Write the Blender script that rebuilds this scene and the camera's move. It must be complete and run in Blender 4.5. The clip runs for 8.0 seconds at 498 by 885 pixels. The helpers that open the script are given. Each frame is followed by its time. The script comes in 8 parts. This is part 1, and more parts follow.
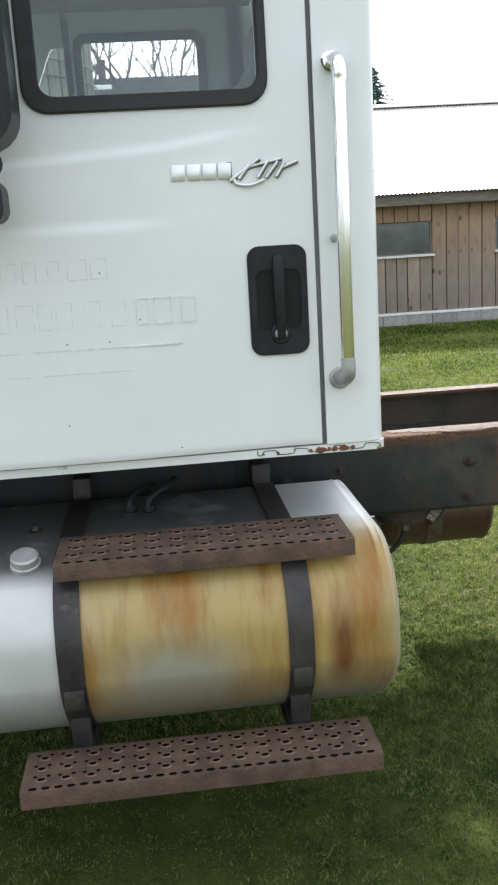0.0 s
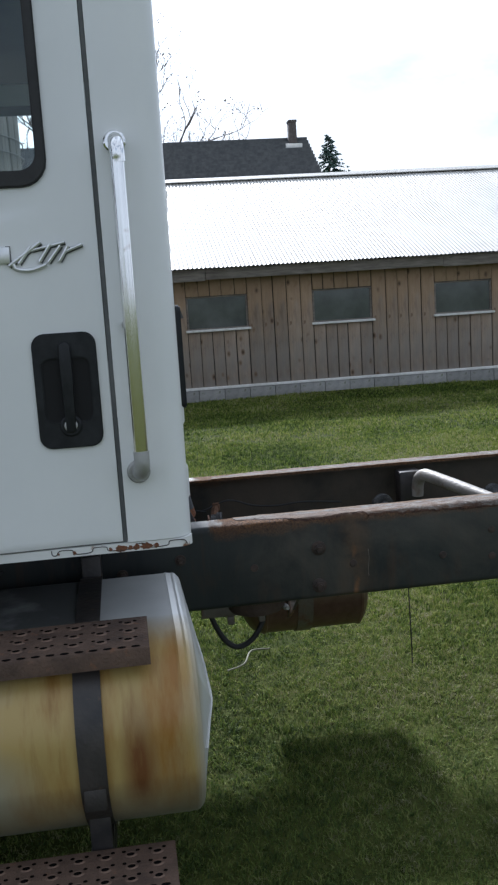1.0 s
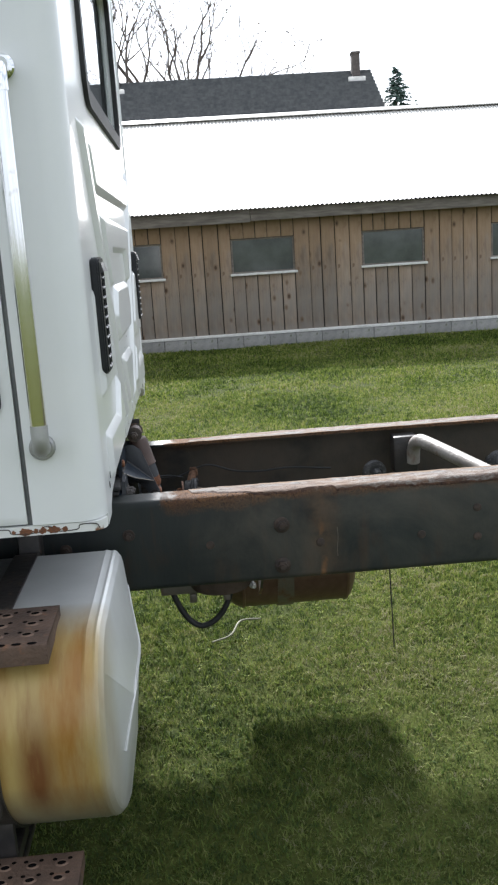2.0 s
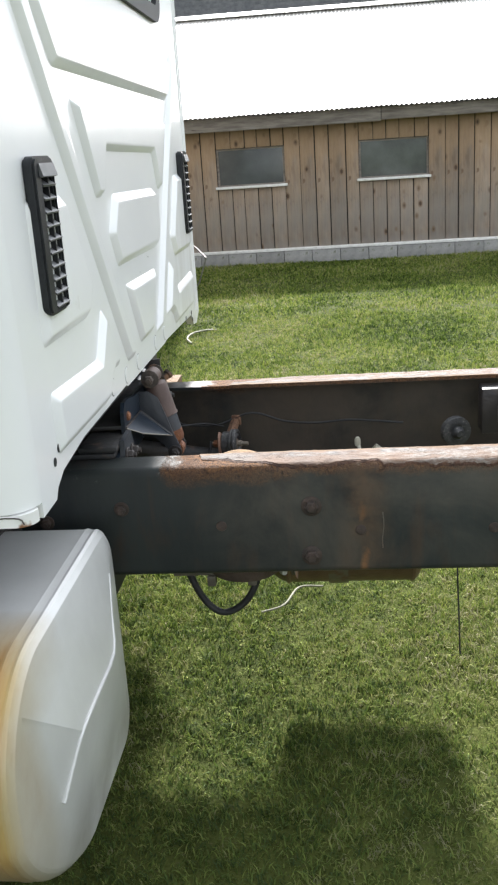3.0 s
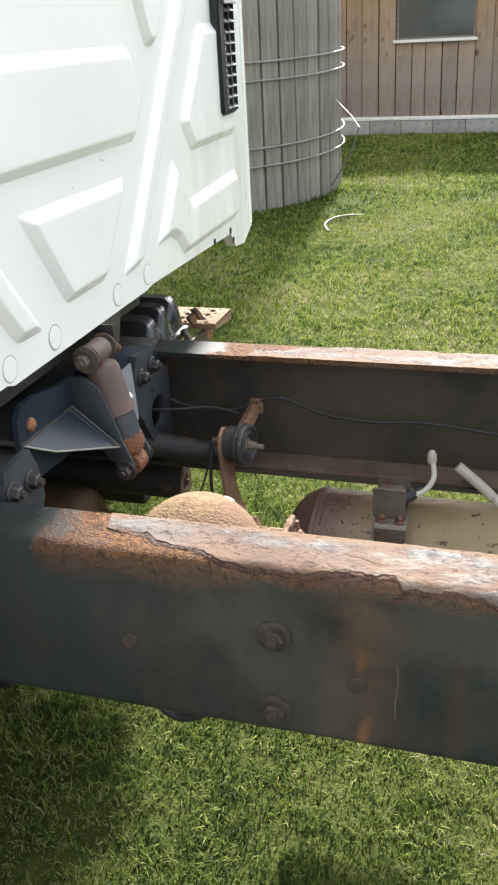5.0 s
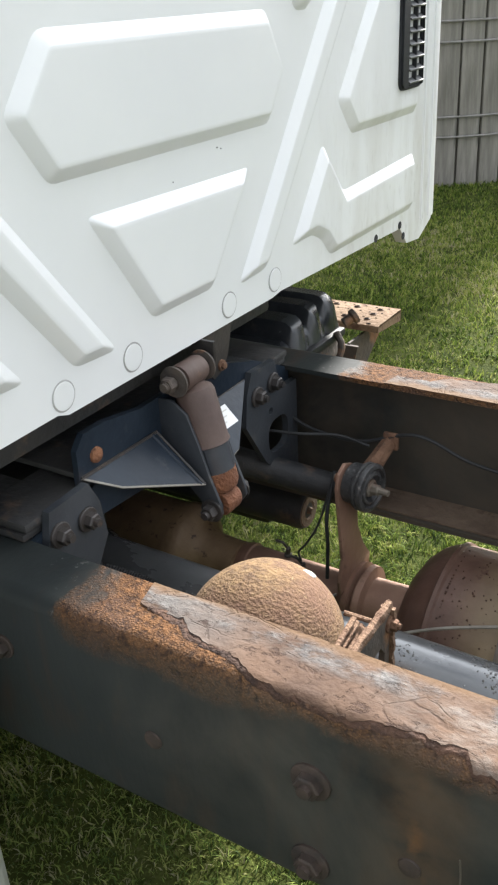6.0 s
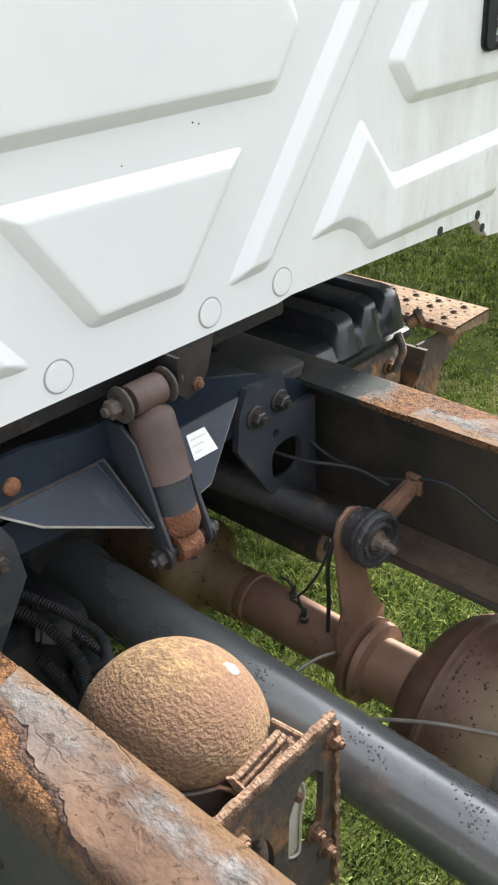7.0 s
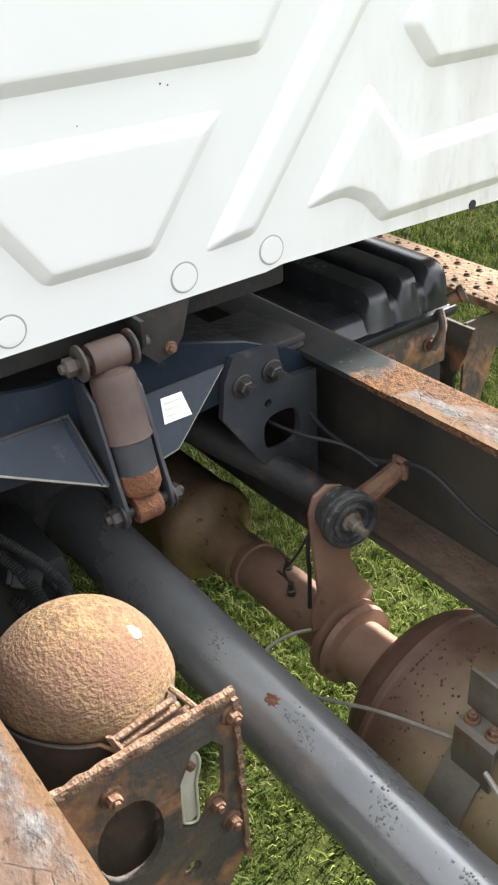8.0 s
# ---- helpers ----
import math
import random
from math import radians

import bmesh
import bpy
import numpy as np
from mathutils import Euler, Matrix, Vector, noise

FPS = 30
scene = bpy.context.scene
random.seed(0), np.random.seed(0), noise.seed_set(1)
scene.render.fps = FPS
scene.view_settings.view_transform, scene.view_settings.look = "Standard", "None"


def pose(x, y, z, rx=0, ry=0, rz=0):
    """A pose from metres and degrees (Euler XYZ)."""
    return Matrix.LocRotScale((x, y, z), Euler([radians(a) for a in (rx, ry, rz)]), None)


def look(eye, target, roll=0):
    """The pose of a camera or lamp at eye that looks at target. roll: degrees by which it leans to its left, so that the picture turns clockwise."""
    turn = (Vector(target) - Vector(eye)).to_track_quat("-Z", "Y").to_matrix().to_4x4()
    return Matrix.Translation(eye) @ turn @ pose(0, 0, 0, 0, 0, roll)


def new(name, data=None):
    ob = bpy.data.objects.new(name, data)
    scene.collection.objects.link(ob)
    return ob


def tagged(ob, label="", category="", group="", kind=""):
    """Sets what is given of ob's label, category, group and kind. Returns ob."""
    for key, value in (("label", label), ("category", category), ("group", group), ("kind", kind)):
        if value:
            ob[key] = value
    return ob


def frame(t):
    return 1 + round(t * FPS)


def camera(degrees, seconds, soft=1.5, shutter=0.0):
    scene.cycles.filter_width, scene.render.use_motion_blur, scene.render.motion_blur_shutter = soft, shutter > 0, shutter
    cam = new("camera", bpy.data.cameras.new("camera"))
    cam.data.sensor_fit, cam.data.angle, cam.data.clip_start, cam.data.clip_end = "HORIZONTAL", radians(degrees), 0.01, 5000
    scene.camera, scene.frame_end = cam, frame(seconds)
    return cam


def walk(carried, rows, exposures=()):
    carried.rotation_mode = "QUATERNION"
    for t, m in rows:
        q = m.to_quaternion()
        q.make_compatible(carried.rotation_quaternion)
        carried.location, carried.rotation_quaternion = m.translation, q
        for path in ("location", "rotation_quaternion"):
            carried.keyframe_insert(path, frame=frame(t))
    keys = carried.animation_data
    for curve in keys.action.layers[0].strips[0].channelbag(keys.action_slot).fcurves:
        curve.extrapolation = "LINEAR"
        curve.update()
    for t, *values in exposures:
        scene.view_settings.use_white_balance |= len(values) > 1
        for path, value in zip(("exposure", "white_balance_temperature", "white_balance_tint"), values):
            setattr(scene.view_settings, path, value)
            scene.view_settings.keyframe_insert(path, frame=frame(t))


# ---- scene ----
cam = camera(30.4, 8.0, 2.3)
PATH = [
    (0, (0.002, -0.036, 1.715), (0.188, 1.906, 1.274), -3.4),
    (0.5, (0.223, -0.097, 1.758), (0.42, 1.866, 1.427), -3.5),
    (1, (0.453, 0.078, 1.746), (0.713, 2.036, 1.429), -3.6),
    (1.2, (0.518, 0.129, 1.757), (0.789, 2.085, 1.443), -3.7),
    (2.3, (0.919, 0.446, 1.736), (0.924, 2.375, 1.206), -3.5),
    (2.5, (0.982, 0.552, 1.718), (0.924, 2.463, 1.129), -3.3),
    (3, (1.107, 0.917, 1.716), (0.907, 2.814, 1.112), -3.8),
    (3.5, (1.189, 1.224, 1.687), (0.792, 3.087, 1.078), -3.8),
    (4, (1.296, 1.528, 1.679), (0.779, 3.345, 1.023), -2.6),
    (4.2, (1.321, 1.631, 1.677), (0.799, 3.427, 0.97), -2.7),
    (5.3, (1.327, 2.042, 1.683), (0.703, 3.73, 0.811), -3.2),
    (5.5, (1.349, 2.103, 1.688), (0.633, 3.755, 0.818), -3.8),
    (6, (1.374, 2.292, 1.684), (0.402, 3.784, 0.774), -3.1),
    (6.5, (1.348, 2.527, 1.682), (0.252, 3.871, 0.685), -3.3),
    (7, (1.42, 2.671, 1.669), (0.207, 3.911, 0.673), -2.9),
    (7.5, (1.562, 2.797, 1.659), (0.207, 3.891, 0.676), -3.3),
    (8, (1.577, 2.867, 1.662), (0.174, 3.828, 0.61), -3.8),
]
EXPOSURES = [(0.0, 1.54, 6350, 10), (0.5, 1.1, 5900, 10), (1.0, 0.46, 5800, 10), (1.2, 0.48, 5800, 10), (2.3, 1.42, 6350, 10), (2.5, 1.52, 6350, 10),
             (3.0, 1.63, 6450, 10), (3.5, 1.54, 6450, 10), (4.0, 1.44, 6450, 10), (4.2, 1.46, 6500, 10), (5.3, 1.96, 6660, 10), (5.6, 1.92, 6660, 10),
             (6.0, 1.58, 6550, 10), (6.5, 1.72, 6550, 10), (7.0, 1.7, 6600, 10), (7.5, 1.78, 6650, 10), (8.0, 1.95, 6700, 10)]
walk(cam, [(t, look(eye, target, roll)) for t, eye, target, roll in PATH], EXPOSURES)


SUN_DIR = Vector((-0.070, 0.795, 0.562)).normalized()

# ---- sky and sun ----
world = bpy.data.worlds.new("sky")
scene.world = world
world.use_nodes = True
wn, wl = world.node_tree.nodes, world.node_tree.links
wn.clear()
w_out = wn.new("ShaderNodeOutputWorld")
w_bg = wn.new("ShaderNodeBackground")
w_sky = wn.new("ShaderNodeTexSky")
w_sky.sky_type = "NISHITA"
w_sky.sun_disc = False
w_sky.sun_elevation = math.asin(SUN_DIR.z)
w_sky.sun_rotation = math.atan2(SUN_DIR.x, SUN_DIR.y)
w_sky.air_density, w_sky.dust_density, w_sky.ozone_density = 1.0, 2.0, 1.0
w_bg.inputs["Strength"].default_value = 0.058
w_co = wn.new("ShaderNodeTexCoord")
w_map = wn.new("ShaderNodeMapping")
w_map.inputs["Scale"].default_value = (1.2, 1.2, 3.0)
w_no = wn.new("ShaderNodeTexNoise")
w_no.inputs["Scale"].default_value = 2.2
w_no.inputs["Detail"].default_value = 7.0
w_no.inputs["Roughness"].default_value = 0.6
w_ramp = wn.new("ShaderNodeValToRGB")
w_ramp.color_ramp.elements[0].position = 0.33
w_ramp.color_ramp.elements[1].position = 0.52
w_mix = wn.new("ShaderNodeMixRGB")
w_mix.blend_type = "LIGHTEN"
wl.new(w_co.outputs["Generated"], w_map.inputs["Vector"])
wl.new(w_map.outputs["Vector"], w_no.inputs["Vector"])
wl.new(w_no.outputs["Fac"], w_ramp.inputs["Fac"])
wl.new(w_ramp.outputs["Color"], w_mix.inputs["Fac"])
# thin cloud is brighter on the side of the sun
w_dot = wn.new("ShaderNodeVectorMath")
w_dot.operation = "DOT_PRODUCT"
w_dot.inputs[1].default_value = tuple(SUN_DIR)
wl.new(w_co.outputs["Generated"], w_dot.inputs[0])
w_glow = wn.new("ShaderNodeMapRange")
w_glow.inputs["From Min"].default_value, w_glow.inputs["From Max"].default_value = 0.2, 1.0
w_glow.inputs["To Min"].default_value, w_glow.inputs["To Max"].default_value = 1.0, 1.7
wl.new(w_dot.outputs["Value"], w_glow.inputs["Value"])
w_lit = wn.new("ShaderNodeVectorMath")
w_lit.operation = "SCALE"
w_lit.inputs[0].default_value = (9.8, 10.25, 10.9)
w_aureole = wn.new("ShaderNodeMapRange")
w_aureole.inputs["From Min"].default_value, w_aureole.inputs["From Max"].default_value = 0.86, 1.0
w_aureole.inputs["To Max"].default_value = 2.2
wl.new(w_dot.outputs["Value"], w_aureole.inputs["Value"])
w_sum = wn.new("ShaderNodeMath")
wl.new(w_glow.outputs["Result"], w_sum.inputs[0])
wl.new(w_aureole.outputs["Result"], w_sum.inputs[1])
wl.new(w_sum.outputs["Value"], w_lit.inputs["Scale"])
wl.new(w_lit.outputs["Vector"], w_mix.inputs["Color2"])
wl.new(w_sky.outputs["Color"], w_mix.inputs["Color1"])
wl.new(w_mix.outputs["Color"], w_bg.inputs["Color"])
wl.new(w_bg.outputs["Background"], w_out.inputs["Surface"])

sun_data = bpy.data.lights.new("sun", "SUN")
sun_data.energy = 5.0
sun_data.angle = radians(4.5)
sun_data.color = (1.0, 0.965, 0.925)
sun = new("sun", sun_data)
sun.matrix_world = look((0, 0, 30), Vector((0, 0, 30)) - SUN_DIR)


# ---- material helpers ----
def material(name, colours, rough=0.6, metal=0.0, scale=8.0, detail=6.0, spread=(0.35, 0.65), bump=0.0, bump_scale=60.0,
             fleck=None, fleck_scale=30.0, fleck_at=(0.6, 0.7), stretch=(1, 1, 1), rough_var=0.1, per_object=0.0, per_island=0.0,
             coat=0.0, streak=None, streak_at=(0.5, 0.7), streak_scale=6.0, streak_stretch=(1, 1, 1), distortion=0.0):
    """A two-scale procedural surface: a noise between two colours, flecks of a third, a second wide stain, fine relief."""
    m = bpy.data.materials.new(name)
    m.use_nodes = True
    n, l = m.node_tree.nodes, m.node_tree.links
    bsdf = n["Principled BSDF"]
    co = n.new("ShaderNodeTexCoord")
    mp = n.new("ShaderNodeMapping")
    mp.inputs["Scale"].default_value = stretch
    l.new(co.outputs["Object"], mp.inputs["Vector"])

    def noise_fac(vec, sc, det, lo, hi, dist=0.0):
        t = n.new("ShaderNodeTexNoise")
        t.inputs["Scale"].default_value, t.inputs["Detail"].default_value = sc, det
        t.inputs["Roughness"].default_value = 0.62
        t.inputs["Distortion"].default_value = dist
        l.new(vec, t.inputs["Vector"])
        r = n.new("ShaderNodeMapRange")
        r.inputs["From Min"].default_value, r.inputs["From Max"].default_value = lo, hi
        l.new(t.outputs["Fac"], r.inputs["Value"])
        return r.outputs["Result"], t.outputs["Fac"]

    def mix(fac, a, b):
        x = n.new("ShaderNodeMixRGB")
        l.new(fac, x.inputs["Fac"])
        for v, s in ((a, "Color1"), (b, "Color2")):
            if isinstance(v, tuple):
                x.inputs[s].default_value = (*v, 1)
            else:
                l.new(v, x.inputs[s])
        return x.outputs["Color"]

    fac, raw = noise_fac(mp.outputs["Vector"], scale, detail, *spread, distortion)
    col = mix(fac, colours[0], colours[1])
    if streak:
        sm = n.new("ShaderNodeMapping")
        sm.inputs["Scale"].default_value = streak_stretch
        l.new(co.outputs["Object"], sm.inputs["Vector"])
        sf, _ = noise_fac(sm.outputs["Vector"], streak_scale, 5.0, *streak_at)
        col = mix(sf, col, streak)
    if fleck:
        ff, _ = noise_fac(mp.outputs["Vector"], fleck_scale, 4.0, *fleck_at)
        col = mix(ff, col, fleck)
    for amount, node, out in ((per_object, "ShaderNodeObjectInfo", "Random"), (per_island, "ShaderNodeNewGeometry", "Random Per Island")):
        if amount:
            src = n.new(node)
            r = n.new("ShaderNodeMapRange")
            r.inputs["To Min"].default_value, r.inputs["To Max"].default_value = 1 - amount, 1 + amount
            l.new(src.outputs[out], r.inputs["Value"])
            hs = n.new("ShaderNodeHueSaturation")
            l.new(r.outputs["Result"], hs.inputs["Value"])
            l.new(col, hs.inputs["Color"])
            col = hs.outputs["Color"]
    l.new(col, bsdf.inputs["Base Color"])
    bsdf.inputs["Metallic"].default_value = metal
    rr = n.new("ShaderNodeMapRange")
    rr.inputs["To Min"].default_value, rr.inputs["To Max"].default_value = max(0.03, rough - rough_var), min(1.0, rough + rough_var)
    l.new(raw, rr.inputs["Value"])
    l.new(rr.outputs["Result"], bsdf.inputs["Roughness"])
    if coat:
        bsdf.inputs["Coat Weight"].default_value = coat
        bsdf.inputs["Coat Roughness"].default_value = 0.12
    if bump:
        bt = n.new("ShaderNodeTexNoise")
        bt.inputs["Scale"].default_value, bt.inputs["Detail"].default_value = bump_scale, 5.0
        l.new(mp.outputs["Vector"], bt.inputs["Vector"])
        bn = n.new("ShaderNodeBump")
        bn.inputs["Strength"].default_value = bump
        bn.inputs["Distance"].default_value = 0.01
        l.new(bt.outputs["Fac"], bn.inputs["Height"])
        l.new(bn.outputs["Normal"], bsdf.inputs["Normal"])
    return m


def glass(name, tint, rough=0.02):
    m = bpy.data.materials.new(name)
    m.use_nodes = True
    b = m.node_tree.nodes["Principled BSDF"]
    b.inputs["Base Color"].default_value = (*tint, 1)
    b.inputs["Transmission Weight"].default_value = 1.0
    b.inputs["Roughness"].default_value = rough
    b.inputs["IOR"].default_value = 1.45
    return m


# ---- mesh helpers ----
def thing(name, label, category, at=(0, 0, 0), group="", kind=""):
    e = new(name)
    e.location = at
    return tagged(e, label, category, group, kind)


def part(name, bm, mat, parent, label="", sharp=35):
    """Links a bmesh as one mesh object, in world coordinates, under a thing or a part."""
    bmesh.ops.recalc_face_normals(bm, faces=bm.faces)
    lim = radians(sharp)
    for f in bm.faces:
        f.smooth = True
    for e in bm.edges:
        if len(e.link_faces) != 2 or e.calc_face_angle(0) > lim:
            e.smooth = False
    me = bpy.data.meshes.new(name)
    bm.to_mesh(me)
    bm.free()
    me.materials.append(mat)
    ob = new(name, me)
    if parent is not None:
        ob.parent = parent
        off = Vector((0, 0, 0))
        p = parent
        while p:
            off += p.location
            p = p.parent
        ob.location = -off
    if label:
        tagged(ob, label)
    return ob


def box(bm, x0, x1, y0, y1, z0, z1, bevel=0.0, m=None):
    r = bmesh.ops.create_cube(bm, size=1.0)
    t = Matrix.Translation(((x0 + x1) / 2, (y0 + y1) / 2, (z0 + z1) / 2)) @ Matrix.Diagonal((x1 - x0, y1 - y0, z1 - z0, 1))
    bmesh.ops.transform(bm, matrix=(m @ t) if m else t, verts=r["verts"])
    if bevel:
        es = {e for v in r["verts"] for e in v.link_edges}
        bmesh.ops.bevel(bm, geom=list(es), offset=bevel, segments=2, affect="EDGES", profile=0.5)
    return bm


AXES = {"x": lambda a, u, v: (a, u, v), "y": lambda a, u, v: (u, a, v), "z": lambda a, u, v: (u, v, a)}


def prism(bm, pts, axis, a0, a1, bevel=0.0):
    """A polygon in the other two axes, drawn out along one axis."""
    f = AXES[axis]
    lo = [bm.verts.new(f(a0, u, v)) for u, v in pts]
    hi = [bm.verts.new(f(a1, u, v)) for u, v in pts]
    n = len(pts)
    fs = [bm.faces.new(lo), bm.faces.new(hi[::-1])]
    for i in range(n):
        fs.append(bm.faces.new((lo[i], hi[i], hi[(i + 1) % n], lo[(i + 1) % n])))
    if bevel:
        es = {e for x in fs for e in x.edges}
        bmesh.ops.recalc_face_normals(bm, faces=fs)
        bmesh.ops.bevel(bm, geom=list(es), offset=bevel, segments=2, affect="EDGES", profile=0.5)
    return bm


def ring(bm, pts):
    return [bm.verts.new(p) for p in pts]


def skin(bm, rings, closed=True, caps=True):
    for a, b in zip(rings, rings[1:]):
        n = len(a)
        for i in range(n if closed else n - 1):
            bm.faces.new((a[i], a[(i + 1) % n], b[(i + 1) % n], b[i]))
    if caps and closed:
        bm.faces.new(rings[0][::-1])
        bm.faces.new(rings[-1])
    return bm


def frame_of(d):
    d = Vector(d).normalized()
    u = d.orthogonal().normalized() if abs(d.z) > 0.9 else d.cross(Vector((0, 0, 1))).normalized()
    return d, u, d.cross(u)


def turned(bm, p, d, profile, n=24):
    """A turned solid: profile of (distance along d from p, radius)."""
    d, u, v = frame_of(d)
    p = Vector(p)
    rs = []
    for h, r in profile:
        r = max(r, 0.0004)
        rs.append(ring(bm, [p + d * h + (u * math.cos(2 * math.pi * i / n) + v * math.sin(2 * math.pi * i / n)) * r for i in range(n)]))
    return skin(bm, rs)


def rod(bm, p0, p1, r, n=14):
    d = Vector(p1) - Vector(p0)
    return turned(bm, p0, d, [(0, r), (d.length, r)], n)


def smooth_path(pts, steps=6):
    """A Catmull-Rom line through the points."""
    p = [Vector(q) for q in pts]
    p = [p[0] * 2 - p[1]] + p + [p[-1] * 2 - p[-2]]
    out = []
    for i in range(1, len(p) - 2):
        for k in range(steps):
            t = k / steps
            a, b, c, d = p[i - 1], p[i], p[i + 1], p[i + 2]
            out.append(0.5 * (2 * b + (c - a) * t + (2 * a - 5 * b + 4 * c - d) * t * t + (3 * b - a - 3 * c + d) * t ** 3))
    out.append(p[-2])
    return out


def hose(bm, pts, r, n=10, steps=6, taper=None):
    line = smooth_path(pts, steps) if steps > 1 else [Vector(q) for q in pts]
    rs, up = [], None
    for i, q in enumerate(line):
        d = (line[min(i + 1, len(line) - 1)] - line[max(i - 1, 0)]).normalized()
        if up is None:
            up = d.orthogonal().normalized()
        up = (up - d * up.dot(d)).normalized()
        v = d.cross(up)
        rr = r if taper is None else r + (taper - r) * i / (len(line) - 1)
        rs.append(ring(bm, [q + (up * math.cos(2 * math.pi * k / n) + v * math.sin(2 * math.pi * k / n)) * rr for k in range(n)]))
    return skin(bm, rs)


def bolt(bm, p, d, r=0.014, h=0.014, washer=True):
    """A hexagon bolt head on its washer."""
    if washer:
        turned(bm, p, d, [(0, r * 1.5), (0.003, r * 1.5), (0.004, r * 1.4)], 16)
    dd = Vector(d).normalized()
    turned(bm, Vector(p) + dd * 0.003, d, [(0, r), (h * 0.85, r), (h, r * 0.85)], 6)
    turned(bm, Vector(p) + dd * h, d, [(0, r * 0.55), (h * 0.7, r * 0.5)], 10)
    return bm


def sheet_with_holes(bm, x, outline, holes, thick, axis="x"):
    """A plate across an axis, with polygon holes cut through it."""
    f = AXES[axis]
    loops = [outline] + holes
    edges = []
    for lp in loops:
        vs = [bm.verts.new(f(x, u, v)) for u, v in lp]
        edges += [bm.edges.new((vs[i], vs[(i + 1) % len(vs)])) for i in range(len(vs))]
    r = bmesh.ops.triangle_fill(bm, use_beauty=True, edges=edges)
    fs = [g for g in r["geom"] if isinstance(g, bmesh.types.BMFace)]
    ex = bmesh.ops.extrude_face_region(bm, geom=fs)
    vs = [g for g in ex["geom"] if isinstance(g, bmesh.types.BMVert)]
    bmesh.ops.translate(bm, verts=vs, vec=f(thick, 0, 0))
    return bm


def oval(u, v, ru, rv, n=20, power=1.0):
    out = []
    for i in range(n):
        a = 2 * math.pi * i / n
        c, s = math.cos(a), math.sin(a)
        out.append((u + ru * math.copysign(abs(c) ** power, c), v + rv * math.copysign(abs(s) ** power, s)))
    return out


def rounded(u0, u1, v0, v1, r, n=5):
    out = []
    for cu, cv, a0 in ((u1 - r, v0 + r, -90), (u1 - r, v1 - r, 0), (u0 + r, v1 - r, 90), (u0 + r, v0 + r, 180)):
        for k in range(n + 1):
            a = radians(a0 + 90 * k / n)
            out.append((cu + r * math.cos(a), cv + r * math.sin(a)))
    return out


# ---- materials of the yard ----
MAT_SOIL = material("soil_and_thatch", ((0.030, 0.040, 0.010), (0.070, 0.082, 0.022)), 0.95, scale=5.0, fleck=(0.085, 0.08, 0.04), fleck_scale=70,
                    fleck_at=(0.60, 0.76), bump=0.8, bump_scale=90)
MAT_SOIL.node_tree.nodes["Principled BSDF"].inputs["Specular IOR Level"].default_value = 0.05
MAT_BOARD = material("weathered_board", ((0.205, 0.130, 0.080), (0.41, 0.300, 0.205)), 0.85, scale=3.2, stretch=(9, 9, 1), fleck=(0.07, 0.04, 0.025),
                     fleck_scale=2.6, fleck_at=(0.64, 0.70), bump=0.5, bump_scale=40, per_object=0.24, streak=(0.28, 0.245, 0.21),
                     streak_at=(0.45, 0.75), streak_scale=0.7, streak_stretch=(3, 3, 1))


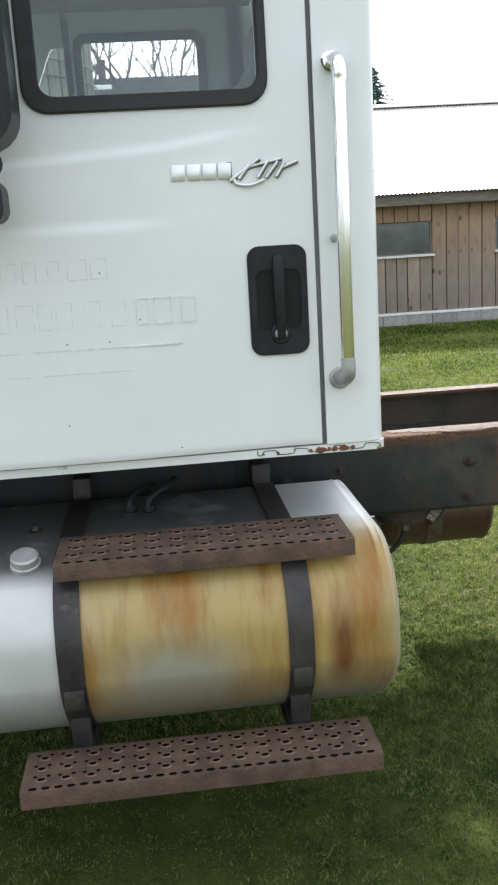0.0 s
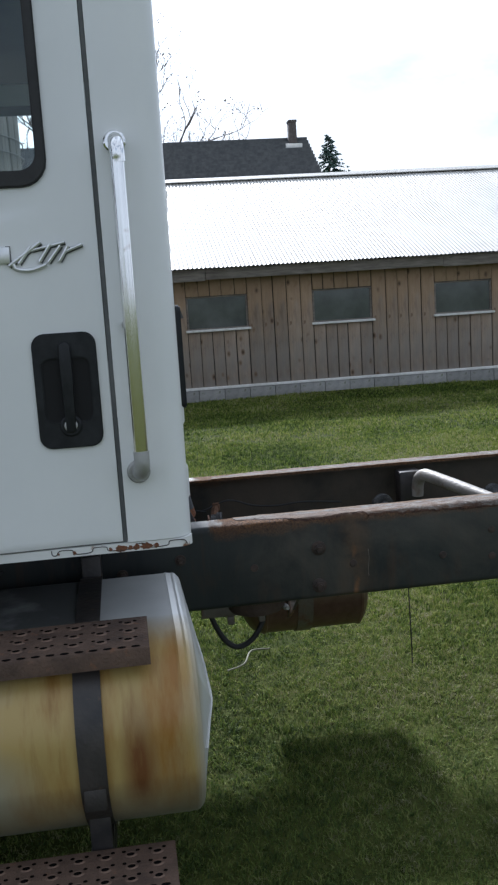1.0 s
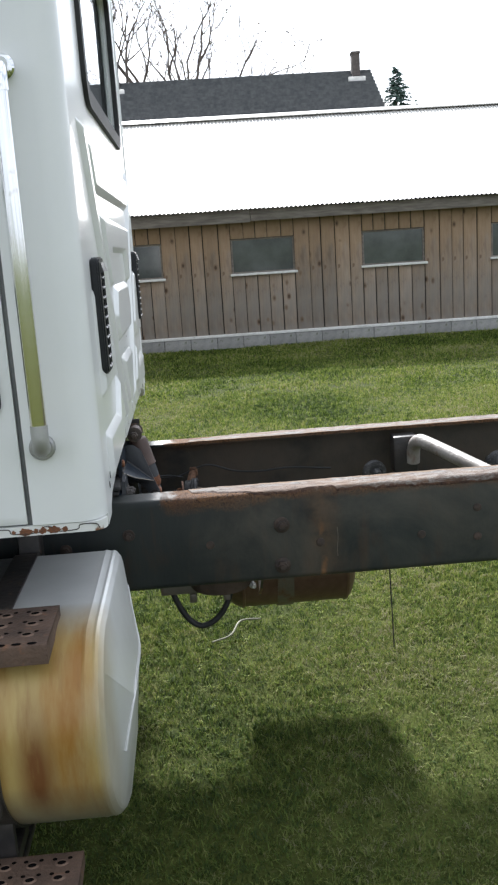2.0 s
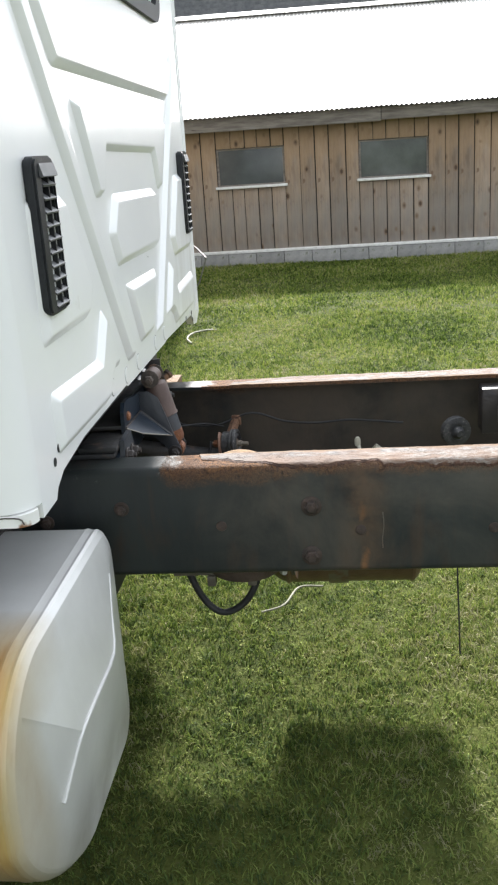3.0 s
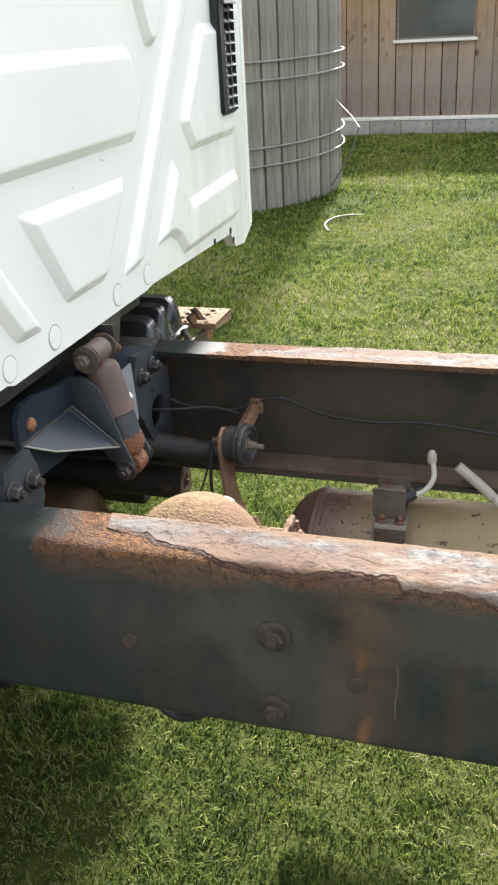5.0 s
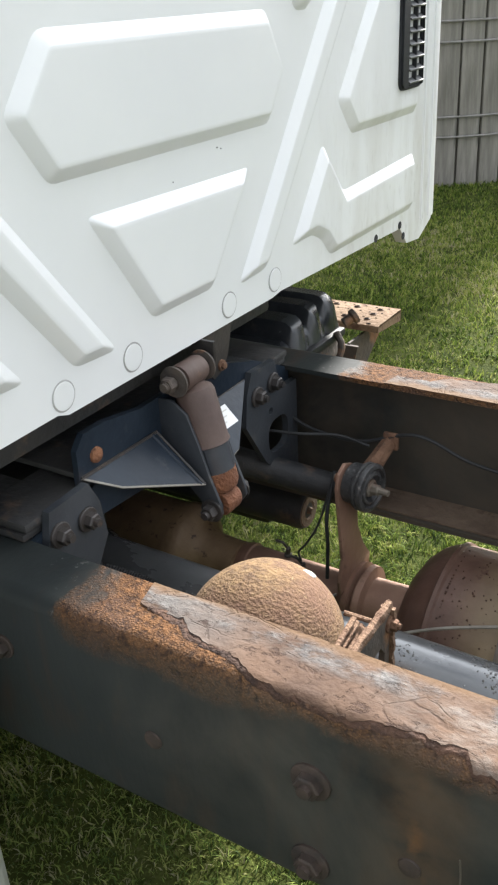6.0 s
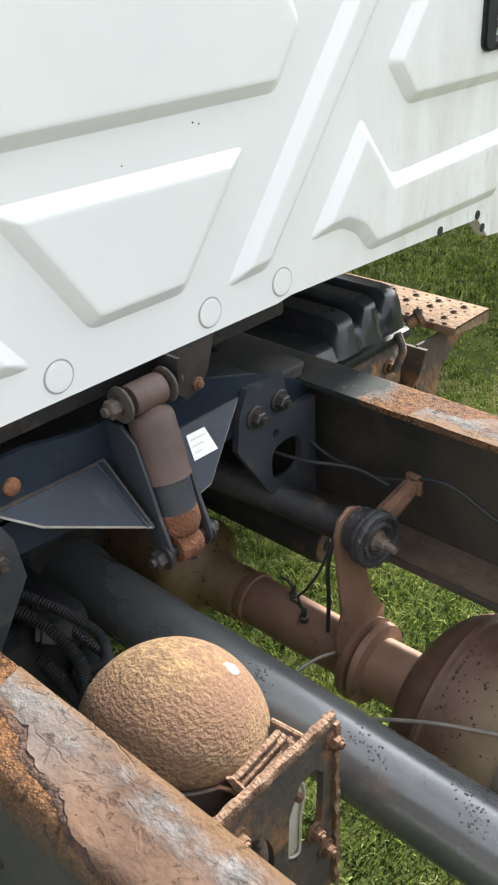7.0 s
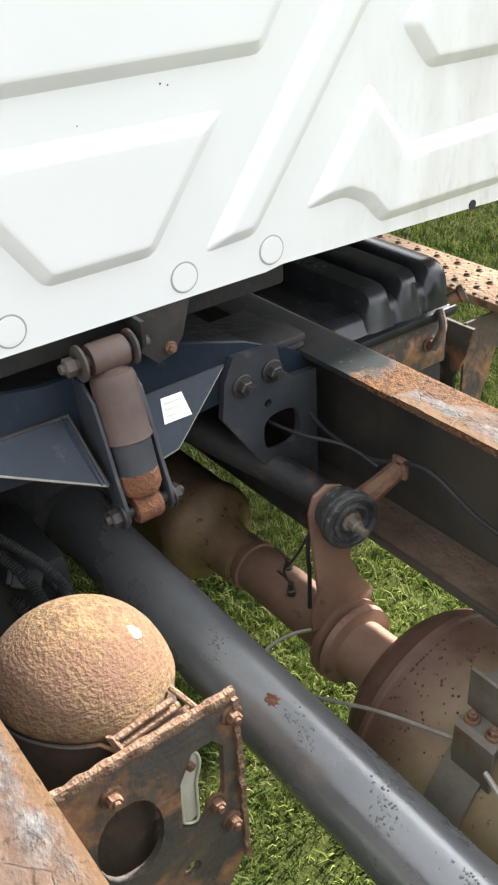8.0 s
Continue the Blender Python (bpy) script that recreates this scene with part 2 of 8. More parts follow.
def weather_boards(m):
    """Knots, and silvery weathering towards the foot of each board."""
    n, l = m.node_tree.nodes, m.node_tree.links
    b = n["Principled BSDF"]
    base = b.inputs["Base Color"].links[0].from_socket
    co = n.new("ShaderNodeTexCoord")
    sep = n.new("ShaderNodeSeparateXYZ")
    l.new(co.outputs["Object"], sep.inputs["Vector"])

    def layer(scale, stretch, lo, hi, tone, base, along=None):
        mp = n.new("ShaderNodeMapping")
        mp.inputs["Scale"].default_value = stretch
        l.new(co.outputs["Object"], mp.inputs["Vector"])
        t = n.new("ShaderNodeTexNoise")
        t.inputs["Scale"].default_value, t.inputs["Detail"].default_value = scale, 3.0
        l.new(mp.outputs["Vector"], t.inputs["Vector"])
        src = t.outputs["Fac"]
        if along:
            w = n.new("ShaderNodeMath")
            w.operation = "MULTIPLY_ADD"
            w.inputs[1].default_value = along
            l.new(sep.outputs["Z"], w.inputs[0])
            l.new(src, w.inputs[2])
            src = w.outputs["Value"]
        r = n.new("ShaderNodeMapRange")
        r.inputs["From Min"].default_value, r.inputs["From Max"].default_value, r.inputs["To Max"].default_value = lo, hi, 0.75
        l.new(src, r.inputs["Value"])
        x = n.new("ShaderNodeMixRGB")
        l.new(r.outputs["Result"], x.inputs["Fac"])
        l.new(base, x.inputs["Color1"])
        x.inputs["Color2"].default_value = (*tone, 1)
        return x.outputs["Color"]

    base = layer(3.0, (2, 2, 1.0), -0.22, 0.36, (0.255, 0.235, 0.215), base, -0.40)
    base = layer(7.5, (1.3, 1.3, 0.9), 0.66, 0.72, (0.085, 0.045, 0.028), base)
    base = layer(3.0, (2, 2, 1.0), 0.98, 1.22, (0.35, 0.235, 0.142), base, 0.42)
    # round knots with a dark heart, gathered on some boards
    info, shift = n.new("ShaderNodeObjectInfo"), n.new("ShaderNodeVectorMath")
    shift.operation = "MULTIPLY_ADD"
    shift.inputs[1].default_value = (17.0, 5.0, 31.0)
    l.new(info.outputs["Random"], shift.inputs[0])
    l.new(co.outputs["Object"], shift.inputs[2])
    mp = n.new("ShaderNodeMapping")
    mp.inputs["Scale"].default_value = (1.0, 1.0, 0.62)
    l.new(shift.outputs["Vector"], mp.inputs["Vector"])
    v = n.new("ShaderNodeTexVoronoi")
    v.inputs["Scale"].default_value = 7.0
    l.new(mp.outputs["Vector"], v.inputs["Vector"])
    t = n.new("ShaderNodeTexNoise")
    t.inputs["Scale"].default_value, t.inputs["Detail"].default_value = 2.4, 2.0
    l.new(shift.outputs["Vector"], t.inputs["Vector"])
    some = n.new("ShaderNodeMapRange")
    some.inputs["From Min"].default_value, some.inputs["From Max"].default_value = 0.47, 0.56
    l.new(t.outputs["Fac"], some.inputs["Value"])
    for near, far, tone in ((0.27, 0.15, (0.19, 0.125, 0.078, 1)), (0.16, 0.09, (0.060, 0.036, 0.024, 1))):
        r = n.new("ShaderNodeMapRange")
        r.inputs["From Min"].default_value, r.inputs["From Max"].default_value, r.inputs["To Max"].default_value = near, far, 0.85
        l.new(v.outputs["Distance"], r.inputs["Value"])
        k = n.new("ShaderNodeMath")
        k.operation = "MULTIPLY"
        l.new(r.outputs["Result"], k.inputs[0])
        l.new(some.outputs["Result"], k.inputs[1])
        x = n.new("ShaderNodeMixRGB")
        l.new(k.outputs["Value"], x.inputs["Fac"])
        l.new(base, x.inputs["Color1"])
        x.inputs["Color2"].default_value = tone
        base = x.outputs["Color"]
    l.new(base, b.inputs["Base Color"])


weather_boards(MAT_BOARD)
MAT_FASCIA = material("grey_fascia_wood", ((0.16, 0.135, 0.12), (0.28, 0.25, 0.22)), 0.85, scale=4, stretch=(1, 8, 8), fleck=(0.06, 0.045, 0.04),
                      fleck_scale=3, fleck_at=(0.66, 0.72), bump=0.4, bump_scale=40)
MAT_WHITE_TRIM = material("white_trim", ((0.66, 0.65, 0.62), (0.8, 0.79, 0.77)), 0.6, scale=12, fleck=(0.4, 0.38, 0.34), fleck_at=(0.66, 0.74))
MAT_CONCRETE = material("concrete_block", ((0.20, 0.20, 0.195), (0.32, 0.315, 0.30)), 0.9, scale=9, fleck=(0.15, 0.16, 0.12), fleck_scale=18, bump=0.4, per_object=0.15)
MAT_ROOF = material("pale_metal_roof", ((0.44, 0.42, 0.385), (0.54, 0.525, 0.49)), 0.45, scale=1.3, fleck=(0.38, 0.34, 0.28), fleck_scale=4,
                    fleck_at=(0.62, 0.8), per_object=0.04)
# near-black colour for the shade inside gaps and holes
MAT_INSIDE_SHADE = material("inside_shade", ((0.015, 0.015, 0.016), (0.03, 0.03, 0.03)), 0.9)
MAT_PANE = material("dusty_pane", ((0.035, 0.042, 0.043), (0.075, 0.085, 0.085)), 0.10, scale=2.0, coat=0.8, rough_var=0.06, per_object=0.3)
MAT_STAVE = material("grey_silo_stave", ((0.165, 0.155, 0.138), (0.30, 0.282, 0.255)), 0.85, scale=2.5, stretch=(8, 8, 0.8), fleck=(0.10, 0.10, 0.09),
                     fleck_scale=1.4, fleck_at=(0.6, 0.72), bump=0.35, bump_scale=30, per_object=0.16)
MAT_STAVE_GAP = material("dark_silo_gap", ((0.12, 0.115, 0.10), (0.21, 0.20, 0.175)), 0.9, scale=4)
MAT_HOOP = material("galvanised_hoop", ((0.15, 0.145, 0.135), (0.26, 0.25, 0.24)), 0.6, metal=0.3, scale=14, fleck=(0.30, 0.22, 0.15), fleck_at=(0.66, 0.76))
MAT_SHINGLE = material("dark_shingle", ((0.075, 0.08, 0.085), (0.13, 0.135, 0.14)), 0.9, scale=6, per_object=0.12, bump=0.3)
MAT_HOUSE_WALL = material("pale_siding", ((0.5, 0.5, 0.48), (0.62, 0.62, 0.6)), 0.7, scale=2)
MAT_BRICK = material("chimney_brick", ((0.07, 0.06, 0.058), (0.12, 0.105, 0.10)), 0.9, scale=12, bump=0.4)
MAT_BARK = material("grey_bark", ((0.075, 0.06, 0.05), (0.15, 0.125, 0.11)), 0.95, scale=8, bump=0.6, bump_scale=25)
MAT_TWIG_LEAF = material("dry_leaf", ((0.10, 0.07, 0.05), (0.17, 0.12, 0.08)), 0.9, per_island=0.3)
MAT_NEEDLE = material("spruce_needles", ((0.040, 0.075, 0.065), (0.075, 0.125, 0.10)), 0.8, scale=3, per_island=0.35)
MAT_PLASTIC_HOSE = material("pale_hose", ((0.12, 0.12, 0.075), (0.18, 0.175, 0.115)), 0.6, scale=10)


def ground_z(x, y):
    return 0.03 + 0.018 * min(y, 9.0) + 0.012 * math.sin(1.3 * x + 0.6 * y) + 0.010 * math.sin(2.1 * y - 0.9 * x)


# ---- ground: one sheet to the horizon ----
def make_ground():
    def steps(lo, hi, fine_lo, fine_hi, d):
        a = list(np.arange(fine_lo, fine_hi + d / 2, d))
        g, left, right = d, fine_lo, fine_hi
        before, after = [], []
        while left > lo:
            g *= 1.35
            left -= g
            before.append(left)
        g = d
        while right < hi:
            g *= 1.35
            right += g
            after.append(right)
        return before[::-1] + a + after
    xs, ys = steps(-900, 900, -7, 9, 0.2), steps(-900, 1500, -3, 15, 0.2)
    bm = bmesh.new()
    grid = []
    for y in ys:
        row = []
        for x in xs:
            far = max(0.0, max(abs(x) - 12, abs(y - 6) - 12))
            yy = min(max(y, -6), 16)
            z = ground_z(x, yy) if far < 40 else 0.03 + 0.018 * min(yy, 9.0)
            row.append(bm.verts.new((x, y, z)))
        grid.append(row)
    for a, b in zip(grid, grid[1:]):
        for i in range(len(a) - 1):
            bm.faces.new((a[i], a[i + 1], b[i + 1], b[i]))
    ob = part("ground", bm, MAT_SOIL, None)
    tagged(ob, "mown grass yard over dark soil with thin dry patches", "ground", kind="structure")


make_ground()


def grass_material():
    m = bpy.data.materials.new("grass_blades")
    m.use_nodes = True
    n, l = m.node_tree.nodes, m.node_tree.links
    b = n["Principled BSDF"]
    geo = n.new("ShaderNodeNewGeometry")
    ramp = n.new("ShaderNodeValToRGB")
    e = ramp.color_ramp.elements
    e[0].position, e[0].color = 0.0, (0.024, 0.044, 0.011, 1)
    e[1].position, e[1].color = 1.0, (0.300, 0.275, 0.175, 1)
    for pos, c in ((0.30, (0.092, 0.144, 0.024)), (0.62, (0.218, 0.268, 0.052)), (0.82, (0.300, 0.298, 0.105))):
        x = e.new(pos)
        x.color = (*c, 1)
    co = n.new("ShaderNodeTexCoord")
    t = n.new("ShaderNodeTexNoise")
    t.inputs["Scale"].default_value, t.inputs["Detail"].default_value = 0.9, 4.0
    l.new(co.outputs["Object"], t.inputs["Vector"])
    add = n.new("ShaderNodeMath")
    add.operation = "MULTIPLY_ADD"
    add.inputs[1].default_value = 0.72
    sub = n.new("ShaderNodeMapRange")
    sub.inputs["From Min"].default_value, sub.inputs["From Max"].default_value = 0.35, 0.65
    sub.inputs["To Min"].default_value, sub.inputs["To Max"].default_value = -0.42, 0.58
    t2 = n.new("ShaderNodeTexNoise")
    t2.inputs["Scale"].default_value, t2.inputs["Detail"].default_value = 21.0, 3.0
    l.new(co.outputs["Object"], t2.inputs["Vector"])
    both = n.new("ShaderNodeMath")
    both.operation = "MULTIPLY_ADD"
    both.inputs[1].default_value = 0.55
    l.new(t2.outputs["Fac"], both.inputs[0])
    half = n.new("ShaderNodeMath")
    half.operation = "MULTIPLY"
    half.inputs[1].default_value = 0.45
    l.new(t.outputs["Fac"], half.inputs[0])
    l.new(half.outputs["Value"], both.inputs[2])
    l.new(both.outputs["Value"], sub.inputs["Value"])
    l.new(geo.outputs["Random Per Island"], add.inputs[0])
    l.new(sub.outputs["Result"], add.inputs[2])
    sep = n.new("ShaderNodeSeparateXYZ")
    l.new(co.outputs["Object"], sep.inputs["Vector"])
    # strip near the truck: wear, and the mask of the painted shade
    worn = n.new("ShaderNodeMapRange")
    worn.inputs["From Min"].default_value, worn.inputs["From Max"].default_value = 4.8, 2.7
    worn.inputs["To Max"].default_value = 0.46
    l.new(sep.outputs["Y"], worn.inputs["Value"])
    l.new(add.outputs["Value"], ramp.inputs["Fac"])
    # trampled, greyer grass beside the truck, darkened in colour for the truck's shade
    trodden_shade = n.new("ShaderNodeMixRGB")
    trodden_shade.inputs["Color2"].default_value = (0.060, 0.086, 0.038, 1)
    l.new(worn.outputs["Result"], trodden_shade.inputs["Fac"])
    l.new(ramp.outputs["Color"], trodden_shade.inputs["Color1"])
    l.new(trodden_shade.outputs["Color"], b.inputs["Base Color"])
    b.inputs["Roughness"].default_value = 0.6
    b.inputs["Specular IOR Level"].default_value = 0.08
    tr = n.new("ShaderNodeBsdfTranslucent")
    l.new(trodden_shade.outputs["Color"], tr.inputs["Color"])
    mx = n.new("ShaderNodeMixShader")
    mx.inputs["Fac"].default_value = 0.3
    l.new(b.outputs["BSDF"], mx.inputs[1])
    l.new(tr.outputs["BSDF"], mx.inputs[2])
    l.new(mx.outputs["Shader"], n["Material Output"].inputs["Surface"])
    return m


MAT_GRASS = grass_material()


def grass_patch(name, x0, x1, y0, y1, count, height, width, seed, label):
    """Curved blades of three faces each, in loose tufts."""
    rng = np.random.default_rng(seed)
    n_tuft = count // 14
    tx, ty = rng.uniform(x0, x1, n_tuft), rng.uniform(y0, y1, n_tuft)
    pick = rng.integers(0, n_tuft, count)
    spread = 6.5 * width
    x = tx[pick] + rng.normal(0, spread, count)
    y = ty[pick] + rng.normal(0, spread, count)
    tall, comb = rng.uniform(0.45, 1.3, n_tuft), rng.uniform(0, 2 * np.pi, n_tuft)
    keep = (x > x0) & (x < x1) & (y > y0) & (y < y1)
    x, y, pick = x[keep], y[keep], pick[keep]
    k = len(x)
    z = 0.03 + 0.018 * np.minimum(y, 9.0) + 0.012 * np.sin(1.3 * x + 0.6 * y) + 0.010 * np.sin(2.1 * y - 0.9 * x) - 0.004
    thin = 0.80 + 0.20 * np.sin(2.3 * x + 1.7) * np.sin(1.9 * y + 0.4) + 0.12 * np.sin(5.1 * x - 3.3 * y)
    near = np.clip((3.3 - y) / 1.2, 0, 1)
    h = height * rng.uniform(0.55, 1.2, k) * tall[pick] * thin * (1 - 0.5 * near)
    w = width * rng.uniform(0.6, 1.3, k)
    a = rng.uniform(0, 2 * np.pi, k)
    lean_a = comb[pick] + rng.normal(0, 1.0, k)
    lean = h * rng.uniform(0.2, 1.35, k)
    dx, dy = np.cos(a) * w / 2, np.sin(a) * w / 2
    lx, ly = np.cos(lean_a) * lean, np.sin(lean_a) * lean
    v = np.empty((k, 5, 3))
    v[:, 0] = np.stack((x - dx, y - dy, z), 1)
    v[:, 1] = np.stack((x + dx, y + dy, z), 1)
    v[:, 2] = np.stack((x + dx * 0.8 + lx * 0.35, y + dy * 0.8 + ly * 0.35, z + h * 0.6), 1)
    v[:, 3] = np.stack((x - dx * 0.8 + lx * 0.35, y - dy * 0.8 + ly * 0.35, z + h * 0.6), 1)
    v[:, 4] = np.stack((x + lx, y + ly, z + h * np.sqrt(np.clip(1 - (lean / h / 1.6) ** 2, 0.1, 1))), 1)
    base = np.arange(k)[:, None] * 5
    loops = np.concatenate([base + np.array([[0, 1, 2, 3]]), base + np.array([[3, 2, 4]])], 1).ravel()
    me = bpy.data.meshes.new(name)
    me.vertices.add(k * 5)
    me.vertices.foreach_set("co", v.ravel())
    me.loops.add(k * 7)
    me.loops.foreach_set("vertex_index", loops.astype(np.int32))
    starts = (np.arange(k)[:, None] * 7 + np.array([[0, 4]])).ravel()
    me.polygons.add(k * 2)
    me.polygons.foreach_set("loop_start", starts.astype(np.int32))
    me.update(calc_edges=True)
    me.materials.append(MAT_GRASS)
    return tagged(new(name, me), label, "grass", kind="stuff")


grass_patch("grass", -1.0, 2.8, 0.9, 5.6, 410000, 0.037, 0.0036, 11, "short green lawn grass with dry straw under the truck")
grass_patch("grass", -3.6, 6.5, 5.6, 9.6, 290000, 0.042, 0.0060, 12, "short sunlit lawn grass behind the truck")
grass_patch("grass", -5.0, 9.5, 9.6, 13.9, 180000, 0.050, 0.0088, 13, "short lawn grass in front of the barn")


# ---- barn ----
BARN_Y, BARN_X0, BARN_X1 = 13.98, -9.0, 13.0
WIN_X = [-0.46 + 1.94 * i for i in range(-4, 7)]
WIN_W, WIN_Z0, WIN_Z1, WALL_Z0, WALL_Z1 = 0.93, 1.27, 1.765, 0.385, 2.02


def make_barn():
    barn = thing("barn", "long low shed of weathered boards with pale corrugated metal roof", "barn", (2, BARN_Y, 0.3))
    # backing wall with window openings through it, near-black as painted shade in gaps
    bm = bmesh.new()
    holes = [[(a, WIN_Z0), (a + WIN_W, WIN_Z0), (a + WIN_W, WIN_Z1), (a, WIN_Z1)] for a in WIN_X]
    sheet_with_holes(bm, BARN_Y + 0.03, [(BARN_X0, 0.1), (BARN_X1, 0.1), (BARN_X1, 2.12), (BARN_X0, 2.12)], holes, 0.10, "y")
    part("wall", bm, MAT_INSIDE_SHADE, barn, "near-black backing for the shade between the boards")
    bm = bmesh.new()
    for x in (BARN_X0, BARN_X1 - 0.1):
        prism(bm, [(BARN_Y + 0.135, 0.1), (BARN_Y + 8.4, 0.1), (BARN_Y + 8.4, 2.1), (BARN_Y + 4.05, 3.78), (BARN_Y + 0.135, 2.12)], "x", x, x + 0.1)
    box(bm, BARN_X0 + 0.105, BARN_X1 - 0.105, BARN_Y + 8.4, BARN_Y + 8.5, 0.1, 2.1)
    part("gable_wall", bm, MAT_BOARD, barn)
    # fascia, base strip, rafters edge
    bm = bmesh.new()
    x = BARN_X0 - 0.2
    while x < BARN_X1:
        e = min(x + 3.66, BARN_X1 + 0.2)
        bm = bmesh.new()
        box(bm, x, e - 0.006, BARN_Y - 0.22, BARN_Y - 0.18, 2.0 + 0.008 * math.sin(x), 2.165, 0.004)
        part("fascia", bm, MAT_FASCIA, barn, "grey weathered fascia board under the eave")
        x = e
    bm = bmesh.new()
    box(bm, BARN_X0, BARN_X1, BARN_Y - 0.178, BARN_Y + 0.028, 2.09, 2.115)
    part("soffit", bm, MAT_FASCIA, barn)
    bm = bmesh.new()
    box(bm, BARN_X0, BARN_X1, BARN_Y - 0.035, BARN_Y + 0.028, 0.36, 0.40, 0.004)
    part("sill_strip", bm, MAT_WHITE_TRIM, barn, "white painted strip along the foot of the wall")
    # concrete blocks of the footing
    me = None
    i, x = 0, BARN_X0
    while x < BARN_X1 - 0.1:
        if me is None:
            bm = bmesh.new()
            box(bm, 0, 0.386, -0.02, 0.045, -0.06, 0.355, 0.006)
            ob = part("block", bm, MAT_CONCRETE, barn)
            me = ob.data
        else:
            ob = new("block", me)
            ob.parent = barn
        ob.location = Vector((x, BARN_Y - 0.02 + 0.006 * math.sin(i * 2.7), 0)) - barn.location
        x += 0.392
        i += 1
    # boards
    rng = random.Random(5)
    shapes = {}

    def board(w, z0, z1, x):
        key = (round(w, 2), round(z0, 2), round(z1, 2), rng.randrange(2))
        if key not in shapes:
            bm = bmesh.new()
            box(bm, 0.003, key[0] - 0.003, 0, 0.024, key[1], key[2], 0.003)
            ob = part("board", bm, MAT_BOARD, barn)
            shapes[key] = ob.data
        else:
            ob = new("board", shapes[key])
            ob.parent = barn
        ob.location = Vector((x, BARN_Y + rng.uniform(-0.006, 0.003), 0)) - barn.location

    def run(x0, x1, z0, z1):
        k = max(1, round((x1 - x0) / 0.195))
        ws = [rng.uniform(0.85, 1.15) for _ in range(k)]
        s = (x1 - x0) / sum(ws)
        x = x0
        for w in ws:
            board(math.floor(w * s * 100) / 100, z0, z1, x)
            x += w * s

    at = BARN_X0
    for a in WIN_X:
        run(at, a, WALL_Z0, WALL_Z1)
        run(a, a + WIN_W, WALL_Z0, WIN_Z0 - 0.03)
        run(a, a + WIN_W, WIN_Z1 + 0.005, WALL_Z1)
        at = a + WIN_W
    run(at, BARN_X1, WALL_Z0, WALL_Z1)
    # windows
    for k, a in enumerate(WIN_X):
        bm = bmesh.new()
        sheet_with_holes(bm, BARN_Y + 0.03, [(a - 0.002, WIN_Z0), (a + WIN_W + 0.002, WIN_Z0), (a + WIN_W + 0.002, WIN_Z1), (a - 0.002, WIN_Z1)],
                         [[(a + 0.025, WIN_Z0 + 0.02), (a + WIN_W - 0.025, WIN_Z0 + 0.02), (a + WIN_W - 0.025, WIN_Z1 - 0.02), (a + 0.025, WIN_Z1 - 0.02)]], 0.045, "y")
        w = part("window", bm, MAT_FASCIA, barn)
        bm = bmesh.new()
        box(bm, a + 0.02, a + WIN_W - 0.02, BARN_Y + 0.050, BARN_Y + 0.056, WIN_Z0 + 0.015, WIN_Z1 - 0.015)
        part("pane", bm, MAT_PANE, w)
        bm = bmesh.new()
        box(bm, a - 0.03, a + WIN_W + 0.03, BARN_Y - 0.05, BARN_Y + 0.026, WIN_Z0 - 0.032, WIN_Z0 + 0.002, 0.005)
        part("sill", bm, MAT_WHITE_TRIM, w, "white painted sill")
        if k % 3 != 1:
            bm = bmesh.new()
            s = a + WIN_W * (0.8 if k % 2 else 0.52)
            prism(bm, [(s, WIN_Z0 + 0.12), (s + 0.05, WIN_Z0 + 0.12), (s + 0.04, WIN_Z1 - 0.03), (s + 0.005, WIN_Z1 - 0.03)], "y", BARN_Y + 0.075, BARN_Y + 0.085)
            part("curtain", bm, MAT_WHITE_TRIM, w, "pale strip of cloth behind the pane")
    # roof sheets: corrugated, each lapping the next
    pitch, wave, per = 0.40, 0.064, 11
    bm = bmesh.new()
    rows = []
    for j in range(5):
        s = j / 4
        row = []
        for i in range(per * 8 + 3):
            u = i * wave / 8
            row.append(bm.verts.new((u, s * 4.42, s * 4.42 * pitch + 0.0065 * math.cos(2 * math.pi * u / wave))))
        rows.append(row)
    for a, b in zip(rows, rows[1:]):
        for i in range(len(a) - 1):
            bm.faces.new((a[i], a[i + 1], b[i + 1], b[i]))
    first = part("roof_sheet", bm, MAT_ROOF, barn, sharp=60)
    me = first.data
    k = 0
    x = BARN_X0 - 0.3
    while x < BARN_X1 + 0.2:
        ob = first if k == 0 else new("roof_sheet", me)
        ob.parent = barn
        ob.location = Vector((x, BARN_Y - 0.34 + (0.012 if k % 2 else 0), 2.175 + (0.004 if k % 2 else 0))) - barn.location
        x += wave * per
        k += 1
    k = 0
    bm = bmesh.new()
    prism(bm, [(BARN_Y + 4.09, 3.93), (BARN_Y + 8.8, 2.02), (BARN_Y + 8.8, 2.06), (BARN_Y + 4.09, 3.97)], "x", BARN_X0 - 0.3, BARN_X1 + 0.3)
    part("back_roof", bm, MAT_ROOF, barn)
    bm = bmesh.new()
    prism(bm, [(BARN_Y + 3.93, 3.915), (BARN_Y + 4.09, 3.985), (BARN_Y + 4.25, 3.915), (BARN_Y + 4.25, 3.93), (BARN_Y + 4.09, 4.0), (BARN_Y + 3.93, 3.93)],
          "x", BARN_X0 - 0.3, BARN_X1 + 0.3)
    part("ridge_cap", bm, MAT_ROOF, barn)


make_barn()


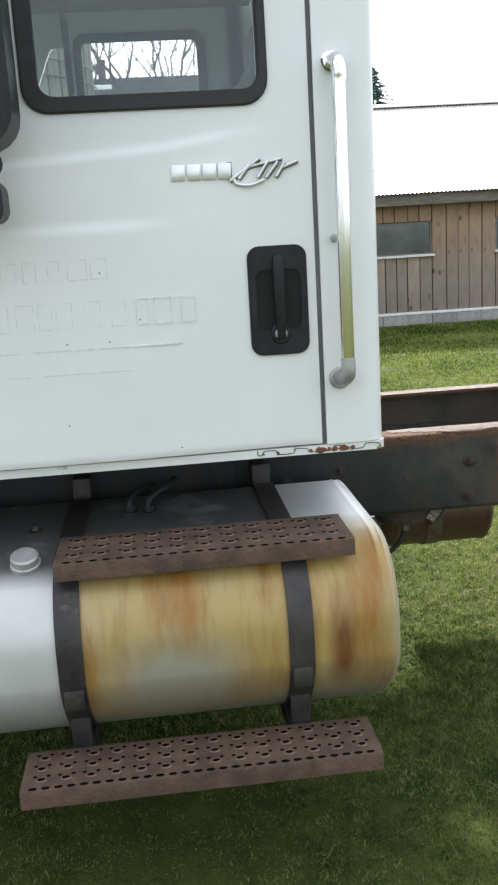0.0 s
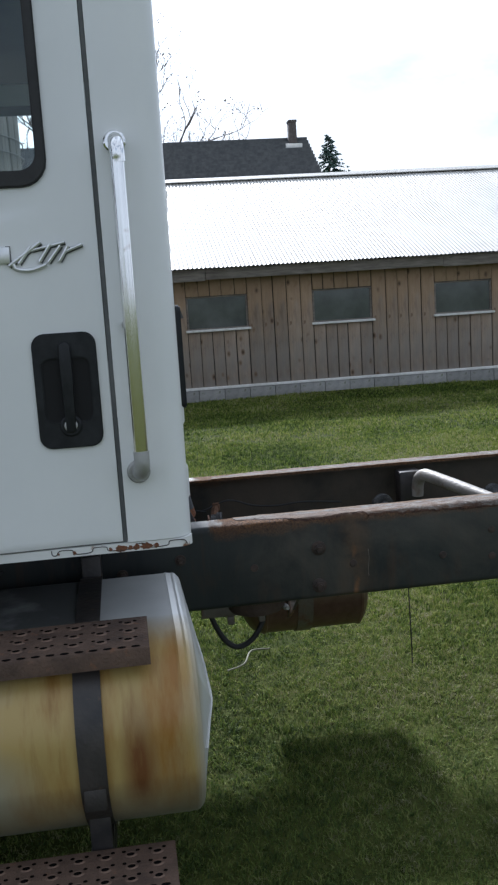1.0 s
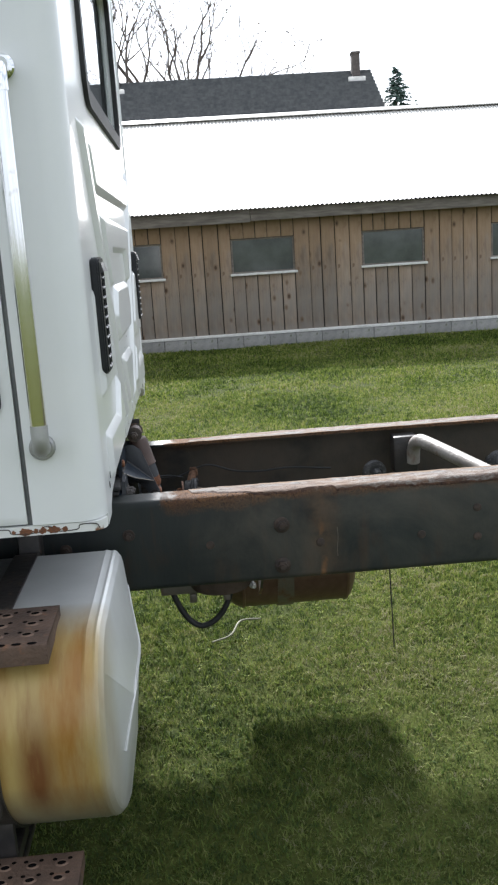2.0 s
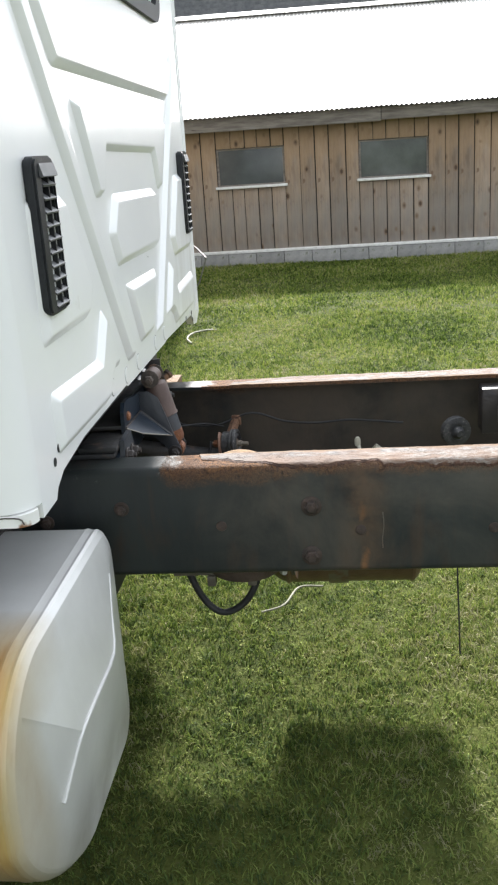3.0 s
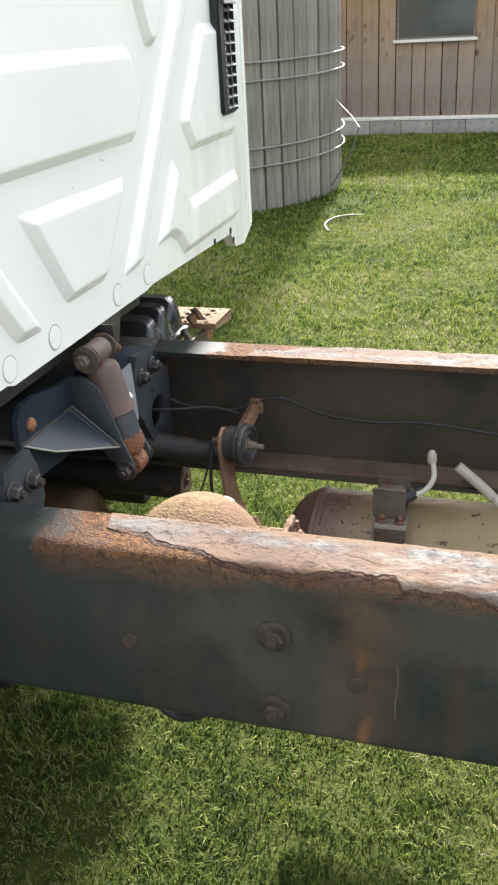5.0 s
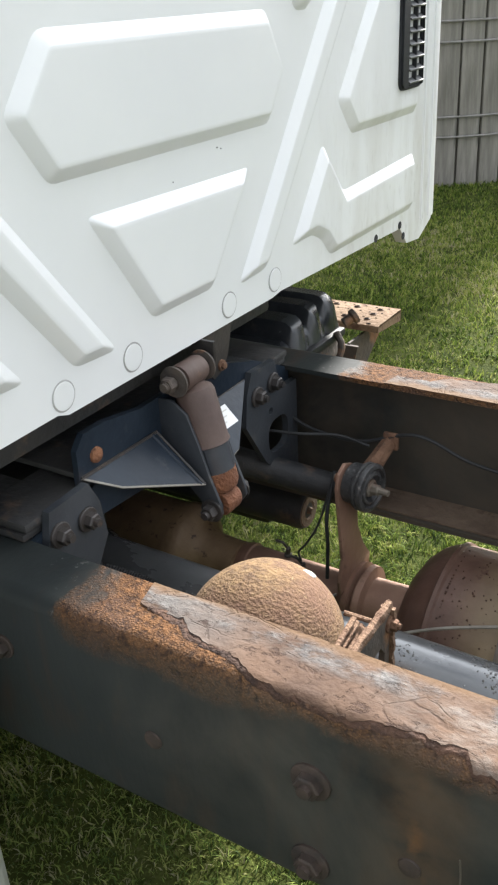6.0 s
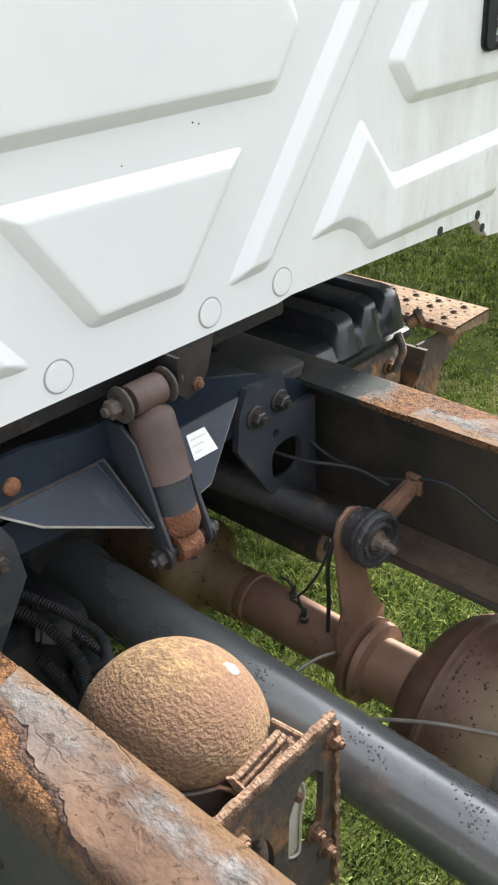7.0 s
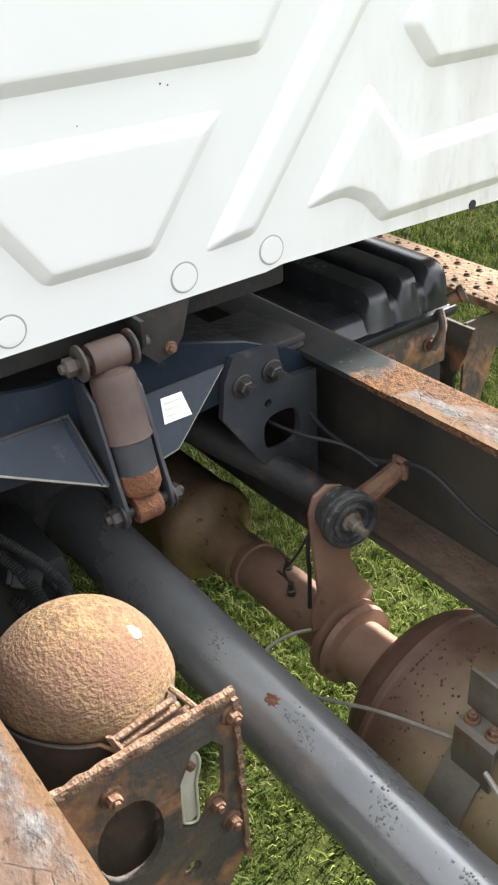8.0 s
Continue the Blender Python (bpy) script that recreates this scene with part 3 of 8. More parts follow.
# ---- silo of staves ----
def make_silo():
    cx, cy, r, top = -2.02, 10.3, 1.6, 6.5
    silo = thing("silo", "round grey stave silo bound with paired steel hoops, standing on grass", "silo", (cx, cy, 0.2))
    bm = bmesh.new()
    turned(bm, (cx, cy, 0.15), (0, 0, 1), [(0, r - 0.03), (top, r - 0.03)], 64)
    part("core", bm, MAT_STAVE_GAP, silo)
    n = 58
    bm = bmesh.new()
    w = 2 * math.pi * r / n
    box(bm, -0.055, 0.0, -w / 2 + 0.009, w / 2 - 0.009, -0.1, top - 0.05, 0.006)
    first = part("stave", bm, MAT_STAVE, silo)
    rng = random.Random(3)
    for i in range(n):
        ob = first if i == 0 else new("stave", first.data)
        ob.parent = silo
        a = 2 * math.pi * i / n
        rr = r + rng.uniform(-0.008, 0.008)
        ob.matrix_local = Matrix.Translation((rr * math.cos(a), rr * math.sin(a), 0)) @ Matrix.Rotation(a, 4, "Z")
    for z in (0.56, 0.70, 1.20, 1.335, 1.86, 1.99, 2.54, 2.67, 3.3, 3.45, 4.2, 4.35, 5.2, 5.35):
        bm = bmesh.new()
        ringpts = [(cx + (r + 0.028) * math.cos(a), cy + (r + 0.028) * math.sin(a), z + 0.012 * math.sin(a * 2)) for a in np.linspace(0, 2 * math.pi, 73)]
        hose(bm, ringpts, 0.0085, 8, 1)
        part("hoop", bm, MAT_HOOP, silo, "round steel hoop with worn galvanising")
    for pts in (((-0.40, 10.15, 0.95), (-0.22, 9.9, 0.85), (-0.10, 9.62, 0.79), (-0.2, 9.75, 0.55), (-0.40, 9.95, 0.28)),):
        bm = bmesh.new()
        hose(bm, pts, 0.007, 8, 1)
        part("loose_rod", bm, MAT_HOOP, silo, "loose bent end of a hoop rod")


make_silo()


# ---- pale hose bits lying in the grass ----
def lying_hose(pts, r, label):
    bm = bmesh.new()
    hose(bm, [(x, y, ground_z(x, y) + h) for x, y, h in pts], r, 8)
    tagged(part("hose", bm, MAT_PLASTIC_HOSE, None), label, "hose")


lying_hose([(-0.14, 8.60, 0.012), (-0.20, 8.75, 0.022), (-0.17, 8.93, 0.026), (-0.07, 9.06, 0.018), (0.02, 9.10, 0.008)], 0.009, "short bent piece of pale hose lying in the grass")
lying_hose([(0.80, 3.88, 0.02), (0.88, 3.92, 0.028), (0.93, 4.05, 0.03), (1.02, 4.08, 0.02)], 0.0042, "thin pale bent stick of hose in the grass under the truck")


# ---- house beyond the barn ----
def make_house():
    y0, z0, ridge = 27.5, 0.4, 6.75
    x0, x1 = -14.0, 7.3
    house = thing("house", "house with a dark shingle roof and brick chimneys beyond the shed", "house", (-3, 32, z0))
    bm = bmesh.new()
    for x in (x0 + 0.5, x1 - 0.3):
        prism(bm, [(y0 + 0.6, z0), (36.0, z0), (36.0, 3.9), (32.0, ridge - 0.15), (y0 + 0.6, 3.9)], "x", x - 0.2, x)
    box(bm, x0 + 0.5, x1 - 0.5, y0 + 0.6, y0 + 0.8, z0, 3.9)
    box(bm, x0 + 0.5, x1 - 0.5, 35.8, 36.0, z0, 3.9)
    part("wall", bm, MAT_HOUSE_WALL, house)
    bm = bmesh.new()
    for s in (-1, 1):
        prism(bm, [(32.0, ridge), (32.0 + s * 4.7, ridge - 3.15), (32.0 + s * 4.7, ridge - 3.0), (32.0, ridge + 0.15)], "x", x0, x1)
    part("roof", bm, MAT_SHINGLE, house, "dark grey shingle roof")
    bm = bmesh.new()
    for i in range(22):
        t = i / 22
        yy, zz = 32.0 - 4.7 * t, ridge + 0.15 - 3.15 * t
        box(bm, x0, x1, yy - 0.22, yy, zz - 0.10, zz + 0.015)
    part("shingle_layer", bm, MAT_SHINGLE, house)
    for cx in (6.75, -1.0):
        bm = bmesh.new()
        box(bm, cx - 0.125, cx + 0.125, 31.4, 31.75, ridge - 0.5, ridge + 0.60, 0.01)
        c = part("chimney", bm, MAT_BRICK, house, "square brick chimney")
        bm = bmesh.new()
        box(bm, cx - 0.145, cx + 0.145, 31.38, 31.77, ridge + 0.60, ridge + 0.68, 0.02)
        part("cap", bm, MAT_BRICK, c)
        bm = bmesh.new()
        box(bm, cx - 0.28, cx + 0.28, 31.3, 31.85, ridge - 0.35, ridge - 0.1, 0.02)
        part("flashing", bm, MAT_WHITE_TRIM, c, "pale metal flashing")


make_house()


# ---- trees ----
def bare_tree(name, at, height, seed, trunk_r, spread, label):
    rng = random.Random(seed)
    tree = thing(name, label, "tree", at)
    wood, tips = bmesh.new(), []

    def limb(p, d, length, r, depth):
        pts = [p]
        q = Vector(p)
        dd = Vector(d).normalized()
        k = 4
        for i in range(k):
            dd = (dd + Vector((rng.uniform(-1, 1), rng.uniform(-1, 1), rng.uniform(-0.25, 0.7))) * 0.28).normalized()
            q = q + dd * length / k
            pts.append(q.copy())
        hose(wood, pts, max(r, 0.010), 7 if depth < 2 else (5 if depth < 4 else 3), 2 if depth < 3 else 1, r * 0.5)
        if depth >= 6 or r < 0.006:
            tips.append(q)
            return
        for c in range(rng.choice((2, 3, 3)) if depth else 4):
            a = rng.uniform(0, 2 * math.pi)
            side = Vector((math.cos(a), math.sin(a), rng.uniform(0.0, 0.6)))
            nd = (dd + side * rng.uniform(0.5, 1.0) * spread).normalized()
            start = pts[rng.choice((2, 3, 4, 4))]
            limb(start, nd, length * rng.uniform(0.55, 0.82), r * rng.uniform(0.45, 0.6), depth + 1)

    limb(Vector(at), Vector((0, 0, 1)), height * 0.36, trunk_r, 0)
    part("trunk", wood, MAT_BARK, tree, "dark bare trunk and limbs")
    bm = bmesh.new()
    for q in tips:
        if rng.random() < 0.35:
            for _ in range(3):
                c = q + Vector((rng.uniform(-1, 1), rng.uniform(-1, 1), rng.uniform(-1, 0.5))) * 0.12
                u, v = Vector((rng.uniform(-1, 1), rng.uniform(-1, 1), rng.uniform(-1, 1))).normalized() * 0.05, Vector((rng.uniform(-1, 1), rng.uniform(-1, 1), rng.uniform(-1, 1))).normalized() * 0.035
                bm.faces.new([bm.verts.new(c + w) for w in (-u, v, u, -v)])
    part("leaves", bm, MAT_TWIG_LEAF, tree, "few dry leaves left on the twigs")


bare_tree("tree", (1.3, 38.0, 0.12), 14.0, 21, 0.26, 1.0, "tall bare deciduous tree with forked limbs behind the house")
bare_tree("tree", (4.6, 41.0, 0.12), 9.6, 8, 0.26, 1.15, "bare spreading deciduous tree behind the house")
bare_tree("tree", (-2.2, 39.0, 0.12), 14.0, 33, 0.22, 1.3, "bare crooked deciduous tree behind the house")
bare_tree("tree", (0.2, 44.0, 0.12), 12.0, 5, 0.28, 1.15, "bare deciduous tree far behind the house")


def spruce(at, height, seed):
    rng = random.Random(seed)
    tree = thing("spruce", "dark green pointed spruce beyond the shed roof", "tree", at)
    bm = bmesh.new()
    hose(bm, [at, (at[0], at[1], at[2] + height * 0.98)], 0.16, 8, 1, 0.02)
    part("trunk", bm, MAT_BARK, tree)
    bm = bmesh.new()
    for i in range(520):
        t = rng.random() ** 0.8
        z = at[2] + height * (0.10 + 0.9 * t)
        reach = (1 - t) * height * 0.55 * rng.uniform(0.6, 1.15) + 0.06
        a = rng.uniform(0, 2 * math.pi)
        d = Vector((math.cos(a), math.sin(a), -0.22))
        p = Vector((at[0], at[1], z))
        q = p + d * reach
        s = Vector((-math.sin(a), math.cos(a), 0))
        for k in range(4):
            f = 0.3 + 0.7 * k / 4
            c = p.lerp(q, f)
            w = reach * 0.15 * (1.1 - f) + 0.035
            tip = c + d * 0.16 + Vector((0, 0, rng.uniform(-0.12, 0.04)))
            bm.faces.new([bm.verts.new(v) for v in (c - s * w + Vector((0, 0, -0.06)), c + Vector((0, 0, 0.04)), c + s * w + Vector((0, 0, -0.06)), tip)])
    part("crown", bm, MAT_NEEDLE, tree, "dense dark needles")


spruce((11.2, 45.0, 0.05), 9.1, 4)


# ---- materials of the truck ----
MAT_PAINT = material("white_paint", ((0.74, 0.755, 0.76), (0.80, 0.81, 0.805)), 0.34, scale=1.6, coat=0.35, rough_var=0.05, fleck=(0.50, 0.48, 0.42),
                     fleck_scale=5.5, fleck_at=(0.70, 0.86), streak=(0.60, 0.59, 0.54), streak_at=(0.70, 0.98), streak_scale=2.2, streak_stretch=(2.5, 2.5, 0.6),
                     bump=0.012, bump_scale=6)


def back_paint():
    """The white paint with vertical dirt runs low on the far half of the back wall."""
    m = MAT_PAINT.copy()
    m.name = "white_paint_with_runs"
    n, l = m.node_tree.nodes, m.node_tree.links
    b = n["Principled BSDF"]
    base = b.inputs["Base Color"].links[0].from_socket
    co = n.new("ShaderNodeTexCoord")
    sep = n.new("ShaderNodeSeparateXYZ")
    l.new(co.outputs["Object"], sep.inputs["Vector"])
    fac = None
    for sock, lo, hi in ((sep.outputs["Y"], 3.60, 4.15), (sep.outputs["Z"], 1.62, 1.22)):
        r = n.new("ShaderNodeMapRange")
        r.inputs["From Min"].default_value, r.inputs["From Max"].default_value = lo, hi
        l.new(sock, r.inputs["Value"])
        if fac is None:
            fac = r.outputs["Result"]
        else:
            x = n.new("ShaderNodeMath")
            x.operation = "MULTIPLY"
            l.new(fac, x.inputs[0])
            l.new(r.outputs["Result"], x.inputs[1])
            fac = x.outputs["Value"]
    for scale, stretch, lo, hi, tone, amount in ((5.0, (1, 3.0, 0.5), 0.42, 0.72, (0.46, 0.43, 0.37), 0.75), (60.0, (1, 1.5, 0.6), 0.54, 0.72, (0.30, 0.27, 0.22), 0.28)):
        mp = n.new("ShaderNodeMapping")
        mp.inputs["Scale"].default_value = stretch
        l.new(co.outputs["Object"], mp.inputs["Vector"])
        t = n.new("ShaderNodeTexNoise")
        t.inputs["Scale"].default_value, t.inputs["Detail"].default_value = scale, 6.0
        l.new(mp.outputs["Vector"], t.inputs["Vector"])
        r = n.new("ShaderNodeMapRange")
        r.inputs["From Min"].default_value, r.inputs["From Max"].default_value, r.inputs["To Max"].default_value = lo, hi, amount
        l.new(t.outputs["Fac"], r.inputs["Value"])
        x = n.new("ShaderNodeMath")
        x.operation = "MULTIPLY"
        l.new(r.outputs["Result"], x.inputs[0])
        l.new(fac, x.inputs[1])
        mixer = n.new("ShaderNodeMixRGB")
        l.new(x.outputs["Value"], mixer.inputs["Fac"])
        l.new(base, mixer.inputs["Color1"])
        mixer.inputs["Color2"].default_value = (*tone, 1)
        base = mixer.outputs["Color"]
    l.new(base, b.inputs["Base Color"])
    return m


MAT_BACK_PAINT = back_paint()
MAT_BLACK_PLASTIC = material("black_plastic", ((0.011, 0.012, 0.014), (0.022, 0.024, 0.027)), 0.45, scale=30, bump=0.08, bump_scale=250)
MAT_BLACK_PLASTIC.node_tree.nodes["Principled BSDF"].inputs["Specular IOR Level"].default_value = 0.28
MAT_GLOSS_PLASTIC = material("black_gloss_plastic", ((0.022, 0.024, 0.028), (0.042, 0.046, 0.052)), 0.24, scale=14, fleck=(0.10, 0.095, 0.085), fleck_scale=10,
                             fleck_at=(0.62, 0.8))
# blacker than the plastic: the handle recess's shade put into the colour
MAT_POCKET_SHADE = material("pocket_shade", ((0.003, 0.003, 0.0035), (0.007, 0.007, 0.008)), 0.8, scale=20)
MAT_RUBBER = material("black_rubber", ((0.014, 0.014, 0.015), (0.028, 0.028, 0.029)), 0.62, scale=18)
MAT_CHROME = material("chrome", ((0.78, 0.79, 0.80), (0.86, 0.87, 0.88)), 0.12, metal=1.0, scale=5, rough_var=0.05, fleck=(0.42, 0.36, 0.25), fleck_scale=9,
                      fleck_at=(0.62, 0.8))
def yellowed_chrome():
    """Chrome that yellows and dulls unevenly towards its lower end."""
    m = MAT_CHROME.copy()
    m.name = "yellowed_chrome"
    n, l = m.node_tree.nodes, m.node_tree.links
    b = n["Principled BSDF"]
    co, sep, t = n.new("ShaderNodeTexCoord"), n.new("ShaderNodeSeparateXYZ"), n.new("ShaderNodeTexNoise")
    l.new(co.outputs["Object"], sep.inputs["Vector"])
    t.inputs["Scale"].default_value = 14.0
    l.new(co.outputs["Object"], t.inputs["Vector"])
    add = n.new("ShaderNodeMath")
    add.operation = "MULTIPLY_ADD"
    add.inputs[1].default_value = 0.30
    l.new(t.outputs["Fac"], add.inputs[0])
    l.new(sep.outputs["Z"], add.inputs[2])
    r = n.new("ShaderNodeMapRange")
    r.inputs["From Min"].default_value, r.inputs["From Max"].default_value, r.inputs["To Max"].default_value = 1.95, 1.64, 0.62
    l.new(add.outputs["Value"], r.inputs["Value"])
    for sock, tone in (("Base Color", (0.70, 0.63, 0.48, 1)), ("Roughness", (0.20, 0.20, 0.20, 1))):
        x = n.new("ShaderNodeMixRGB")
        l.new(r.outputs["Result"], x.inputs["Fac"])
        l.new(b.inputs[sock].links[0].from_socket, x.inputs["Color1"])
        x.inputs["Color2"].default_value = tone
        l.new(x.outputs["Color"], b.inputs[sock])
    return m


MAT_TUBE_CHROME = yellowed_chrome()
MAT_BADGE = material("satin_chrome", ((0.70, 0.71, 0.72), (0.80, 0.81, 0.82)), 0.34, metal=0.7, scale=20)
MAT_ZINC = material("grey_zinc", ((0.33, 0.33, 0.33), (0.48, 0.48, 0.47)), 0.5, metal=0.6, scale=12, bump=0.1)
MAT_RUSTY_STEP = material("rusty_step", ((0.055, 0.034, 0.024), (0.112, 0.070, 0.048)), 0.8, scale=14, fleck=(0.165, 0.080, 0.042), fleck_scale=26, fleck_at=(0.6, 0.75),
                          bump=0.5, bump_scale=120)
MAT_STRAP = material("dark_strap", ((0.014, 0.014, 0.015), (0.045, 0.038, 0.034)), 0.5, scale=9, fleck=(0.13, 0.08, 0.05), fleck_scale=24, fleck_at=(0.62, 0.74), bump=0.2)
MAT_RUST = material("rust", ((0.10, 0.050, 0.030), (0.19, 0.105, 0.062)), 0.9, scale=16, fleck=(0.05, 0.028, 0.02), fleck_scale=34, fleck_at=(0.58, 0.7), bump=0.6, bump_scale=110)
MAT_RUST_BRACKET = material("rusted_black_bracket", ((0.045, 0.042, 0.040), (0.10, 0.075, 0.058)), 0.75, scale=9, fleck=(0.26, 0.13, 0.065), fleck_scale=13,
                            fleck_at=(0.52, 0.66), bump=0.4, bump_scale=70)
MAT_BLUEBLACK = material("blue_black_paint", ((0.0120, 0.0178, 0.0265), (0.024, 0.034, 0.048)), 0.32, scale=5, fleck=(0.060, 0.062, 0.065), fleck_scale=24, fleck_at=(0.62, 0.82),
                         streak=(0.10, 0.065, 0.042), streak_at=(0.62, 0.84), streak_scale=3.5, bump=0.08, bump_scale=60)
MAT_BLUEBLACK.node_tree.nodes["Principled BSDF"].inputs["Specular IOR Level"].default_value = 0.22
MAT_END_PLATE = material("dusty_blue_grey_paint", ((0.024, 0.028, 0.034), (0.048, 0.053, 0.060)), 0.42, scale=7, fleck=(0.085, 0.083, 0.080), fleck_scale=22, fleck_at=(0.58, 0.78), bump=0.06, bump_scale=120)
MAT_SHOCK = material("brown_shock_body", ((0.070, 0.044, 0.037), (0.120, 0.082, 0.067)), 0.62, scale=7, fleck=(0.25, 0.12, 0.06), fleck_scale=18, fleck_at=(0.64, 0.78), bump=0.15)
MAT_ORANGE_RUST = material("orange_rust", ((0.14, 0.055, 0.028), (0.24, 0.105, 0.052)), 0.92, scale=26, fleck=(0.09, 0.045, 0.03), fleck_scale=40, bump=0.7, bump_scale=160)
MAT_TANK_DOME = material("tan_rusted_dome", ((0.085, 0.047, 0.023), (0.205, 0.128, 0.060)), 0.95, scale=90, stretch=(1, 1, 1.7), spread=(0.34, 0.62), fleck=(0.25, 0.175, 0.09), fleck_scale=130,
                         fleck_at=(0.62, 0.72), streak=(0.130, 0.068, 0.041), streak_at=(0.42, 0.68), streak_scale=7.0, bump=0.5, bump_scale=190, distortion=0.5)
MAT_TANK_BODY = material("dull_brown_tank", ((0.045, 0.030, 0.022), (0.085, 0.060, 0.045)), 0.85, scale=9, fleck=(0.11, 0.066, 0.04), fleck_scale=30, fleck_at=(0.6, 0.75), bump=0.3)
MAT_CLAMP = material("flaking_tan_rust", ((0.12, 0.062, 0.036), (0.26, 0.165, 0.105)), 0.9, scale=60, fleck=(0.06, 0.03, 0.02), fleck_scale=90, fleck_at=(0.60, 0.70), bump=0.6, bump_scale=220)
MAT_CHIP = material("dull_white_chip", ((0.22, 0.22, 0.21), (0.32, 0.32, 0.30)), 0.7, scale=60)
MAT_SHAFT = material("dark_shaft_paint", ((0.130, 0.135, 0.141), (0.230, 0.235, 0.238)), 0.28, metal=0.5, scale=5, stretch=(0.5, 1, 1), fleck=(0.17, 0.172, 0.17), fleck_scale=60, fleck_at=(0.67, 0.72),
                     bump=0.03, bump_scale=140, rough_var=0.08)
MAT_FLAKE = material("grey_blister", ((0.10, 0.10, 0.10), (0.24, 0.235, 0.225)), 0.5, metal=0.2, scale=60)
MAT_CATALYST = material("tan_catalyst_shell", ((0.115, 0.068, 0.038), (0.235, 0.155, 0.086)), 0.58, metal=0.1, scale=6, fleck=(0.055, 0.030, 0.020), fleck_scale=36, fleck_at=(0.60, 0.66), bump=0.25)
MAT_EXHAUST = material("brown_exhaust_pipe", ((0.150, 0.080, 0.054), (0.265, 0.160, 0.114)), 0.55, metal=0.3, scale=5, fleck=(0.10, 0.055, 0.04), fleck_scale=26,
                       fleck_at=(0.62, 0.74), bump=0.15)
MAT_MUFFLER = material("heat_stained_muffler", ((0.195, 0.132, 0.068), (0.300, 0.225, 0.130)), 0.45, metal=0.15, scale=4.5, fleck=(0.070, 0.032, 0.020), fleck_scale=40,
                       fleck_at=(0.62, 0.67), streak=(0.33, 0.265, 0.165), streak_at=(0.50, 0.72), streak_scale=3.0, bump=0.15)
MAT_GREY_STEEL = material("grey_green_steel", ((0.115, 0.100, 0.080), (0.20, 0.18, 0.15)), 0.55, metal=0.35, scale=8, fleck=(0.13, 0.07, 0.045), fleck_scale=16, fleck_at=(0.52, 0.70), bump=0.2)
MAT_LINE = material("pale_line", ((0.24, 0.22, 0.19), (0.36, 0.34, 0.30)), 0.5, metal=0.4, scale=20)
MAT_STICKER = material("white_sticker", ((0.70, 0.70, 0.69), (0.80, 0.80, 0.79)), 0.5, scale=30)
MAT_PRINT = material("grey_print", ((0.48, 0.47, 0.42), (0.56, 0.55, 0.50)), 0.6)
MAT_INSIDE = material("grey_cab_trim", ((0.105, 0.130, 0.138), (0.150, 0.180, 0.188)), 0.8, scale=6)
MAT_SEAT = material("grey_seat_cloth", ((0.13, 0.15, 0.155), (0.20, 0.22, 0.225)), 0.9, scale=20, bump=0.2)
MAT_GLASS = glass("cab_glass", (0.70, 0.82, 0.82))
MAT_RESIDUE = material("faint_decal_residue", ((0.58, 0.59, 0.59), (0.66, 0.67, 0.665)), 0.6, scale=40, fleck=(0.75, 0.76, 0.755), fleck_scale=25, fleck_at=(0.45, 0.55))
MAT_PANEL_EDGE = material("rust_edged_white", ((0.66, 0.67, 0.66), (0.74, 0.74, 0.72)), 0.45, scale=3, fleck=(0.22, 0.10, 0.045), fleck_scale=13, fleck_at=(0.60, 0.66))
MAT_FINE_GROOVE = material("grey_groove", ((0.30, 0.30, 0.29), (0.42, 0.42, 0.41)), 0.7)
MAT_GROOVE = material("dark_groove", ((0.10, 0.105, 0.105), (0.16, 0.165, 0.165)), 0.7)


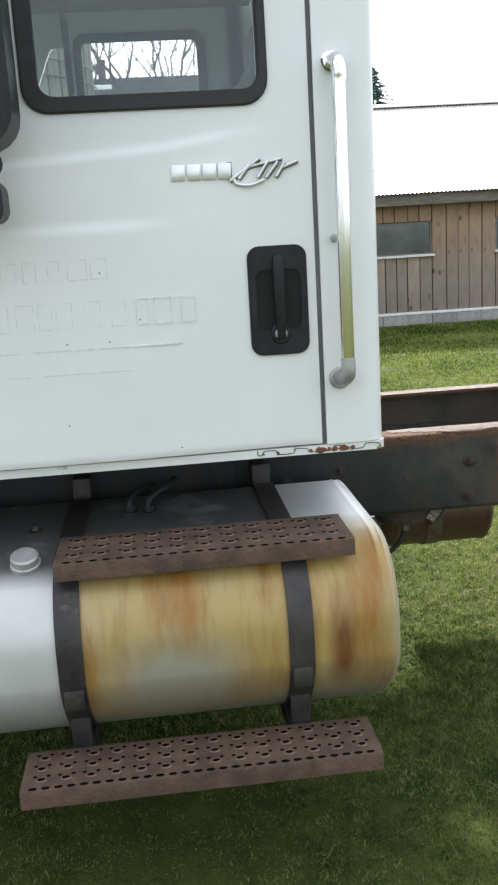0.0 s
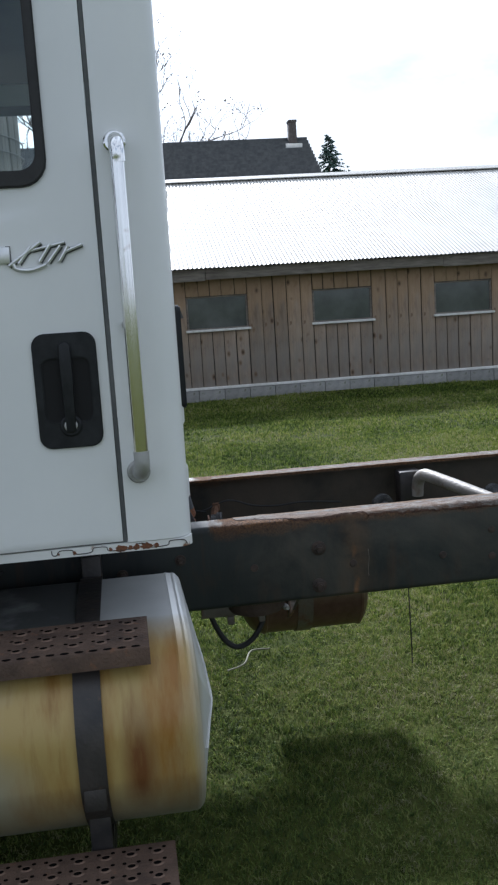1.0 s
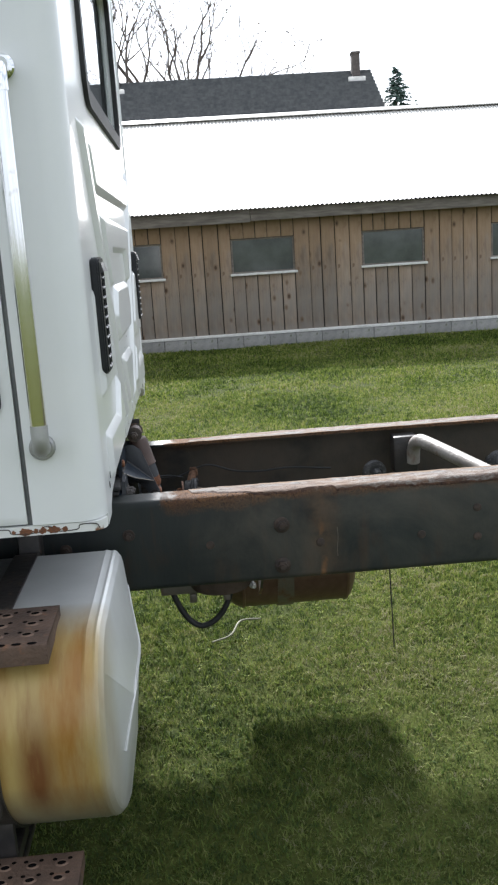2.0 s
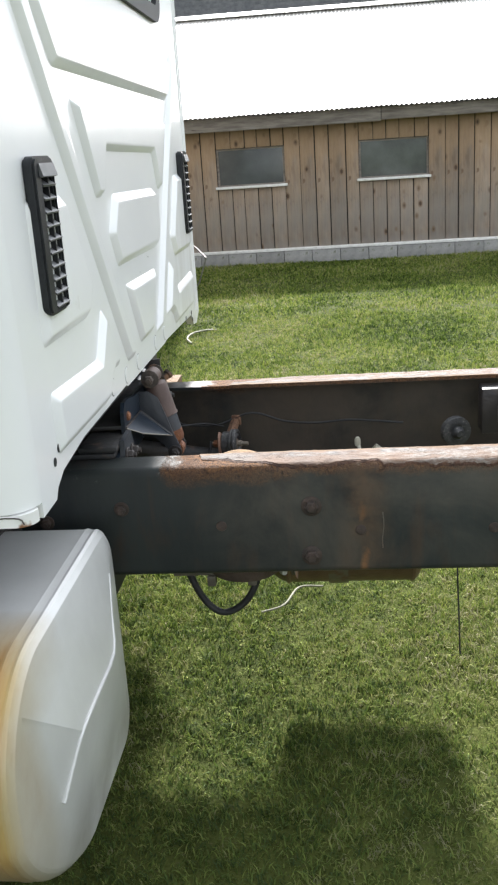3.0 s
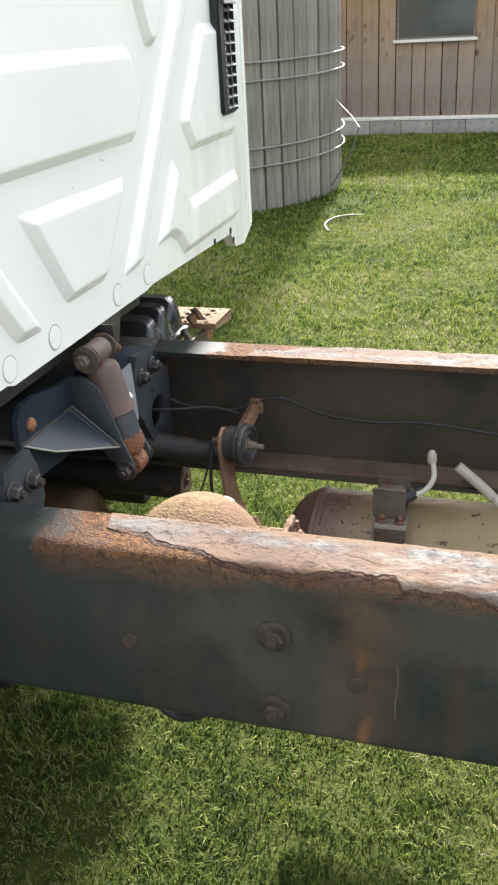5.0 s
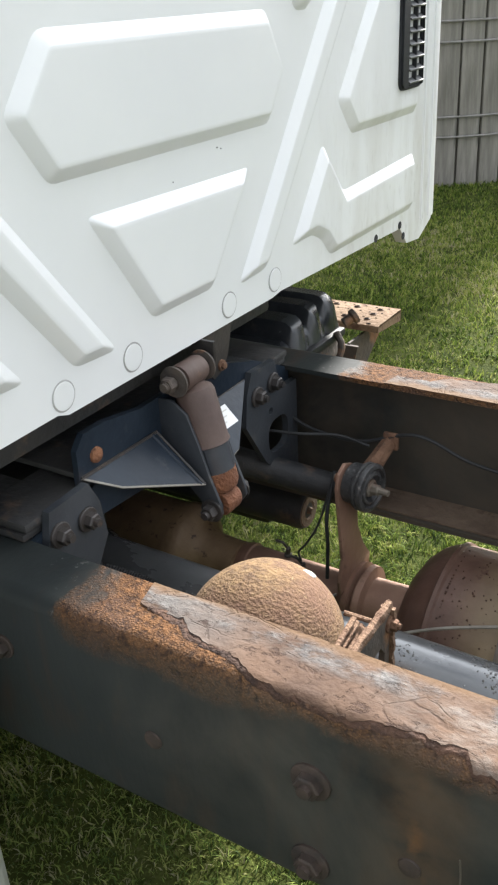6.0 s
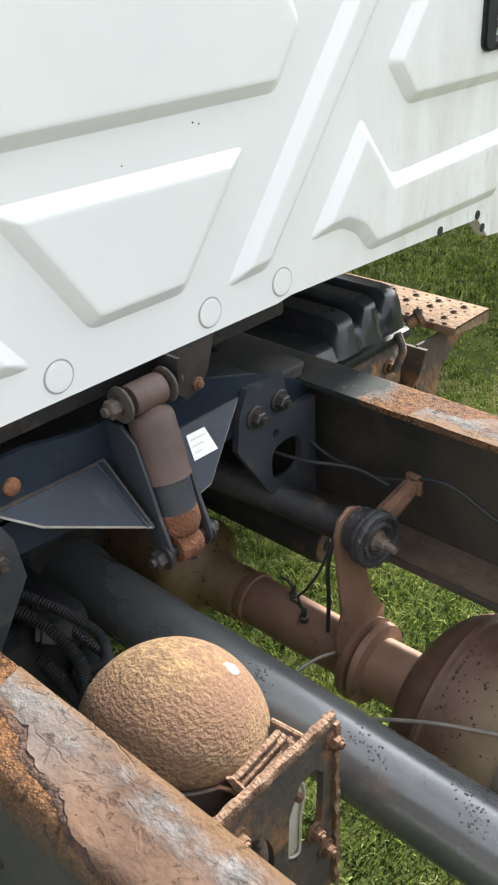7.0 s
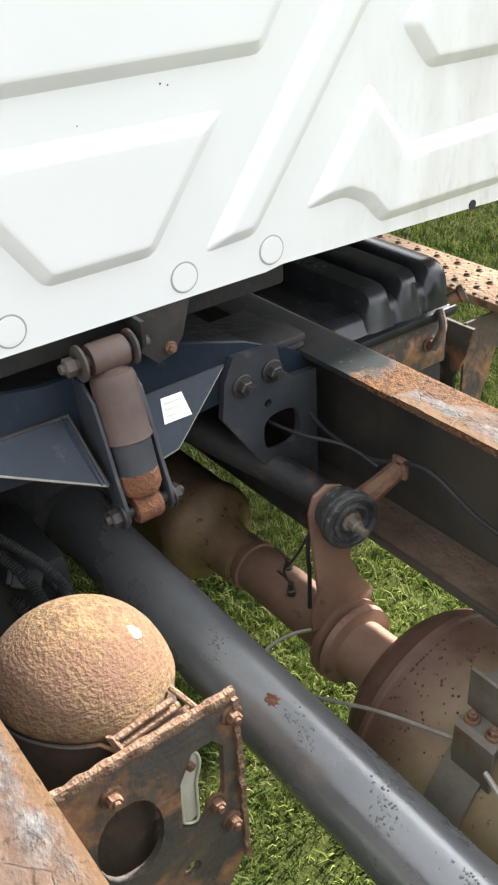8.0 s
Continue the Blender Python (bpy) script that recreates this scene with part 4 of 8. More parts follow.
def rail_material():
    """Black frame paint with dust and rust runs on the web, and pebbled orange rust on the worn top."""
    m = material("frame_rail_paint", ((0.0140, 0.0175, 0.0185), (0.029, 0.0335, 0.0320)), 0.46, scale=2.2, stretch=(1.8, 1, 0.5), fleck=(0.042, 0.031, 0.024), fleck_scale=11,
                 fleck_at=(0.52, 0.75), bump=0.05, bump_scale=70, streak=(0.050, 0.032, 0.023), streak_at=(0.60, 0.78), streak_scale=3.0, streak_stretch=(5.0, 1, 0.35))
    n, l = m.node_tree.nodes, m.node_tree.links
    b = n["Principled BSDF"]
    base = b.inputs["Base Color"].links[0].from_socket
    co = n.new("ShaderNodeTexCoord")
    sep = n.new("ShaderNodeSeparateXYZ")
    l.new(co.outputs["Object"], sep.inputs["Vector"])

    def ranged(sock, lo, hi):
        r = n.new("ShaderNodeMapRange")
        r.inputs["From Min"].default_value, r.inputs["From Max"].default_value = lo, hi
        l.new(sock, r.inputs["Value"])
        return r.outputs["Result"]

    def maths(op, a, c):
        x = n.new("ShaderNodeMath")
        x.operation = op
        for i, v in enumerate((a, c)):
            if isinstance(v, float):
                x.inputs[i].default_value = v
            else:
                l.new(v, x.inputs[i])
        return x.outputs["Value"]

    def noise_at(scale, detail, dist=0.0):
        t = n.new("ShaderNodeTexNoise")
        t.inputs["Scale"].default_value, t.inputs["Detail"].default_value, t.inputs["Roughness"].default_value = scale, detail, 0.65
        t.inputs["Distortion"].default_value = dist
        l.new(co.outputs["Object"], t.inputs["Vector"])
        return t.outputs["Fac"]

    def blend(fac, a, c):
        x = n.new("ShaderNodeMixRGB")
        l.new(fac, x.inputs["Fac"])
        for s, v in (("Color1", a), ("Color2", c)):
            if isinstance(v, tuple):
                x.inputs[s].default_value = (*v, 1)
            else:
                l.new(v, x.inputs[s])
        return x.outputs["Color"]

    wob = noise_at(9.0, 6.0, 0.4)
    wob_x = maths("MULTIPLY_ADD", wob, 0.22)
    n_x = maths("ADD", sep.outputs["X"], wob_x)
    n_x.node.inputs[1].default_value = 0.0
    l.new(maths("MULTIPLY", wob, 0.20), n_x.node.inputs[1])
    z_w = maths("ADD", sep.outputs["Z"], maths("MULTIPLY", wob, 0.085))
    high = ranged(maths("ADD", z_w, maths("MULTIPLY", ranged(sep.outputs["X"], 0.88, 1.02), -0.018)), 1.016, 1.034)
    back = ranged(n_x, 0.785, 0.815)
    level = ranged(sep.outputs["Z"], 0.995, 1.022)
    rust_area = maths("MULTIPLY", maths("MULTIPLY", high, back), maths("ADD", maths("MULTIPLY", level, 0.5), 0.5))
    grain = ranged(noise_at(120.0, 5.0), 0.34, 0.62)
    rust_tone = blend(grain, (0.030, 0.014, 0.008), (0.155, 0.072, 0.028))
    rust_tone = blend(maths("MULTIPLY", ranged(noise_at(7.0, 5.0), 0.48, 0.66), 0.7), rust_tone, (0.085, 0.050, 0.036))
    col = blend(rust_area, base, rust_tone)
    peb = n.new("ShaderNodeTexVoronoi")
    peb.inputs["Scale"].default_value = 300.0
    l.new(co.outputs["Object"], peb.inputs["Vector"])
    pebble = ranged(peb.outputs["Distance"], 0.55, 0.15)
    col = blend(maths("MULTIPLY", maths("MULTIPLY", pebble, rust_area), 0.55), col, (0.200, 0.100, 0.042))
    scuff = maths("MULTIPLY", maths("MULTIPLY", ranged(noise_at(48.0, 7.0), 0.63, 0.68), ranged(noise_at(9.0, 3.0), 0.48, 0.56)), maths("MULTIPLY", level, ranged(sep.outputs["X"], 0.80, 0.70)))
    col = blend(maths("MULTIPLY", scuff, 0.8), col, (0.22, 0.215, 0.20))
    crust = ranged(noise_at(85.0, 6.0, 0.2), 0.56, 0.64)
    col = blend(maths("MULTIPLY", maths("MULTIPLY", crust, rust_area), 0.75), col, (0.022, 0.011, 0.008))
    old = b.inputs["Roughness"].links[0].from_socket
    l.new(blend(rust_area, old, (0.88, 0.88, 0.88)), b.inputs["Roughness"])
    # an orange run of rust below a bolt hole
    dist = maths("ABSOLUTE", maths("ADD", maths("ADD", sep.outputs["X"], maths("MULTIPLY", wob, 0.05)), -1.178), 0.0)
    run = maths("MULTIPLY", ranged(dist, 0.012, 0.003), ranged(noise_at(14.0, 5.0), 0.40, 0.58))
    run = maths("MULTIPLY", maths("MULTIPLY", run, ranged(sep.outputs["Z"], 1.0, 0.95)), ranged(sep.outputs["Y"], 2.96, 2.93))
    col = blend(maths("MULTIPLY", run, 0.9), col, (0.27, 0.115, 0.035))
    broad = maths("MULTIPLY", ranged(dist, 0.075, 0.02), ranged(noise_at(11.0, 7.0, 0.4), 0.34, 0.62))
    broad = maths("MULTIPLY", maths("MULTIPLY", broad, ranged(sep.outputs["Y"], 2.96, 2.93)), 0.8)
    col = blend(broad, col, (0.085, 0.054, 0.034))
    # thin brown film over the middle of the web
    film = maths("MULTIPLY", ranged(n_x, 0.80, 1.0), ranged(noise_at(4.0, 8.0, 0.5), 0.36, 0.68))
    film = maths("MULTIPLY", film, 0.62)
    col = blend(maths("MULTIPLY", film, ranged(sep.outputs["Z"], 1.03, 1.01)), col, (0.098, 0.088, 0.072))
    # road dust dried inside the far channel
    dust = maths("MULTIPLY", maths("MULTIPLY", ranged(sep.outputs["Y"], 3.60, 3.66), ranged(sep.outputs["Z"], 1.02, 1.0)), ranged(noise_at(5.0, 7.0, 0.3), 0.30, 0.62))
    col = blend(maths("MULTIPLY", dust, 0.8), col, (0.088, 0.072, 0.056))
    l.new(col, b.inputs["Base Color"])
    b.inputs["Specular IOR Level"].default_value = 0.24
    # pitted rust
    rough_h = maths("MULTIPLY", maths("ADD", maths("ADD", maths("MULTIPLY", grain, 0.5), maths("MULTIPLY", pebble, 0.5)), maths("MULTIPLY", crust, -0.8)), rust_area)
    step = n.new("ShaderNodeBump")
    step.inputs["Strength"].default_value = 0.8
    step.inputs["Distance"].default_value = 0.003
    l.new(rough_h, step.inputs["Height"])
    l.new(b.inputs["Normal"].links[0].from_socket, step.inputs["Normal"])
    l.new(step.outputs["Normal"], b.inputs["Normal"])
    return m


MAT_RAIL = rail_material()


def scale_material():
    """The scaling top coat: tan and pink-brown, chalky grey along the inner edge, paler and silvery further back."""
    m = material("scaling_coat", ((0.056, 0.030, 0.018), (0.112, 0.067, 0.043)), 0.8, scale=14, stretch=(0.8, 1, 1), spread=(0.36, 0.62), bump=0.18, bump_scale=170, distortion=0.15)
    n, l = m.node_tree.nodes, m.node_tree.links
    b = n["Principled BSDF"]
    base = b.inputs["Base Color"].links[0].from_socket
    co = n.new("ShaderNodeTexCoord")
    sep = n.new("ShaderNodeSeparateXYZ")
    l.new(co.outputs["Object"], sep.inputs["Vector"])

    def ranged(sock, lo, hi, top=1.0):
        r = n.new("ShaderNodeMapRange")
        r.inputs["From Min"].default_value, r.inputs["From Max"].default_value, r.inputs["To Max"].default_value = lo, hi, top
        l.new(sock, r.inputs["Value"])
        return r.outputs["Result"]

    def maths(op, *values):
        x = n.new("ShaderNodeMath")
        x.operation = op
        for i, v in enumerate(values):
            if isinstance(v, float):
                x.inputs[i].default_value = v
            else:
                l.new(v, x.inputs[i])
        return x.outputs["Value"]

    def noise_at(scale, stretch, dist=0.3):
        mp = n.new("ShaderNodeMapping")
        mp.inputs["Scale"].default_value = stretch
        l.new(co.outputs["Object"], mp.inputs["Vector"])
        t = n.new("ShaderNodeTexNoise")
        t.inputs["Scale"].default_value, t.inputs["Detail"].default_value, t.inputs["Roughness"].default_value, t.inputs["Distortion"].default_value = scale, 8.0, 0.65, dist
        l.new(mp.outputs["Vector"], t.inputs["Vector"])
        return t.outputs["Fac"]

    def blend(fac, a, c):
        x = n.new("ShaderNodeMixRGB")
        l.new(fac, x.inputs["Fac"])
        l.new(a, x.inputs["Color1"])
        x.inputs["Color2"].default_value = (*c, 1)
        return x.outputs["Color"]

    def cells(scale, feature, stretch=(1, 1, 1), warp=0.02):
        mp = n.new("ShaderNodeMapping")
        mp.inputs["Scale"].default_value = stretch
        t = n.new("ShaderNodeTexNoise")
        t.inputs["Scale"].default_value, t.inputs["Detail"].default_value = 18.0, 4.0
        l.new(co.outputs["Object"], t.inputs["Vector"])
        off = n.new("ShaderNodeVectorMath")
        off.operation = "MULTIPLY_ADD"
        off.inputs[1].default_value = (warp, warp, warp)
        l.new(t.outputs["Color"], off.inputs[0])
        l.new(co.outputs["Object"], off.inputs[2])
        l.new(off.outputs["Vector"], mp.inputs["Vector"])
        v = n.new("ShaderNodeTexVoronoi")
        v.feature = feature
        v.inputs["Scale"].default_value = scale
        l.new(mp.outputs["Vector"], v.inputs["Vector"])
        return v.outputs["Distance"]

    wob = noise_at(13.0, (0.6, 1, 1))
    off_mid = maths("ADD", maths("ABSOLUTE", maths("ADD", sep.outputs["Y"], -3.333)), maths("MULTIPLY", wob, 0.05))
    crinkle = noise_at(120.0, (0.55, 1, 1), 0.2)
    # chalky, crinkled grey along the inner edge
    grey = maths("MULTIPLY", maths("MULTIPLY", ranged(off_mid, 0.410, 0.392), ranged(off_mid, 0.366, 0.380)), ranged(noise_at(26.0, (0.6, 1, 1)), 0.42, 0.57))
    tone = n.new("ShaderNodeMixRGB")
    tone.inputs["Color1"].default_value, tone.inputs["Color2"].default_value = (0.048, 0.048, 0.050, 1), (0.175, 0.170, 0.164, 1)
    l.new(ranged(crinkle, 0.36, 0.64), tone.inputs["Fac"])
    gm = n.new("ShaderNodeMixRGB")
    l.new(maths("MULTIPLY", grey, 0.9), gm.inputs["Fac"])
    l.new(base, gm.inputs["Color1"])
    l.new(tone.outputs["Color"], gm.inputs["Color2"])
    col = gm.outputs["Color"]
    tip = maths("MULTIPLY", ranged(sep.outputs["X"], 0.95, 0.84), ranged(wob, 0.36, 0.56))
    col = blend(maths("MULTIPLY", tip, 0.7), col, (0.115, 0.105, 0.098))
    # silvery bare flakes towards the back
    far = maths("MULTIPLY", ranged(maths("ADD", sep.outputs["X"], maths("MULTIPLY", wob, 0.3)), 1.22, 1.50), ranged(noise_at(40.0, (0.5, 1, 1), 0.2), 0.42, 0.54))
    far = maths("MULTIPLY", maths("MULTIPLY", far, ranged(crinkle, 0.30, 0.58)), maths("ADD", 0.25, ranged(off_mid, 0.382, 0.404, 0.75)))
    col = blend(maths("MULTIPLY", far, 0.6), col, (0.25, 0.24, 0.222))
    rust = ranged(noise_at(30.0, (0.6, 1, 1), 0.15), 0.61, 0.66)
    col = blend(maths("MULTIPLY", rust, 0.7), col, (0.034, 0.016, 0.010))
    # cracks between lifting plates, and pin-holes
    crack = maths("MULTIPLY", ranged(cells(24.0, "DISTANCE_TO_EDGE", (0.6, 1.0, 1), 0.022), 0.026, 0.006), ranged(noise_at(13.0, (0.8, 1, 1), 0.0), 0.52, 0.58))
    hair = maths("MULTIPLY", ranged(cells(62.0, "DISTANCE_TO_EDGE", (0.6, 1, 1), 0.010), 0.050, 0.012), ranged(noise_at(20.0, (0.8, 1, 1), 0.0), 0.60, 0.66))
    crack = maths("MAXIMUM", maths("MULTIPLY", crack, 0.35), maths("MULTIPLY", hair, 0.7))
    col = blend(maths("MULTIPLY", crack, 0.85), col, (0.024, 0.012, 0.008))
    fine = ranged(noise_at(95.0, (0.8, 1, 1), 0.4), 0.59, 0.66)
    col = blend(maths("MULTIPLY", fine, 0.5), col, (0.040, 0.020, 0.013))
    lip = ranged(off_mid, 0.378, 0.366)
    col = blend(maths("MULTIPLY", lip, 0.8), col, (0.120, 0.068, 0.032))
    l.new(col, b.inputs["Base Color"])
    b.inputs["Specular IOR Level"].default_value = 0.3
    high = maths("ADD", maths("MULTIPLY", crinkle, maths("ADD", 0.3, maths("MULTIPLY", maths("MAXIMUM", grey, far), 1.0))), maths("MULTIPLY", maths("MAXIMUM", crack, maths("MULTIPLY", maths("MAXIMUM", rust, fine), 0.5)), -1.0))
    step = n.new("ShaderNodeBump")
    step.inputs["Strength"].default_value, step.inputs["Distance"].default_value = 0.8, 0.0024
    l.new(high, step.inputs["Height"])
    l.new(b.inputs["Normal"].links[0].from_socket, step.inputs["Normal"])
    l.new(step.outputs["Normal"], b.inputs["Normal"])
    return m


MAT_SCALE = scale_material()


def tank_material():
    """Bare aluminium with yellow-brown stains that run down, behind the first strap."""
    m = material("stained_aluminium", ((0.50, 0.505, 0.49), (0.60, 0.605, 0.59)), 0.40, metal=0.40, scale=3, stretch=(1, 1, 1), rough_var=0.08, bump=0.03, bump_scale=12)
    n, l = m.node_tree.nodes, m.node_tree.links
    b = n["Principled BSDF"]
    base = b.inputs["Base Color"].links[0].from_socket
    co = n.new("ShaderNodeTexCoord")
    sep = n.new("ShaderNodeSeparateXYZ")
    l.new(co.outputs["Object"], sep.inputs["Vector"])

    def noise_at(scale, stretch, lo, hi):
        mp = n.new("ShaderNodeMapping")
        mp.inputs["Scale"].default_value = stretch
        l.new(co.outputs["Object"], mp.inputs["Vector"])
        t = n.new("ShaderNodeTexNoise")
        t.inputs["Scale"].default_value, t.inputs["Detail"].default_value, t.inputs["Roughness"].default_value = scale, 6.0, 0.6
        l.new(mp.outputs["Vector"], t.inputs["Vector"])
        r = n.new("ShaderNodeMapRange")
        r.inputs["From Min"].default_value, r.inputs["From Max"].default_value = lo, hi
        l.new(t.outputs["Fac"], r.inputs["Value"])
        return r.outputs["Result"]

    def ranged(sock, lo, hi):
        r = n.new("ShaderNodeMapRange")
        r.inputs["From Min"].default_value, r.inputs["From Max"].default_value = lo, hi
        l.new(sock, r.inputs["Value"])
        return r.outputs["Result"]

    def mul(a, c):
        x = n.new("ShaderNodeMath")
        x.operation = "MULTIPLY"
        l.new(a, x.inputs[0])
        if isinstance(c, float):
            x.inputs[1].default_value = c
        else:
            l.new(c, x.inputs[1])
        return x.outputs["Value"]

    def blend(fac, a, c):
        x = n.new("ShaderNodeMixRGB")
        l.new(fac, x.inputs["Fac"])
        for s, v in (("Color1", a), ("Color2", c)):
            if isinstance(v, tuple):
                x.inputs[s].default_value = (*v, 1)
            else:
                l.new(v, x.inputs[s])
        return x.outputs["Color"]

    side = mul(mul(ranged(sep.outputs["X"], -0.27, -0.25), ranged(sep.outputs["X"], 0.585, 0.545)), ranged(sep.outputs["Y"], 2.40, 2.20))
    near_oval = n.new("ShaderNodeVectorMath")
    near_oval.operation = "DISTANCE"
    flat = n.new("ShaderNodeMapping")
    flat.inputs["Scale"].default_value = (0.72, 0.0, 1.0)
    l.new(co.outputs["Object"], flat.inputs["Vector"])
    l.new(flat.outputs["Vector"], near_oval.inputs[0])
    near_oval.inputs[1].default_value = (-0.010 * 0.72, 0.0, 0.63)
    wiped = ranged(near_oval.outputs["Value"], 0.055, 0.165)
    film = mul(side, noise_at(2.6, (1.2, 1, 0.5), 0.08, 0.42))
    upper = mul(ranged(sep.outputs["Z"], 0.44, 0.66), wiped)
    col = blend(mul(side, 0.8), base, (0.315, 0.290, 0.190))
    film = mul(film, upper)
    col = blend(mul(film, 0.85), col, (0.39, 0.268, 0.070))
    run = mul(mul(side, upper), noise_at(4.6, (1.6, 0.3, 0.34), 0.45, 0.62))
    col = blend(mul(run, 0.95), col, (0.270, 0.122, 0.018))
    fine = mul(mul(side, upper), noise_at(17.0, (1.5, 0.3, 0.24), 0.52, 0.72))
    col = blend(mul(fine, 0.75), col, (0.21, 0.10, 0.02))
    spot = n.new("ShaderNodeVectorMath")
    spot.operation = "DISTANCE"
    scaled = n.new("ShaderNodeMapping")
    scaled.inputs["Scale"].default_value = (1.0, 0.0, 0.26)
    l.new(co.outputs["Object"], scaled.inputs["Vector"])
    l.new(scaled.outputs["Vector"], spot.inputs[0])
    spot.inputs[1].default_value = (0.418, 0.0, 0.68 * 0.26)
    deep = mul(mul(side, ranged(spot.outputs["Value"], 0.050, 0.012)), noise_at(9.0, (1.5, 0.3, 0.4), 0.20, 0.5))
    col = blend(mul(deep, 0.95), col, (0.15, 0.055, 0.018))
    grime = mul(ranged(sep.outputs["Z"], 0.60, 0.46), noise_at(7.0, (1, 1, 1), 0.3, 0.7))
    col = blend(mul(grime, 0.6), col, (0.24, 0.22, 0.18))
    # dirt and painted-in cab shade on top, ahead of the rear strap
    top = mul(mul(ranged(sep.outputs["Z"], 0.885, 0.922), ranged(sep.outputs["X"], 0.34, 0.30)), noise_at(5.0, (1, 1, 1), 0.12, 0.42))
    col = blend(mul(top, 0.88), col, (0.050, 0.053, 0.052))
    l.new(col, b.inputs["Base Color"])
    met = n.new("ShaderNodeMapRange")
    met.inputs["To Min"].default_value, met.inputs["To Max"].default_value = 0.22, 0.05
    l.new(film, met.inputs["Value"])
    l.new(met.outputs["Result"], b.inputs["Metallic"])
    return m


MAT_TANK = tank_material()

YC = 3.333            # the truck's middle line
CAB_X, CAB_Y = 0.592, 2.29


def mir(y):
    return 2 * YC - y


truck = thing("truck", "white truck cab on a bare rusting chassis, parked on grass", "truck", (0.6, YC, 0.09))


# ---- cab ----
def inset_poly(pts, d):
    """The polygon moved inwards by d along each edge."""
    n = len(pts)
    area = sum(pts[i][0] * pts[(i + 1) % n][1] - pts[(i + 1) % n][0] * pts[i][1] for i in range(n))
    s = 1 if area > 0 else -1
    out = []
    for i in range(n):
        p, q, r = Vector(pts[i - 1]), Vector(pts[i]), Vector(pts[(i + 1) % n])
        e1, e2 = (q - p).normalized(), (r - q).normalized()
        n1, n2 = Vector((-e1.y, e1.x)) * s, Vector((-e2.y, e2.x)) * s
        k = (n1 + n2)
        k = k / max(0.2, k.length_squared / 2) if k.length > 1e-6 else n1
        out.append(tuple(q + k * d))
    return out


def round_poly(pts, r, k=3):
    """Corners cut to short arcs."""
    n, out = len(pts), []
    for i in range(n):
        p, q, s = Vector(pts[i - 1]), Vector(pts[i]), Vector(pts[(i + 1) % n])
        a = q + (p - q).normalized() * min(r, (p - q).length * 0.4)
        b = q + (s - q).normalized() * min(r, (s - q).length * 0.4)
        for j in range(k + 1):
            t = j / k
            out.append(tuple(a * (1 - t) ** 2 + q * 2 * t * (1 - t) + b * t * t))
    return out


def plateau(bm, pts, x, h, d):
    """A pressed-out field of sheet metal with sloping, softened sides."""
    levels = [(0.0, -0.0002), (d * 0.06, h * 0.05), (d * 0.90, h * 0.95), (d, h), (d + 0.005, h)]
    rings = [ring(bm, [(x + hh, y, z) for y, z in round_poly(inset_poly(pts, dd), max(0.004, 0.014 - 0.45 * dd))]) for dd, hh in levels]
    n = len(rings[0])
    for a, b in zip(rings, rings[1:]):
        for i in range(n):
            bm.faces.new((a[i], a[(i + 1) % n], b[(i + 1) % n], b[i]))
    bm.faces.new(rings[-1])


